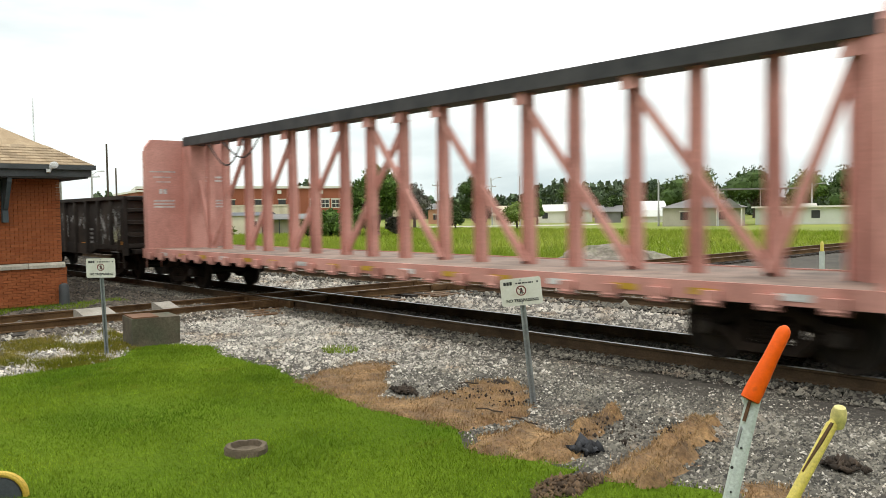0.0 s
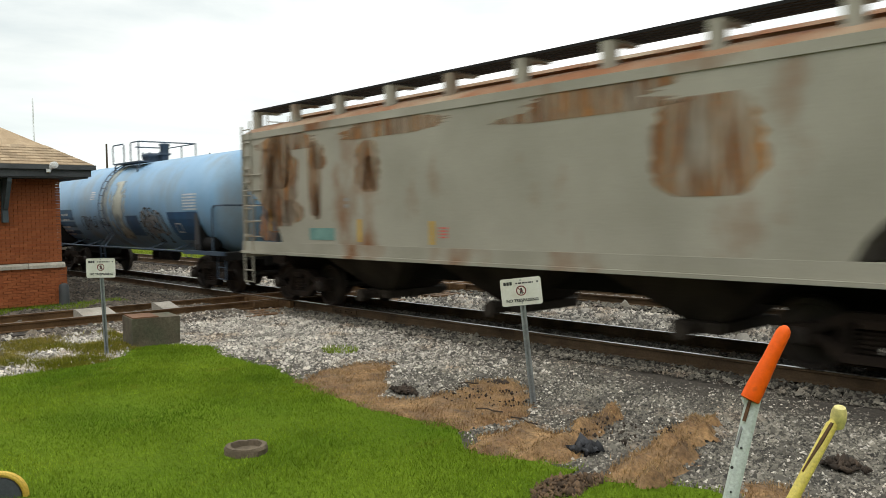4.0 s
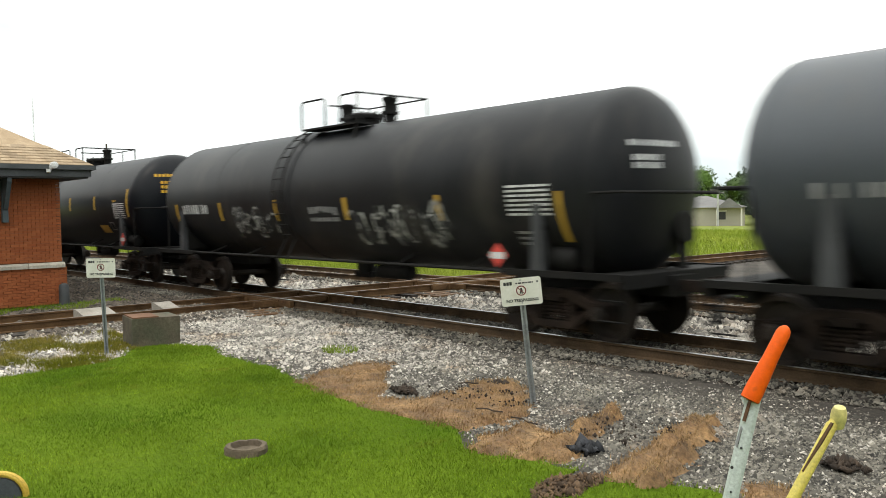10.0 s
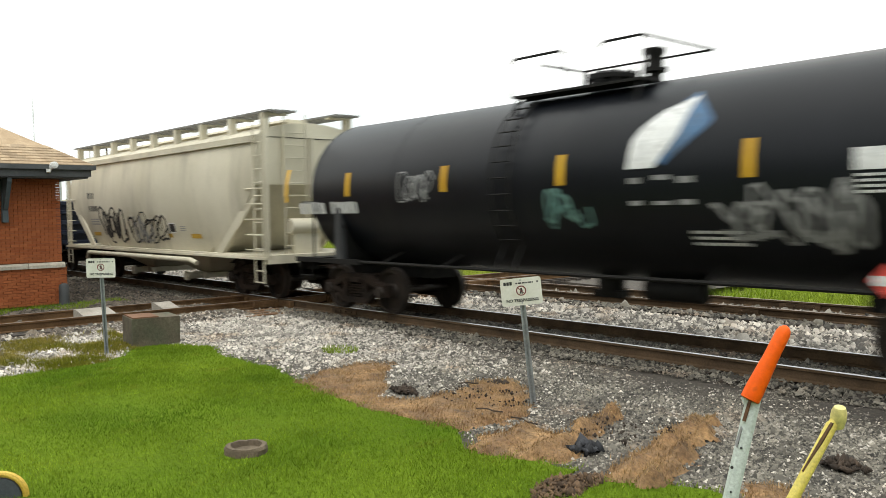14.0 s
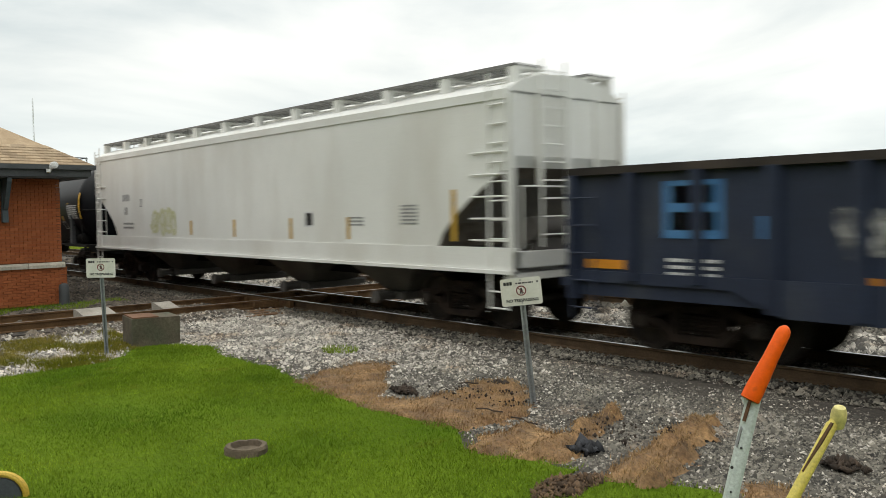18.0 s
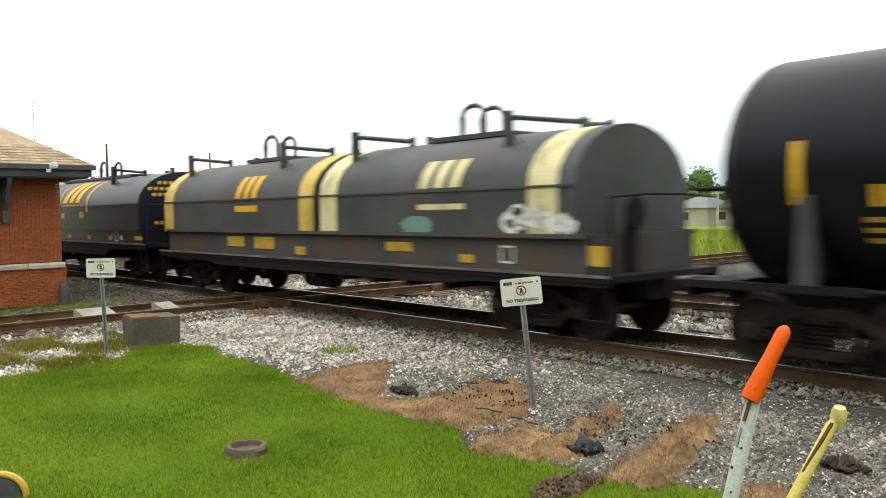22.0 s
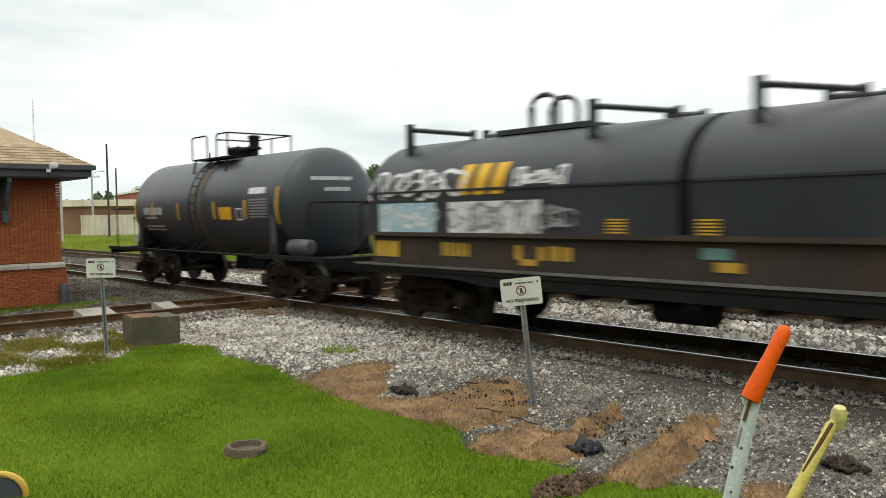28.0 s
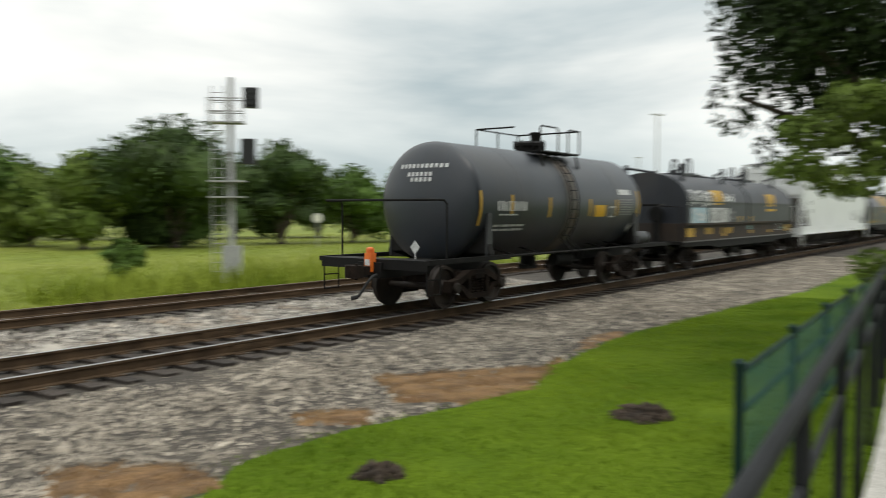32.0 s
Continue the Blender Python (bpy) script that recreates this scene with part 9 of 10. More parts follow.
mark(car, skin, "sprayed_tag", CHALK, "tag", 7.30, 7.71, 1.01, 2.4, 5, 0.05)
mark(car, skin, "stencil", WHITE_D, "lines", -6.13, -5.38, 1.13, 1.41, 3)
mark(car, skin, "sprayed_tag", CHALK, "tag", -3.80, -3.34, 1.45, 2.04, 3, 0.09)
mark(car, skin, "sprayed_tag", CHALK, "tag", 0.12, 0.81, 1.53, 2.09, 4, 0.09)
mark(car, skin, "sprayed_tag", CHALK, "tag", 0.13, 0.80, 1.09, 1.46, 3, 0.09)
mark(car, skin, "sprayed_tag", CHALK, "tag", 3.22, 3.77, 1.53, 1.86, 4, 0.09)
mark(car, skin, "sprayed_tag", CHALK, "tag", 3.26, 3.70, 1.21, 1.4, 3, 0.09)
mark(car, skin, "sprayed_tag", GREEN_D, "tag", -1.87, -1.21, 1.24, 1.88, 3, 0.09)
mark(car, skin, "sprayed_tag", GREEN_D, "tag", -0.93, -0.21, 1.32, 1.69, 3, 0.09)
mark(car, skin, "sprayed_tag", GREEN_D, "tag", 2.14, 2.84, 1.2, 1.9, 4, 0.09)
mark(car, skin, "sprayed_tag", SPRAY_Y, "blob", 2.10, 2.95, 1.86, 2.18)
mark(car, skin, "stencil", WHITE_D, "lines", 4.33, 4.56, 1.14, 1.63, 5)
mark(car, skin, "stencil", WHITE_D, "frame", 5.15, 5.51, 1.14, 1.46)
mark(car, skin, "chalk_scuff", GREY_D, "lines", -3.79, -3.31, 0.71, 0.91, 3)
mark(car, skin, "chalk_scuff", GREY_D, "lines", -2.79, -2.33, 0.68, 0.92, 3)
mark(car, skin, "chalk_scuff", GREY_D, "lines", -1.74, -1.26, 0.66, 0.92, 3)
mark(car, skin, "chalk_scuff", GREY_D, "lines", 1.25, 1.75, 0.65, 0.9, 3)
mark(car, skin, "chalk_scuff", GREY_D, "lines", 2.27, 2.75, 0.66, 0.92, 3)
mark(car, skin, "sprayed_patch", CHALK, "blob", 0.10, 0.85, 1.55, 2.10)
mark(car, skin, "sprayed_patch", CHALK, "blob", 0.10, 0.85, 0.95, 1.45)
mark(car, skin, "sprayed_patch", CHALK, "blob", 3.20, 3.85, 1.40, 1.95)
mark(car, skin, "sprayed_patch", CHALK, "blob", -3.85, -3.35, 1.50, 2.0)
mark(car, skin, "sprayed_patch", SPRAY_Y, "blob", -2.0, -1.3, 1.35, 1.85)
mark(car, skin, "sprayed_patch", SPRAY_Y, "blob", 2.15, 2.75, 1.0, 1.5)
mark(car, skin, "sprayed_patch", CHALK, "blob", 3.25, 3.75, 0.68, 0.95)

WHITE_H = mat("off_white_hopper_paint", (0.68, 0.68, 0.65), (0.77, 0.77, 0.74), rough=0.6, scale=0.5, bump=0.05, grain=0.06, dirt=(0.58, 0.56, 0.51), dirt_scale=0.7, dirt_at=0.62, dirt_stretch=(1, 1, 0.25))
UNDER_G = mat("dusty_grey_underframe_paint", (0.055, 0.050, 0.046), (0.115, 0.105, 0.095), rough=0.8, scale=1.2, bump=0.1)
car, shell, skin = hopper_car("off-white long covered hopper with orange reflectors", 20.1, WHITE_H, bays=4, eave=3.98, sill=(1.03, 1.45), under_m=UNDER_G, walk_z=0.42)
hitch(car, -187.6, 20.1)

mark(shell, skin, "stencil", GREY_D, "bars", -7.12, -6.49, 2.52, 2.74, 4)
mark(shell, skin, "stencil", GREY_D, "bars", -7.14, -6.45, 2.11, 2.34, 5)
mark(shell, skin, "stencil", GREY_D, "lines", -7.11, -6.28, 1.66, 1.9, 2)
mark(shell, skin, "stencil", GREY_D, "frame", -5.75, -5.60, 2.33, 2.56)
mark(shell, skin, "sprayed_tag", YSMEAR, "tag", -4.97, -3.23, 1.52, 2.26, 4, 0.13)
mark(shell, skin, "reflector_stripe", STRIPE_M, "rect", -2.37, -2.25, 1.54, 1.92)
mark(shell, skin, "reflector_stripe", STRIPE_M, "rect", 0.06, 0.18, 1.52, 1.94)
mark(shell, skin, "reflector_stripe", STRIPE_M, "rect", 2.69, 2.81, 1.51, 1.96)
mark(shell, skin, "reflector_stripe", STRIPE_M, "rect", 4.89, 5.00, 1.53, 1.97)
mark(shell, skin, "reflector_stripe", STRIPE_M, "rect", 8.03, 8.15, 1.54, 2.43)
mark(shell, skin, "stencil_box", BLACK_D, "rect", 3.38, 3.64, 1.8, 2.08)
mark(shell, skin, "stencil", WHITE_D, "frame", 3.33, 3.67, 1.77, 2.1)
mark(shell, skin, "stencil", GREY_D, "lines", 6.63, 7.11, 1.82, 2.21, 6)
mark(shell, skin, "stencil", GREY_D, "lines", 4.97, 5.46, 1.79, 2, 3)

car, tank, skin = tank_car("black tank car with bright yellow reflectors and lettering bars", 17.86, 1.51, 2.48, 16.26, BLACK_T, plat_len=2.25, plat_x=0.1, valves="one")
hitch(car, -207.7, 17.86)

mark(tank, skin, "reflector_stripe", BRIGHT_Y, "rect", -6.83, -6.71, 2.07, 2.82)
mark(tank, skin, "reflector_stripe", BRIGHT_Y, "rect", -3.44, -3.32, 2.14, 2.6)
mark(tank, skin, "reflector_stripe", BRIGHT_Y, "rect", -1.09, -0.97, 2.12, 2.62)
mark(tank, skin, "reflector_stripe", BRIGHT_Y, "rect", 1.40, 1.52, 2.12, 2.61)
mark(tank, skin, "reflector_stripe", BRIGHT_Y, "rect", 4.40, 4.51, 2.16, 2.63)
mark(tank, skin, "reflector_stripe", BRIGHT_Y, "rect", 7.63, 7.75, 2.01, 2.91)
mark(tank, skin, "stencil", BRIGHT_Y, "bars", -5.92, -4.08, 2.04, 2.29, 11)
mark(tank, skin, "stencil", STRIPE_M, "lines", -6.02, -4.70, 1.6, 1.96, 3)
mark(tank, skin, "stencil", WHITE_D, "lines", 6.37, 7.36, 2, 2.5, 7)
mark(tank, skin, "stencil", STRIPE_M, "bars", 6.37, 6.60, 2.52, 2.58, 7)
mark(tank, skin, "yellow_panel", STRIPE_M, "rect", 5.57, 5.83, 1.94, 2.11)
mark(tank, skin, "stencil", WHITE_D, "frame", 5.50, 5.90, 1.64, 1.91)
mark(tank, skin, "yellow_panel", STRIPE_M, "rect", 2.11, 2.37, 1.76, 1.89)
mark(tank, skin, "stencil", GREY_D, "bars", 1.38, 1.69, 1.75, 1.89, 5)

COIL_GREY = mat("weathered_grey_hood_paint", (0.040, 0.045, 0.048), (0.072, 0.078, 0.080), rough=0.55, spec=0.3, scale=0.8, bump=0.08, dirt=(0.095, 0.048, 0.026), dirt_scale=1.3, dirt_at=0.62, dirt_soft=0.10, dirt_stretch=(1, 1, 0.35))
COIL_TROUGH = mat("rust_stained_trough_paint", (0.036, 0.039, 0.041), (0.066, 0.068, 0.068), rough=0.75, scale=1.2, bump=0.1, dirt=(0.090, 0.042, 0.020), dirt_scale=1.4, dirt_at=0.58, dirt_soft=0.12)
BAND_Y = mat("worn_yellow_band_paint", (0.55, 0.35, 0.05), (0.66, 0.47, 0.12), rough=0.6, scale=1.2, bump=0.05, dirt=(0.11, 0.07, 0.035), dirt_scale=2.0, dirt_at=0.64, dirt_stretch=(1, 1, 0.5))
PALE_Y = mat("faded_pale_yellow_paint", (0.58, 0.50, 0.24), (0.68, 0.62, 0.36), rough=0.6, scale=1.2, bump=0.05, dirt=(0.14, 0.11, 0.07), dirt_scale=2.0, dirt_at=0.66, dirt_stretch=(1, 1, 0.5))
car, hl = coil_car("grey steel-coil car with two round hoods and yellow bands", 16.84, BLACK_M, COIL_TROUGH)
hitch(car, -225.56, 16.84)

rear, skin = coil_hood(car, -hl + 0.35, 0.20, COIL_GREY, stripes=((-hl + 0.37, -hl + 0.95, BAND_Y), (-0.40, 0.16, BAND_Y)))
frnt, skin2 = coil_hood(car, 0.40, hl - 0.62, COIL_GREY, stripes=((0.44, 1.04, PALE_Y), (hl - 1.55, hl - 0.95, PALE_Y)))
mark(rear, skin, "yellow_mark", BRIGHT_Y, "letters", -3.31, -2.15, 2.44, 2.97)
mark(rear, skin, "stencil", BRIGHT_Y, "rect", -3.34, -2.25, 2.12, 2.27)
mark(frnt, skin2, "pale_yellow_mark", PALE_Y, "letters", 3.63, 4.87, 2.47, 2.96)
mark(frnt, skin2, "stencil", PALE_Y, "rect", 3.62, 4.86, 2.09, 2.19)
mark(frnt, skin2, "sprayed_tag", WHITE_D, "tag", 5.77, 7.30, 1.65, 2.14, 4, 0.11)
mark(frnt, skin2, "sprayed_patch", TEAL_D, "blob", 3.12, 4.06, 1.66, 1.98)
skin = Skin(y=-1.43)
mark(car, skin, "reflector_stripe", STRIPE_M, "rect", -3.89, -3.04, 1.28, 1.53)
mark(car, skin, "reflector_stripe", STRIPE_M, "rect", -2.54, -1.62, 1.25, 1.53)
mark(car, skin, "reflector_stripe", STRIPE_M, "rect", -0.69, -0.29, 1.16, 1.34)
mark(car, skin, "reflector_stripe", STRIPE_M, "rect", 2.58, 3.38, 1.33, 1.5)
mark(car, skin, "reflector_stripe", STRIPE_M, "rect", 4.66, 5.00, 1.18, 1.32)
mark(car, skin, "reflector_stripe", STRIPE_M, "rect", 7.46, 7.79, 1.22, 1.52)
mark(car, skin, "stencil", WHITE_D, "frame", 5.64, 5.95, 1.2, 1.49)

COIL_BLK = mat("black_hood_paint", (0.007, 0.008, 0.014), (0.013, 0.015, 0.023), rough=0.36, scale=0.8, bump=0.05, grain=0.08, dirt=(0.030, 0.028, 0.030), dirt_scale=1.2, dirt_at=0.67, dirt_stretch=(1, 1, 0.4), spec=0.35)
car, hl = coil_car("black steel-coil car with one long round hood and yellow mark", 14.6, BLACK_M, COIL_BLK, deck=1.22)
hitch(car, -242.4, 14.6)
hood, skin = coil_hood(car, -hl + 0.5, hl - 0.5, COIL_BLK, long_plate=True)

mark(hood, skin, "yellow_mark", BRIGHT_Y, "letters", -0.79, 1.21, 2.56, 3.29)
mark(hood, skin, "yellow_bracket", BRIGHT_Y, "rect", -1.28, -1.17, 2.25, 2.87)
mark(hood, skin, "yellow_bracket", BRIGHT_Y, "rect", -1.46, -1.33, 2.86, 3.3)
mark(hood, skin, "yellow_bracket", BRIGHT_Y, "rect", 1.67, 1.83, 2.22, 2.72)
mark(hood, skin, "yellow_bracket", BRIGHT_Y, "rect", 1.66, 1.84, 2.71, 3.28)
mark(hood, skin, "stencil", BRIGHT_Y, "bars", -0.76, 1.41, 2.37, 2.49, 18)
mark(hood, skin, "yellow_mark", BRIGHT_Y, "bars", -0.98, -0.54, 2.01, 2.24, 2)
mark(hood, skin, "yellow_mark", BRIGHT_Y, "bars", 1.03, 1.47, 2.02, 2.26, 2)
mark(hood, skin, "yellow_panel", STRIPE_M, "rect", -4.94, -4.70, 1.78, 2)
for dz, w in ((3.02, 0.32), (2.84, 0.62), (2.66, 0.5), (1.80, 0.45)):
    bm = B()
    for i in range(int(w / 0.09)):
        box(bm, hl - 0.498, hl - 0.492, -0.55 - w + 0.18 * i, -0.55 - w + 0.18 * i + 0.12, dz, dz + 0.10)
    tagged(part("end_lettering", bm, BRIGHT_Y, hood), kind="stuff")
skin = Skin(y=-1.43)
mark(car, skin, "reflector_stripe", STRIPE_M, "bars", -4.15, -2.51, 1.33, 1.59)
mark(car, skin, "reflector_stripe", STRIPE_M, "rect", -0.53, -0.14, 1.32, 1.44)
mark(car, skin, "reflector_stripe", STRIPE_M, "rect", 1.55, 1.83, 1.32, 1.45)
mark(car, skin, "reflector_stripe", STRIPE_M, "rect", 3.58, 3.87, 1.31, 1.44)
mark(car, skin, "reflector_stripe", STRIPE_M, "rect", 5.74, 6.37, 1.33, 1.45)
mark(car, skin, "reflector_stripe", STRIPE_M, "rect", -5.78, -4.94, 1.34, 1.49)
mark(car, skin, "stencil", WHITE_D, "frame", 4.10, 4.41, 1.27, 1.58)
mark(car, skin, "stencil", WHITE_D, "rect", 4.59, 4.75, 1.32, 1.46)

GREY_H = mat("clean_light_grey_hopper_paint", (0.70, 0.71, 0.71), (0.78, 0.79, 0.79), rough=0.6, scale=0.5, bump=0.05, grain=0.05, dirt=(0.58, 0.58, 0.57), dirt_scale=0.7, dirt_at=0.64, dirt_stretch=(1, 1, 0.25))
car, shell, skin = hopper_car("clean light grey long covered hopper with ribbed top edge", 19.5, GREY_H, bays=4, eave=4.0, sill=(0.97, 1.36), under_m=UNDER_G, ribbed=True, walk_z=0.42)
hitch(car, -257.0, 19.5)

mark(shell, skin, "stencil", GREY_D, "bars", -7.43, -6.76, 2.45, 2.66, 4)
mark(shell, skin, "stencil", GREY_D, "bars", -7.46, -6.79, 2.02, 2.23, 5)
mark(shell, skin, "stencil", GREY_D, "lines", 4.00, 5.29, 1.6, 2.19, 8)
mark(shell, skin, "stencil_box", BLACK_D, "rect", 5.88, 6.21, 1.54, 1.85)
mark(shell, skin, "stencil", GREY_D, "lines", 6.75, 7.09, 1.63, 1.84, 3)
skin = Skin(y=-1.545)
mark(car, skin, "reflector_stripe", STRIPE_M, "rect", -3.18, -2.99, 0.93, 1.06)
mark(car, skin, "reflector_stripe", STRIPE_M, "rect", -0.70, -0.44, 0.94, 1.04)
mark(car, skin, "reflector_stripe", STRIPE_M, "rect", 1.95, 2.23, 0.92, 1.04)
mark(car, skin, "reflector_stripe", STRIPE_M, "rect", 4.70, 5.07, 0.92, 1.04)
mark(car, skin, "reflector_stripe", STRIPE_M, "rect", 7.48, 8.17, 0.92, 1.03)
mark(car, skin, "stencil", GREY_D, "bars", 3.12, 3.71, 1.02, 1.13, 6)
mark(car, skin, "stencil", GREY_D, "bars", 7.25, 7.83, 1.05, 1.25, 5)
mark(car, skin, "stencil", GREY_D, "bars", 5.95, 6.14, 1.03, 1.13, 4)

COIL_DK = mat("dark_grey_hood_paint", (0.013, 0.015, 0.020), (0.025, 0.028, 0.036), rough=0.48, scale=0.8, bump=0.06, dirt=(0.06, 0.05, 0.045), dirt_scale=1.2, dirt_at=0.67, dirt_stretch=(1, 1, 0.4))
RUST_TR = mat("rusty_brown_trough_steel", (0.022, 0.015, 0.011), (0.058, 0.034, 0.020), rough=0.8, scale=1.3, bump=0.15, dirt=(0.035, 0.028, 0.024), dirt_scale=1.2, dirt_at=0.56)
car, hl = coil_car("rusty steel-coil car with two dark hoods and white graffiti", 16.04, BLACK_M, RUST_TR)
hitch(car, -276.5, 16.04)
rear, skin = coil_hood(car, -hl + 0.5, -0.16, COIL_DK)
frnt, skin2 = coil_hood(car, 0.02, hl - 0.5, COIL_DK)

mark(rear, skin, "yellow_mark", BRIGHT_Y, "letters", -4.49, -3.29, 2.33, 2.85)
mark(frnt, skin2, "yellow_mark", BRIGHT_Y, "letters", 2.67, 3.82, 2.31, 2.83)
mark(frnt, skin2, "stencil", BRIGHT_Y, "rect", 2.65, 3.83, 2.1, 2.2)
mark(rear, skin, "yellow_panel", BRIGHT_Y, "lines", -1.33, -1.00, 1.7, 1.93, 5)
mark(frnt, skin2, "yellow_panel", BRIGHT_Y, "lines", 0.12, 0.44, 1.69, 1.92, 5)
mark(rear, skin, "sprayed_tag", WHITE_D, "tag", -6.71, -4.59, 2.28, 2.8, 5, 0.08)
mark(rear, skin, "sprayed_tag", WHITE_D, "tag", -3.16, -2.13, 2.42, 2.73, 4, 0.07)
mark(rear, skin, "pale_blue_panel", LTBLUE_D, "rect", -6.68, -5.05, 1.66, 2.22)
mark(rear, skin, "sprayed_tag", WHITE_D, "tag", -6.61, -5.12, 1.71, 2.15, 4, 0.06)
mark(rear, skin, "white_panel", WHITE_D, "rect", -4.70, -2.58, 1.66, 2.22)
mark(rear, skin, "sprayed_tag", GREY_D, "tag", -4.59, -1.98, 1.68, 2.19, 6, 0.08)
skin = Skin(y=-1.43)
mark(car, skin, "stencil", STRIPE_M, "bars", -4.96, -4.21, 1.28, 1.52, 5)
mark(car, skin, "stencil", STRIPE_M, "bars", -3.19, -1.97, 1.27, 1.5, 5)
mark(car, skin, "reflector_stripe", STRIPE_M, "rect", -3.08, -2.74, 1.18, 1.28)
mark(car, skin, "reflector_stripe", STRIPE_M, "rect", 0.34, 0.71, 1.22, 1.35)
mark(car, skin, "reflector_stripe", STRIPE_M, "rect", 3.21, 3.60, 1.2, 1.32)
mark(car, skin, "reflector_stripe", STRIPE_M, "rect", 6.04, 6.67, 1.22, 1.51)
mark(car, skin, "reflector_stripe", STRIPE_M, "rect", -6.91, -6.18, 1.22, 1.52)
mark(car, skin, "stencil", WHITE_D, "frame", 4.58, 4.95, 1.28, 1.56)
mark(car, skin, "chalk_scuff", TEAL_D, "rect", 5.34, 5.80, 1.32, 1.41)
mark(car, skin, "chalk_scuff", TEAL_D, "rect", 0.15, 0.56, 1.38, 1.53)

GREY_L = mat("slate_grey_tank_paint", (0.027, 0.032, 0.041), (0.044, 0.051, 0.062), rough=0.40, scale=0.6, bump=0.05, grain=0.08, dirt=(0.045, 0.043, 0.042), dirt_scale=0.9, dirt_at=0.6, dirt_stretch=(1, 1, 0.4))
PALE_TANK = mat("dark_grey_reservoir_paint", (0.050, 0.053, 0.058), (0.085, 0.088, 0.092), rough=0.6, scale=3, bump=0.05)
GREY_BAND = mat("rust_stained_grey_band", (0.075, 0.068, 0.058), (0.11, 0.10, 0.09), rough=0.6, scale=2, bump=0.05, dirt=(0.10, 0.06, 0.03), dirt_scale=2.4, dirt_at=0.6)
car, tank, skin = tank_car("slate grey short tank car at the tail of the train", 13.8, 1.35, 2.28, 9.55, GREY_L, band_m=GREY_BAND, plat_len=2.1, valves="none", head=0.55, plat_x=0.0, ladder_x=-0.12, tc=3.96, tank_m=PALE_TANK)
hitch(car, -292.54, 13.8)
head_writing(tank, 9.55, 1.35, 2.28, 0.55, WHITE_D, ((0.55, -0.7, 0.4), (0.3, -0.4, 0.3)))
last_car, last_L = car, 13.8

mark(tank, skin, "reflector_stripe", STRIPE_M, "rect", -4.34, -4.23, 1.77, 2.52)
mark(tank, skin, "reflector_stripe", STRIPE_M, "rect", -3.06, -2.94, 2.02, 2.45)
mark(tank, skin, "reflector_stripe", STRIPE_M, "rect", -1.29, -1.17, 1.93, 2.41)
mark(tank, skin, "reflector_stripe", STRIPE_M, "rect", 0.90, 1.02, 1.95, 2.4)
mark(tank, skin, "reflector_stripe", STRIPE_M, "rect", 2.56, 2.69, 1.96, 2.41)
mark(tank, skin, "reflector_stripe", STRIPE_M, "rect", 4.08, 4.19, 1.82, 2.69)
mark(tank, skin, "yellow_panel", BRIGHT_Y, "rect", 1.24, 1.91, 1.94, 2.25)
mark(tank, skin, "stencil", WHITE_D, "frame", 2.15, 2.48, 1.92, 2.22)
mark(tank, skin, "white_panel", WHITE_D, "rect", 2.79, 3.58, 2.55, 2.7)
mark(tank, skin, "stencil", GREY_D, "lines", 2.83, 3.71, 1.97, 2.45, 7)
mark(tank, skin, "stencil", WHITE_D, "bars", -3.60, -2.31, 2.09, 2.31, 9)
mark(tank, skin, "stencil", WHITE_D, "lines", -3.66, -2.35, 1.62, 1.81, 2)
mark(tank, skin, "stencil", WHITE_D, "lines", -3.50, -2.75, 1.97, 2.04, 1)
mark(tank, skin, "hazard_placard", WHITE_D, "diamond", 3.64, 3.88, 1.48, 1.76)

# writing on the tank heads, as bars; the end-of-train device on the last coupler
head_writing(tank, 9.55, 1.35, 2.28, 0.55, WHITE_D, ((0.74, -0.70, 0.60), (0.56, -0.35, 0.35), (0.44, -0.35, 0.25)), -1)
rear_x = -last_L / 2 + 0.35
bm = B()
box(bm, rear_x + 0.12, rear_x + 0.28, -0.11, 0.07, 0.84, 1.22)
lathe(bm, [(1.22, 0.085), (1.30, 0.085), (1.33, 0.07), (1.35, 0.02)], 14, "z", (rear_x + 0.20, -0.02, 0))
eot = part("end_of_train_device", bm, ORANGE_D, last_car, "orange end-of-train device on the coupler", bevel=0.008)
part("device_label", box(B(), rear_x + 0.088, rear_x + 0.096, -0.09, 0.03, 0.98, 1.10), WHITE_D, eot)
bm = B()
tube(bm, (rear_x + 0.75, -0.75, 1.05), (rear_x + 0.75, -0.75, 1.22), 0.012, 6)
prism(bm, [(-0.75, 1.20), (-0.63, 1.34), (-0.75, 1.48), (-0.87, 1.34)], "x", rear_x + 0.735, rear_x + 0.745)
part("placard_holder", bm, WHITE_D, last_car, "white diamond placard holder")

# ---------------------------------------------------------------- pieces: ties, bricks, shingles, stones, grass
def tie_mesh(w, l, h):
    bm = B()
    box(bm, -w / 2, w / 2, -l / 2, l / 2, -h, 0)
    return mesh_of(bm, "tie", False, 0.012)


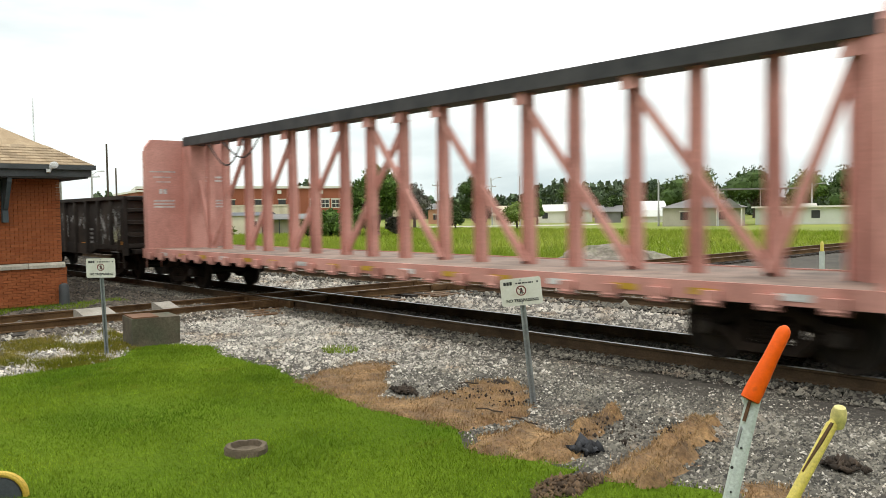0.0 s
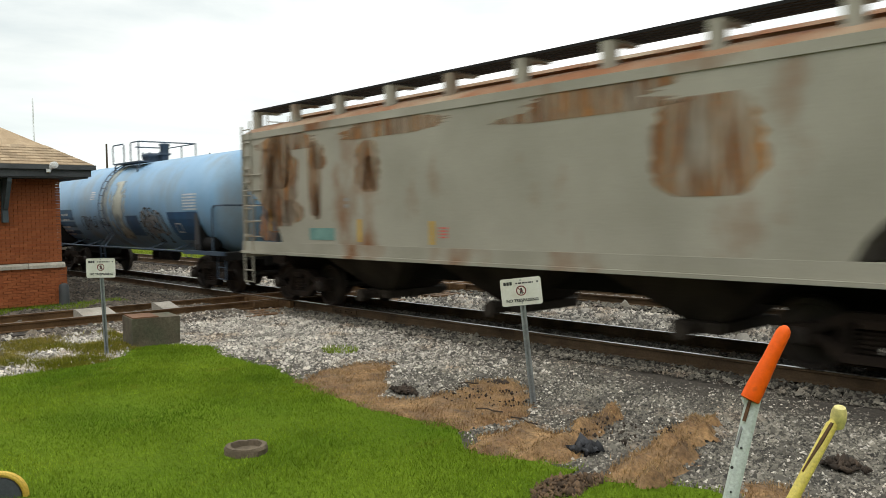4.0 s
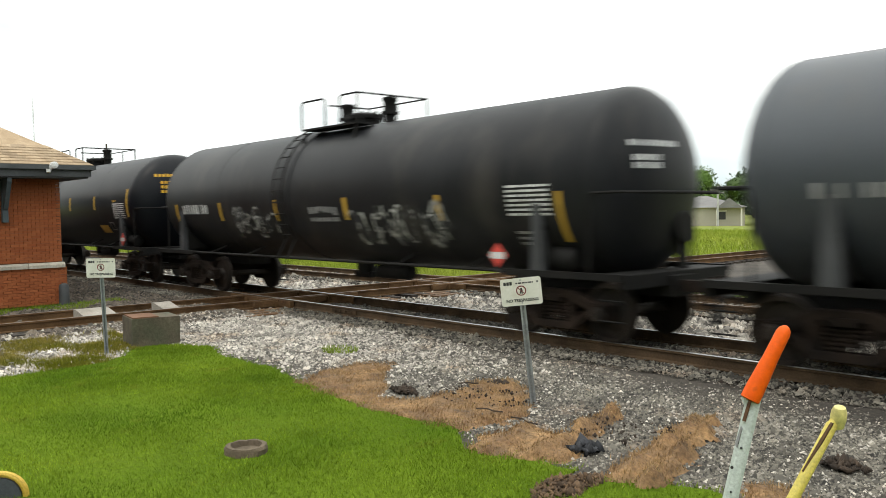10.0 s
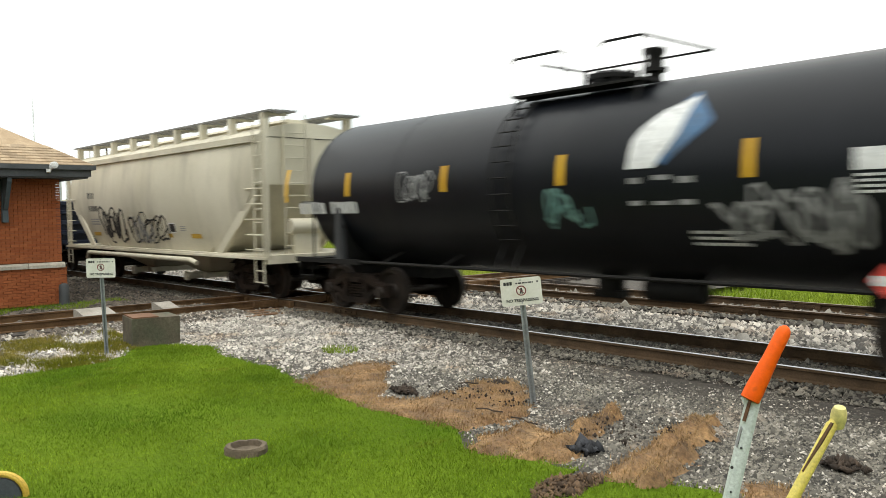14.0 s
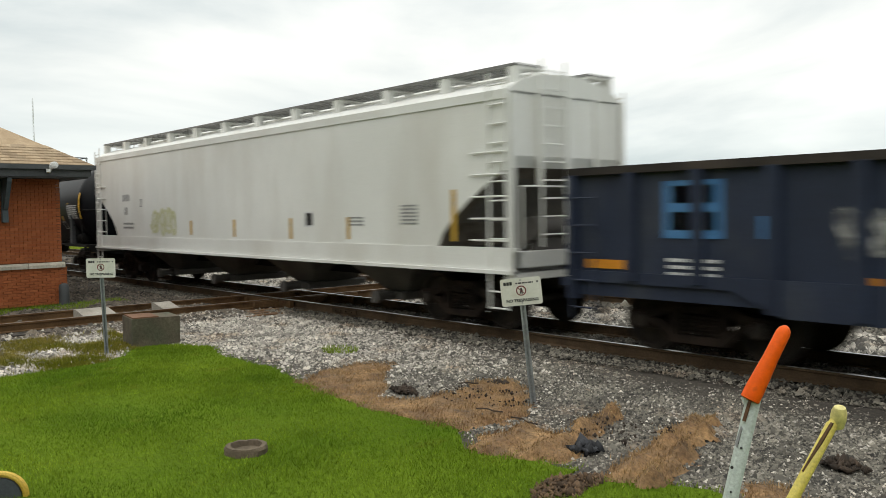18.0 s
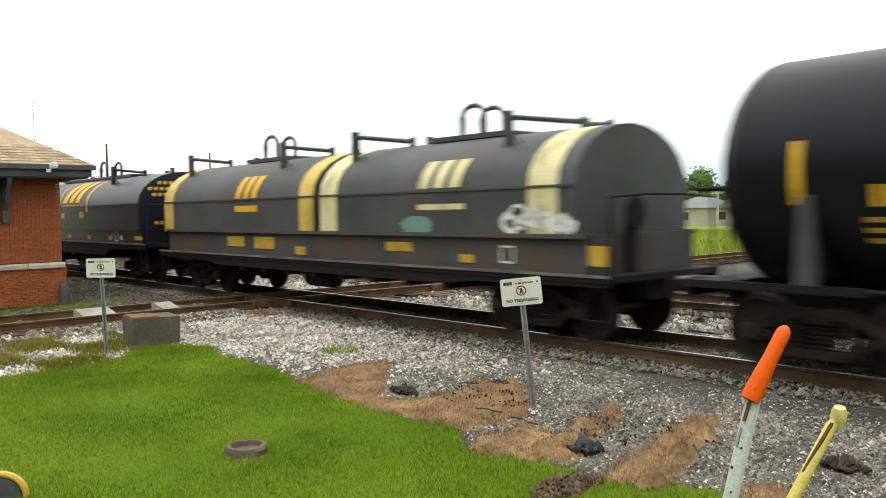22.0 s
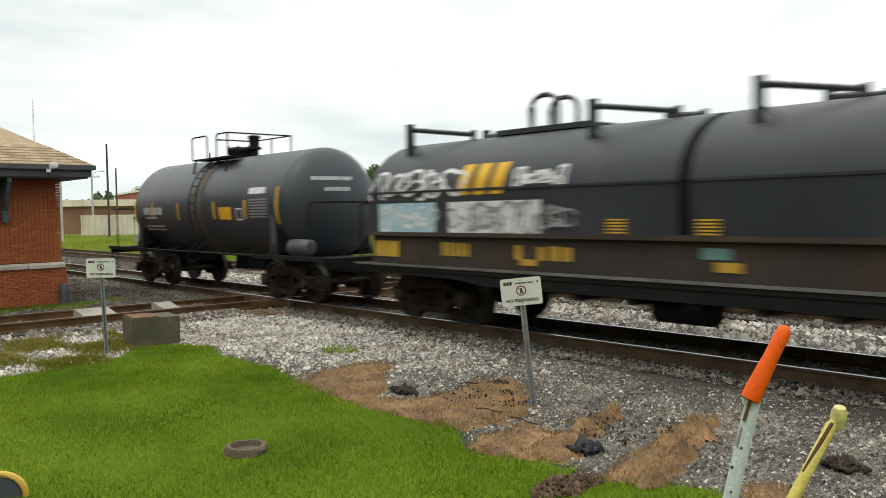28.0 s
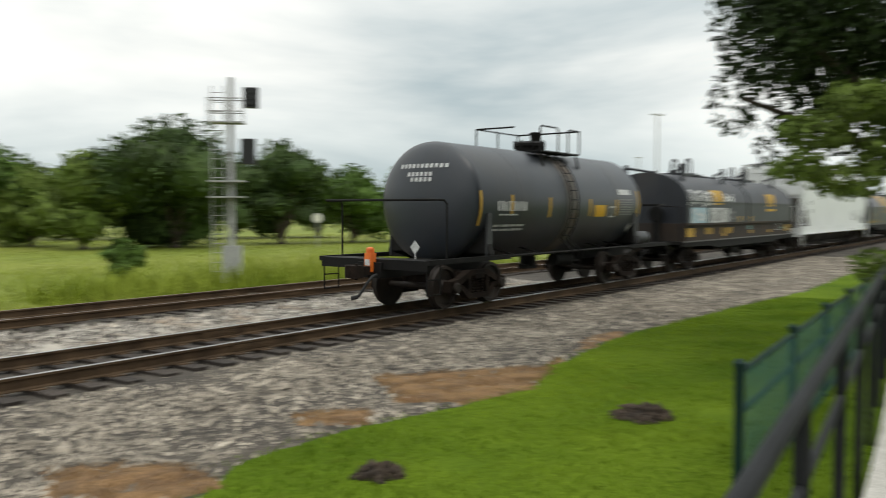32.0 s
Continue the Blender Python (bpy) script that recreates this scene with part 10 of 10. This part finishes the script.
TIE = tie_mesh(0.23, 2.62, 0.17)
TIE.materials.append(TIE_M)
PLATE = mesh_of(box(box(B(), -0.10, 0.10, -0.17, 0.17, 0, 0.012), -0.09, 0.09, 0.09, 0.11, 0.012, 0.03), "tie_plate")
PLATE.materials.append(RAIL_M)
tie_rng = random.Random(3)
for y, span in ((TRACK_Y, (-46, 60)), (TRACK2_Y, (-46, 46))):
    bed = thing("tie_row", "row of dark creosoted wooden ties under the rails", "railway ties", kind="structure", at=pose(0, y, 0))
    x = span[0]
    while x < span[1]:
        if abs(x - CROSS_X) > 1.9:
            t = part("tie", TIE, None, bed, at=pose(x + tie_rng.uniform(-0.03, 0.03), tie_rng.uniform(-0.06, 0.06), -0.183 + tie_rng.uniform(-0.006, 0.003), 0, 0, tie_rng.uniform(-1.5, 1.5)))
            if y == TRACK_Y and -24 < x < 26:
                for s in (-1, 1):
                    part("tie_plate", PLATE, None, bed, at=pose(x, s * GAUGE / 2, -0.186, 0, 0, 0 if s < 0 else 180))
        x += 0.54
    # farther ties, joined
    bm = B()
    for a, b in ((-260, span[0]), (span[1], 260)):
        x = a
        while x < b:
            box(bm, x - 0.115, x + 0.115, -1.31, 1.31, -0.36, -0.183)
            x += 0.54
    tagged(part("far_ties", bm, TIE_M, bed), kind="stuff")
bed = thing("tie_row", "row of dark wooden ties under the crossing track", "railway ties", kind="structure", at=pose(CROSS_X, 0, 0, 0, 0, 90))
for k in range(190):
    v = -14 + 0.54 * k
    if min(abs(v - TRACK_Y), abs(v - TRACK2_Y)) > 2.0:
        part("tie", TIE, None, bed, at=pose(v, tie_rng.uniform(-0.06, 0.06), -0.186 + tie_rng.uniform(-0.006, 0.002), 0, 0, tie_rng.uniform(-1.5, 1.5)))
# long timbers under the diamonds
LONG = tie_mesh(0.25, 4.6, 0.2)
LONG.materials.append(TIMBER_M)
for y in (TRACK_Y, TRACK2_Y):
    bed = thing("crossing_timbers", "rust-stained timbers under the track diamond", "railway ties", kind="structure", at=pose(CROSS_X, y, 0))
    for k in range(11):
        v = -1.85 + 0.37 * k
        part("timber", LONG, None, bed, at=pose(v, 0, -0.192 + tie_rng.uniform(-0.004, 0.003), 0, 0, tie_rng.uniform(-0.6, 0.6)))

# bricks of the depot wall that faces the crossing track: courses near the corner as pieces, the rest joined
BR = mesh_of(box(B(), -0.05, 0.012, 0.004, 0.206, 0.004, 0.067), "brick")
BR.materials.append(BRICK)
bx = DX - 0.09 + 0.05
count = 0
rest = B()
br = random.Random(8)
for c in range(49):
    z = -0.26 + 0.071 * c
    if 0.70 < z + 0.03 < 0.88 or z > 3.16:
        continue
    out = 0.085 if z < 0.72 else 0.045
    corner = DY + (0.10 if z < 0.72 else 0.0)
    if c % 2:
        box(rest, DX - 0.09 + out - 0.05, DX - 0.078 + out, corner - 0.103, corner, z + 0.004, z + 0.067)
    for k in range(34):
        y = corner - 0.21 * (k + 1) - (0.105 if c % 2 else 0)
        if 3.78 < y + 0.1 < 5.32 and 0.86 < z < 2.9:
            continue
        if k < 9 and count < 300 and z < 2.6:
            part("brick", BR, None, wall, at=pose(DX - 0.09 + out + br.uniform(-0.003, 0.004), y, z))
            count += 1
        else:
            box(rest, DX - 0.09 + out - 0.05, DX - 0.078 + out, y + 0.004, y + 0.206, z + 0.004, z + 0.067)
tagged(part("brickwork", rest, BRICK, wall), kind="stuff")
# shingle courses on the two roof slopes
SH = B()
n_course = int(rise / 0.13)
for i in range(n_course):
    d = i * 0.13
    z = ez + SL * d
    y_hi = ey + 0.05 - d
    seg = -17.0
    xo = ex + 0.05 - d
    y = y_hi
    k = 0
    while y > -8.0:
        w = 0.30 + 0.02 * ((k * 7 + i * 3) % 5)
        a = max(-8.0, y - w)
        q = [(xo + 0.02, y, z + 0.004), (xo + 0.02, a + 0.008, z + 0.004), (xo - 0.15, a + 0.008, z + 0.13 * SL + 0.018), (xo - 0.15, y - (0.13 if k == 0 else 0), z + 0.13 * SL + 0.018)]
        lo = [(p[0], p[1], p[2] + 0.010) for p in q]
        v = [SH.verts.new((p[0], p[1], p[2] + (0.012 if j < 2 else 0))) for j, p in enumerate(q)]
        SH.faces.new(v)
        u = [SH.verts.new((p[0], p[1], p[2] - 0.004)) for p in q[:2]]
        SH.faces.new((v[0], u[0], u[1], v[1]))
        y -= w
        k += 1
me = bpy.data.meshes.new("shingles")
SH.to_mesh(me)
SH.free()
SHI = mat("tan_shingle_pieces", (0.27, 0.19, 0.115), (0.38, 0.285, 0.185), rough=0.95, scale=2.5, fine=35, bump=0.4, island=0.20)
me.materials.append(SHI)
tagged(part("shingles", me, None, roof), kind="stuff")

# ---------------------------------------------------------------- dirt patches, stones, grass
DIRT_AREAS = [
    [(-9.9, 5.9), (-10.3, 6.7), (-10.4, 7.4), (-9.9, 7.7), (-9.1, 7.0), (-8.3, 6.3), (-7.7, 6.3), (-7.3, 5.7), (-8.55, 5.75)],
    [(-8.2, 6.2), (-7.9, 6.45), (-7.85, 7.05), (-7.2, 7.45), (-6.65, 7.15), (-6.2, 6.45), (-6.5, 5.9), (-7.4, 5.7)],
    [(-7.85, 7.05), (-8.15, 7.75), (-7.75, 8.1), (-7.1, 7.8), (-6.25, 6.8), (-6.4, 6.5)],
    [(-5.85, 5.4), (-6.15, 5.8), (-6.2, 6.45), (-5.7, 6.6), (-5.3, 6.45), (-4.9, 6.1), (-4.9, 5.7), (-5.4, 5.5)],
    [(-5.5, 6.4), (-5.78, 7.3), (-5.62, 7.65), (-5.38, 7.3), (-5.22, 6.5)],
    [(-4.45, 5.7), (-4.62, 6.25), (-4.88, 7.45), (-4.75, 8.2), (-4.52, 7.9), (-3.86, 6.0), (-3.96, 5.7)],
    [(-3.52, 6.42), (-3.13, 6.75), (-2.68, 6.29), (-3.1, 5.71)],
    [(-0.5, 6.1), (0.6, 6.7), (2.2, 6.55), (2.6, 6.0), (1.0, 5.8)], [(3.5, 6.6), (3.9, 7.25), (4.7, 6.4), (4.5, 5.5), (3.7, 5.8)], [(6.3, 6.6), (6.6, 7.0), (7.4, 6.4), (6.9, 6.0)],
    [(7.7, 6.4), (8.8, 7.6), (9.6, 7.1), (10.8, 6.2), (11.8, 6.2), (10.4, 5.7), (9.4, 5.3), (8.3, 5.6)], [(12.5, 6.3), (13.8, 6.9), (15.5, 6.8), (14.8, 6.4)]]
# wheel-pressed ridges across the dirt: from, to, half width, height
RIDGES = [(-3.98, 5.8, -4.60, 8.05, 0.10, 0.10), (-4.25, 5.8, -4.75, 7.8, 0.10, 0.06), (-5.40, 6.4, -5.62, 7.55, 0.10, 0.08), (-5.62, 5.5, -5.95, 6.5, 0.08, 0.05), (-5.2, 5.6, -5.5, 6.6, 0.08, 0.05)]


def dirt_mask(x, y):
    """Above nought inside the dirt areas, by the distance to their outlines, with a ragged edge."""
    m = np.full(x.shape, -1.0)
    for area in DIRT_AREAS:
        near = (x > min(p[0] for p in area) - 1) & (x < max(p[0] for p in area) + 1) & (y > min(p[1] for p in area) - 1) & (y < max(p[1] for p in area) + 1)
        if not near.any():
            continue
        px, py = x[near], y[near]
        inside = np.zeros(px.shape, bool)
        dist = np.full(px.shape, 9.0)
        for (ax, ay), (bx, by) in zip(area, area[1:] + area[:1]):
            f = np.clip(((px - ax) * (bx - ax) + (py - ay) * (by - ay)) / ((bx - ax) ** 2 + (by - ay) ** 2), 0, 1)
            dist = np.minimum(dist, np.hypot(px - ax - f * (bx - ax), py - ay - f * (by - ay)))
            inside ^= ((ay > py) != (by > py)) & (px < (bx - ax) * (py - ay) / (by - ay + 1e-9) + ax)
        m[near] = np.maximum(m[near], np.clip(np.where(inside, dist, -dist) / 0.22, -1, 1))
    wob = 0.34 * np.sin(x * 5.1 + 2 * np.sin(y * 3.7)) * np.sin(y * 6.3 + np.sin(x * 4.1)) + 0.22 * np.sin(x * 13.0 + y * 9.0) * np.sin(y * 17.0 - x * 7)
    return m + wob


def ridge_height(x, y):
    h = np.zeros(x.shape)
    for ax, ay, bx, by, w, top in RIDGES:
        f = ((x - ax) * (bx - ax) + (y - ay) * (by - ay)) / ((bx - ax) ** 2 + (by - ay) ** 2)
        d = np.hypot(x - ax - np.clip(f, 0, 1) * (bx - ax), y - ay - np.clip(f, 0, 1) * (by - ay))
        h = np.maximum(h, 1.5 * top * np.exp(-(d / w) ** 2) * (0.8 + 0.3 * np.sin(y * 9 + x * 5)))
    return h


EDGE_X = np.concatenate([np.linspace(-14.74, -2.0, 420), np.linspace(-1.9, 70, 400)])
EDGE_Y = np.array([lawn_edge(x) for x in EDGE_X])
LOW_Y = np.array([lawn_low(x) for x in EDGE_X])
BED_ROWS = np.array([(y, bed_z(0, y)) for y in np.linspace(3.6, 20.6, 120)])


def bed_height(x, y):
    return np.interp(y, BED_ROWS[:, 0], BED_ROWS[:, 1]) + np.where(y < 9.0, cross_bank(x), 0.0)


def grid_patch(name, label, x0, x1, y0, y1, step, m):
    """The cells of a fine grid that lie in the dirt patches, as one thin crust."""
    gx, gy = np.meshgrid(np.arange(x0, x1, step), np.arange(y0, y1, step), indexing="ij")
    keep = dirt_mask(gx + step / 2, gy + step / 2) > -0.04
    i, j = np.nonzero(keep)
    nx, ny = gx.shape[0] + 1, gx.shape[1] + 1
    vx, vy = np.meshgrid(x0 + step * np.arange(nx), y0 + step * np.arange(ny), indexing="ij")
    h = bed_height(vx, vy) - 0.004 + 0.036 * np.clip(dirt_mask(vx, vy) * 1.4, 0, 1) + 0.010 * np.sin(vx * 7 + vy * 3) * np.sin(vy * 8 - vx * 2) + ridge_height(vx, vy) * np.clip(dirt_mask(vx, vy) * 2 + 0.2, 0, 1)
    v = np.stack([vx, vy, h], 2).reshape(-1, 3)
    f = np.stack([i * ny + j, (i + 1) * ny + j, (i + 1) * ny + j + 1, i * ny + j + 1], 1)
    used, inv = np.unique(f.ravel(), return_inverse=True)
    ob = soup_np(name, v[used], inv.reshape(-1, 4), m)
    return tagged(ob, label, "dirt", kind="structure")


grid_patch("dirt_patch", "dry tan dirt and dead grass between lawn and gravel", -11, 16, 5.2, 8.6, 0.045, DIRT)


def stones(name, label, n, x0, x1, y0, y1, size, m, seed, keep=None, lift=None, small=False):
    """Loose broken stones, each one a crooked ridged block over its buried half; small ones come to a point."""
    rng = np.random.default_rng(seed)
    x, y = rng.uniform(x0, x1, n), rng.uniform(y0, y1, n)
    ok = np.ones(n, bool) if keep is None else keep(x, y, rng)
    x, y = x[ok], y[ok]
    n = len(x)
    s = size * rng.lognormal(0, 0.38, n)
    z = bed_height(x, y) + s * 0.25 + (0 if lift is None else lift(x, y))
    base = np.array([(0.9, -0.6, -0.45), (0.9, 0.6, -0.45), (-0.9, 0.6, -0.45), (-0.9, -0.6, -0.45), (0.45, 0, 0.55), (-0.45, 0, 0.55)], float)
    v = base[None] * rng.uniform(0.7, 1.25, (n, 6, 1)) + rng.normal(0, 0.15, (n, 6, 3))
    a = rng.uniform(0, 6.283, n)
    ca, sa = np.cos(a)[:, None], np.sin(a)[:, None]
    t = rng.uniform(-0.5, 0.5, n)[:, None]
    vx, vy, vz = v[:, :, 0], v[:, :, 1], v[:, :, 2]
    vx, vz = vx * np.cos(t) - vz * np.sin(t), vx * np.sin(t) + vz * np.cos(t)
    v = np.stack([vx * ca - vy * sa, vx * sa + vy * ca, vz], 2) * s[:, None, None] + np.stack([x, y, z], 1)[:, None]
    tri = np.array([(0, 1, 4), (2, 3, 5), (1, 2, 5), (1, 5, 4), (3, 0, 4), (3, 4, 5)])
    if small:
        v[:, 4] = (v[:, 4] + v[:, 5]) / 2
        v = v[:, :5]
        tri = np.array([(0, 1, 4), (1, 2, 4), (2, 3, 4), (3, 0, 4)])
    f = (np.arange(n)[:, None, None] * v.shape[1] + tri[None]).reshape(-1, 3)
    return tagged(soup_np(name, v.reshape(-1, 3), f, m), label, "gravel", kind="stuff")


def verge(x, y, rng):
    e = np.interp(x, EDGE_X, EDGE_Y, left=2.0)
    west = (x < -13.2) & (y < np.interp(x, EDGE_X, LOW_Y, left=9.0))
    d = dirt_mask(x, y)
    thin = np.where(west, 1.0, np.clip(0.15 + (y - e) / 0.5, 0, 1))
    bare = 1.0 / (1.0 + np.exp((d - 0.06) * 7.0))
    ends = (x > -3.5) & (y > 9.70)
    return ~ends & ((y > e - 0.05) | west) & (rng.random(len(x)) < np.maximum(bare, np.where(x > 3, 0.34, 0.14))) & (rng.random(len(x)) < thin)


def pale_side(x, y, rng):
    """Clean pale stones lie towards the crossing track."""
    return verge(x, y, rng) & (rng.random(len(x)) < 1 / (1 + np.exp((x + 10.4 + 0.9 * np.sin(y * 1.3)) * 1.3)))


def dark_side(x, y, rng):
    return verge(x, y, rng) & (rng.random(len(x)) > 0.85 / (1 + np.exp((x + 10.4 + 0.9 * np.sin(y * 1.3)) * 1.3)))


def off_ties(c):
    def f(x, y, rng):
        on_rail = (np.abs(np.abs(y - c) - GAUGE / 2) < 0.09)
        cross = (np.abs(x - CROSS_X) < 1.4)
        on_tie = (np.abs((x + 46 + 0.27) % 0.54 - 0.27) < 0.14) & (np.abs(y - c) < 1.32)
        tie = np.floor((x + 46 + 0.27) / 0.54)
        buried = (np.sin(tie * 12.9898) * 43758.5453 % 1.0 < 0.7) & (x < -3.5)
        return ~on_rail & ~cross & (~on_tie | (rng.random(len(x)) < np.where(buried, 0.85, 0.05)))
    return f


stones("ballast_stones", "clean pale grey ballast stones beside the crossing", 88000, -17.6, -6.0, 2.4, 10.0, 0.022, STONE_L, 1, pale_side)
stones("ballast_stones", "rust-stained ballast stones heaped along the crossing track", 26000, -20.4, -16.6, 2.4, 9.6, 0.026, STONE_D, 9, lambda x, y, r: (np.abs(np.abs(x - CROSS_X) - GAUGE / 2) > 0.09))
stones("ballast_stones", "mixed grey ballast stones beside the track", 215000, -15.0, 3.0, 5.3, 10.0, 0.0155, STONE_M, 2, dark_side, None, True)
stones("ballast_stones", "scattered pale chips among the dark ballast", 15000, -13.0, 3.0, 5.3, 10.0, 0.014, STONE_L, 12, dark_side, lambda x, y: 0.008 + 0 * x, True)
stones("ballast_stones", "mixed grey ballast stones beside the track", 76000, 3.0, 46.0, 4.6, 10.0, 0.030, STONE_W, 3, dark_side, None, True)
stones("ballast_stones", "mixed grey ballast stones between the rails", 76000, -32.0, 22.0, 9.55, 12.5, 0.021, STONE_M, 4, off_ties(TRACK_Y), lambda x, y: np.where(x < -3.5, 0.058, -0.02), True)
stones("ballast_stones", "pale ballast stones between the two tracks", 28000, -34.0, 24.0, 12.3, 15.3, 0.036, STONE_L, 5)
stones("ballast_stones", "mixed ballast stones on the second track", 20000, -34.0, 24.0, 15.2, 18.6, 0.036, STONE_M, 6, off_ties(TRACK2_Y), lambda x, y: np.where(x < -3.5, 0.05, 0.01))
stones("ballast_stones", "pale ballast stones beyond the second track", 9000, -30.0, 6.0, 18.2, 20.4, 0.040, STONE_L, 7)
stones("ballast_stones", "mixed stones beside the depot", 9000, -22.8, -19.8, 3.7, 10.0, 0.026, STONE_D, 8)
stones("ballast_stones", "dirty stones between the depot and the track", 11000, -40.0, -19.8, 7.4, 10.0, 0.030, STONE_D, 18)
stones("ballast_stones", "dirty stones along the track past the depot", 9000, -48.0, -32.0, 9.6, 15.3, 0.040, STONE_D, 19)


def blades(name, label, n, x0, x1, y0, y1, tall, wide, m, seed, ground, keep=None, clump=0.0):
    rng = np.random.default_rng(seed)
    x, y = rng.uniform(x0, x1, n), rng.uniform(y0, y1, n)
    if keep is not None:
        ok = keep(x, y, rng)
        x, y = x[ok], y[ok]
    n = len(x)
    h = tall * rng.uniform(0.45, 1.15, n) * (1 + clump * np.sin(x * 1.9 + 1.3 * np.sin(y * 1.1)) * np.sin(y * 2.3 + x * 0.7))
    a = rng.uniform(0, 6.283, n)
    w = wide * rng.uniform(0.6, 1.3, n)
    lean = rng.normal(0, 0.45, (n, 2)) * h[:, None]
    z = ground(x, y)
    p0 = np.stack([x - np.cos(a) * w, y - np.sin(a) * w, z], 1)
    p1 = np.stack([x + np.cos(a) * w, y + np.sin(a) * w, z], 1)
    p2 = np.stack([x + lean[:, 0], y + lean[:, 1], z + h], 1)
    v = np.stack([p0, p1, p2], 1).reshape(-1, 3)
    return tagged(soup_np(name, v, np.arange(3 * n).reshape(-1, 3), m), label, "grass", kind="stuff")


def on_lawn(x, y, rng):
    e = np.interp(x, EDGE_X, EDGE_Y)
    low = np.interp(x, EDGE_X, LOW_Y)
    hole = ((x + 7.30) ** 2 + (y - 3.84) ** 2 < 0.05) | ((x - 6.16) ** 2 + (y - 4.32) ** 2 < 0.06) | ((x - 9.56) ** 2 + (y - 2.87) ** 2 < 0.12)
    return (y < e + rng.normal(0, 0.10, len(x))) & ~hole & (y > 0.42) & (y > low + rng.normal(0, 0.08, len(x)))


flat = lambda x, y: np.full(x.shape, -0.295)
blades("grass", "mown bright green lawn grass", 320000, -14.75, -1.0, 1.0, 6.7, 0.042, 0.0048, BLADE_M, 21, flat, on_lawn, 0.25)
blades("grass", "mown bright green lawn grass", 110000, -1.0, 24.0, 0.4, 6.4, 0.055, 0.008, BLADE_M, 22, flat, on_lawn, 0.25)
blades("dry_grass", "dead straw-coloured grass on the dirt", 150000, -11.0, 12.0, 5.2, 8.5, 0.045, 0.005, STRAW_M, 23, lambda x, y: bed_height(x, y) + 0.02 + ridge_height(x, y), lambda x, y, r: dirt_mask(x, y) + r.normal(0, 0.15, len(x)) > 0.15)
WEED_M = mat("yellowing_weed_blades", (0.13, 0.145, 0.012), (0.26, 0.21, 0.05), rough=0.9, scale=0.9, fine=3, bump=0.0, island=0.35, grain=0.2, spec=0.05)
blades("weeds", "thin yellowing weeds in the gravel by the crossing", 90000, -16.8, -13.2, 2.2, 5.9, 0.09, 0.006, WEED_M, 24, lambda x, y: bed_height(x, y), lambda x, y, r: (np.sin(x * 2.6) * np.sin(y * 3.3) + r.normal(0, 0.35, len(x)) > 0.12) & (y < np.interp(x, EDGE_X, LOW_Y, left=9.0) + 0.15))
blades("weeds", "tuft of green weeds in the gravel", 900, -11.9, -11.1, 7.5, 8.15, 0.09, 0.007, TALL_M, 25, lambda x, y: bed_height(x, y), lambda x, y, r: ((x + 11.5) / 0.38) ** 2 + ((y - 7.82) / 0.28) ** 2 < 1)
blades("weeds", "thin weeds at the foot of the depot wall", 6000, -23.3, -21.4, 3.7, 8.4, 0.09, 0.007, BLADE_M, 26, lambda x, y: bed_height(x, y), lambda x, y, r: x < -22.2 + 0.5 * np.sin(y * 3))
field = lambda x, y: np.full(x.shape, -0.62)


def off_cross(x, y, rng):
    road = (x > -22.0) & (x < np.where(y < 46, -12.6, -15.5))
    edge = y > 20.2 + 0.5 * np.sin(x * 0.9) + 0.3 * np.sin(x * 2.7)
    return ~road & edge


blades("field_grass", "tall green grass along the field edge", 230000, -62.0, 42.0, 19.6, 36.0, 0.42, 0.013, TALL_M, 31, field, lambda x, y, r: off_cross(x, y, r) & ((r.random(len(x)) < np.clip((5 - x) / 16, 0.12, 1)) | (y < 21.2)), 0.45)
blades("field_grass", "tall green grass across the field", 200000, -120.0, 20.0, 32.0, 84.0, 0.38, 0.026, TALL_M, 32, field, lambda x, y, r: off_cross(x, y, r) & (r.random(len(x)) < np.clip((2 - x) / 20, 0, 1)), 0.45)
blades("field_grass", "tall green grass before the sheds", 60000, -110.0, -58.0, 20.5, 42.0, 0.42, 0.022, TALL_M, 35, field, off_cross, 0.45)
blades("field_grass", "short pale mown grass on the field", 60000, -10.0, 70.0, 21.0, 70.0, 0.10, 0.03, MOWN_M, 34, field, off_cross, 0.3)
blades("weeds", "rank weeds round the signal mast", 9000, 12.0, 32.0, 19.8, 24.5, 0.95, 0.03, TALL_M, 33, field, lambda x, y, r: np.sin(x * 1.1) * np.sin(y * 1.7 + x) + r.normal(0, 0.3, len(x)) > 0.1)


# ---------------------------------------------------------------- what moves
def travel(t):
    """How far the train has gone at t seconds."""
    return 9.95 * t


def motions():
    for car, x in CARS:
        walk(car, [(t, pose(x + travel(t), TRACK_Y, 0)) for t in (0.0, 0.1, 0.2, 8.0, 16.0, 24.0, 28.0, 28.5, 29.0, 29.5, 30.0, 30.5, 31.0, 31.5, 31.8, 31.9, 32.0)])
    # wheels turn as the train rolls, less than a quarter turn from row to row
    step = 85.0
    dt = math.radians(step) * 0.457 / 10.0
    n = int(32.0 / dt)
    times = [32.0 * i / n for i in range(n + 1)]
    for wheel, x in WHEELSETS:
        walk(wheel, [(t, Matrix.Translation((x, 0, 0.457)) @ Matrix.Rotation(travel(t) / 0.457, 4, "Y")) for t in times])


motions()
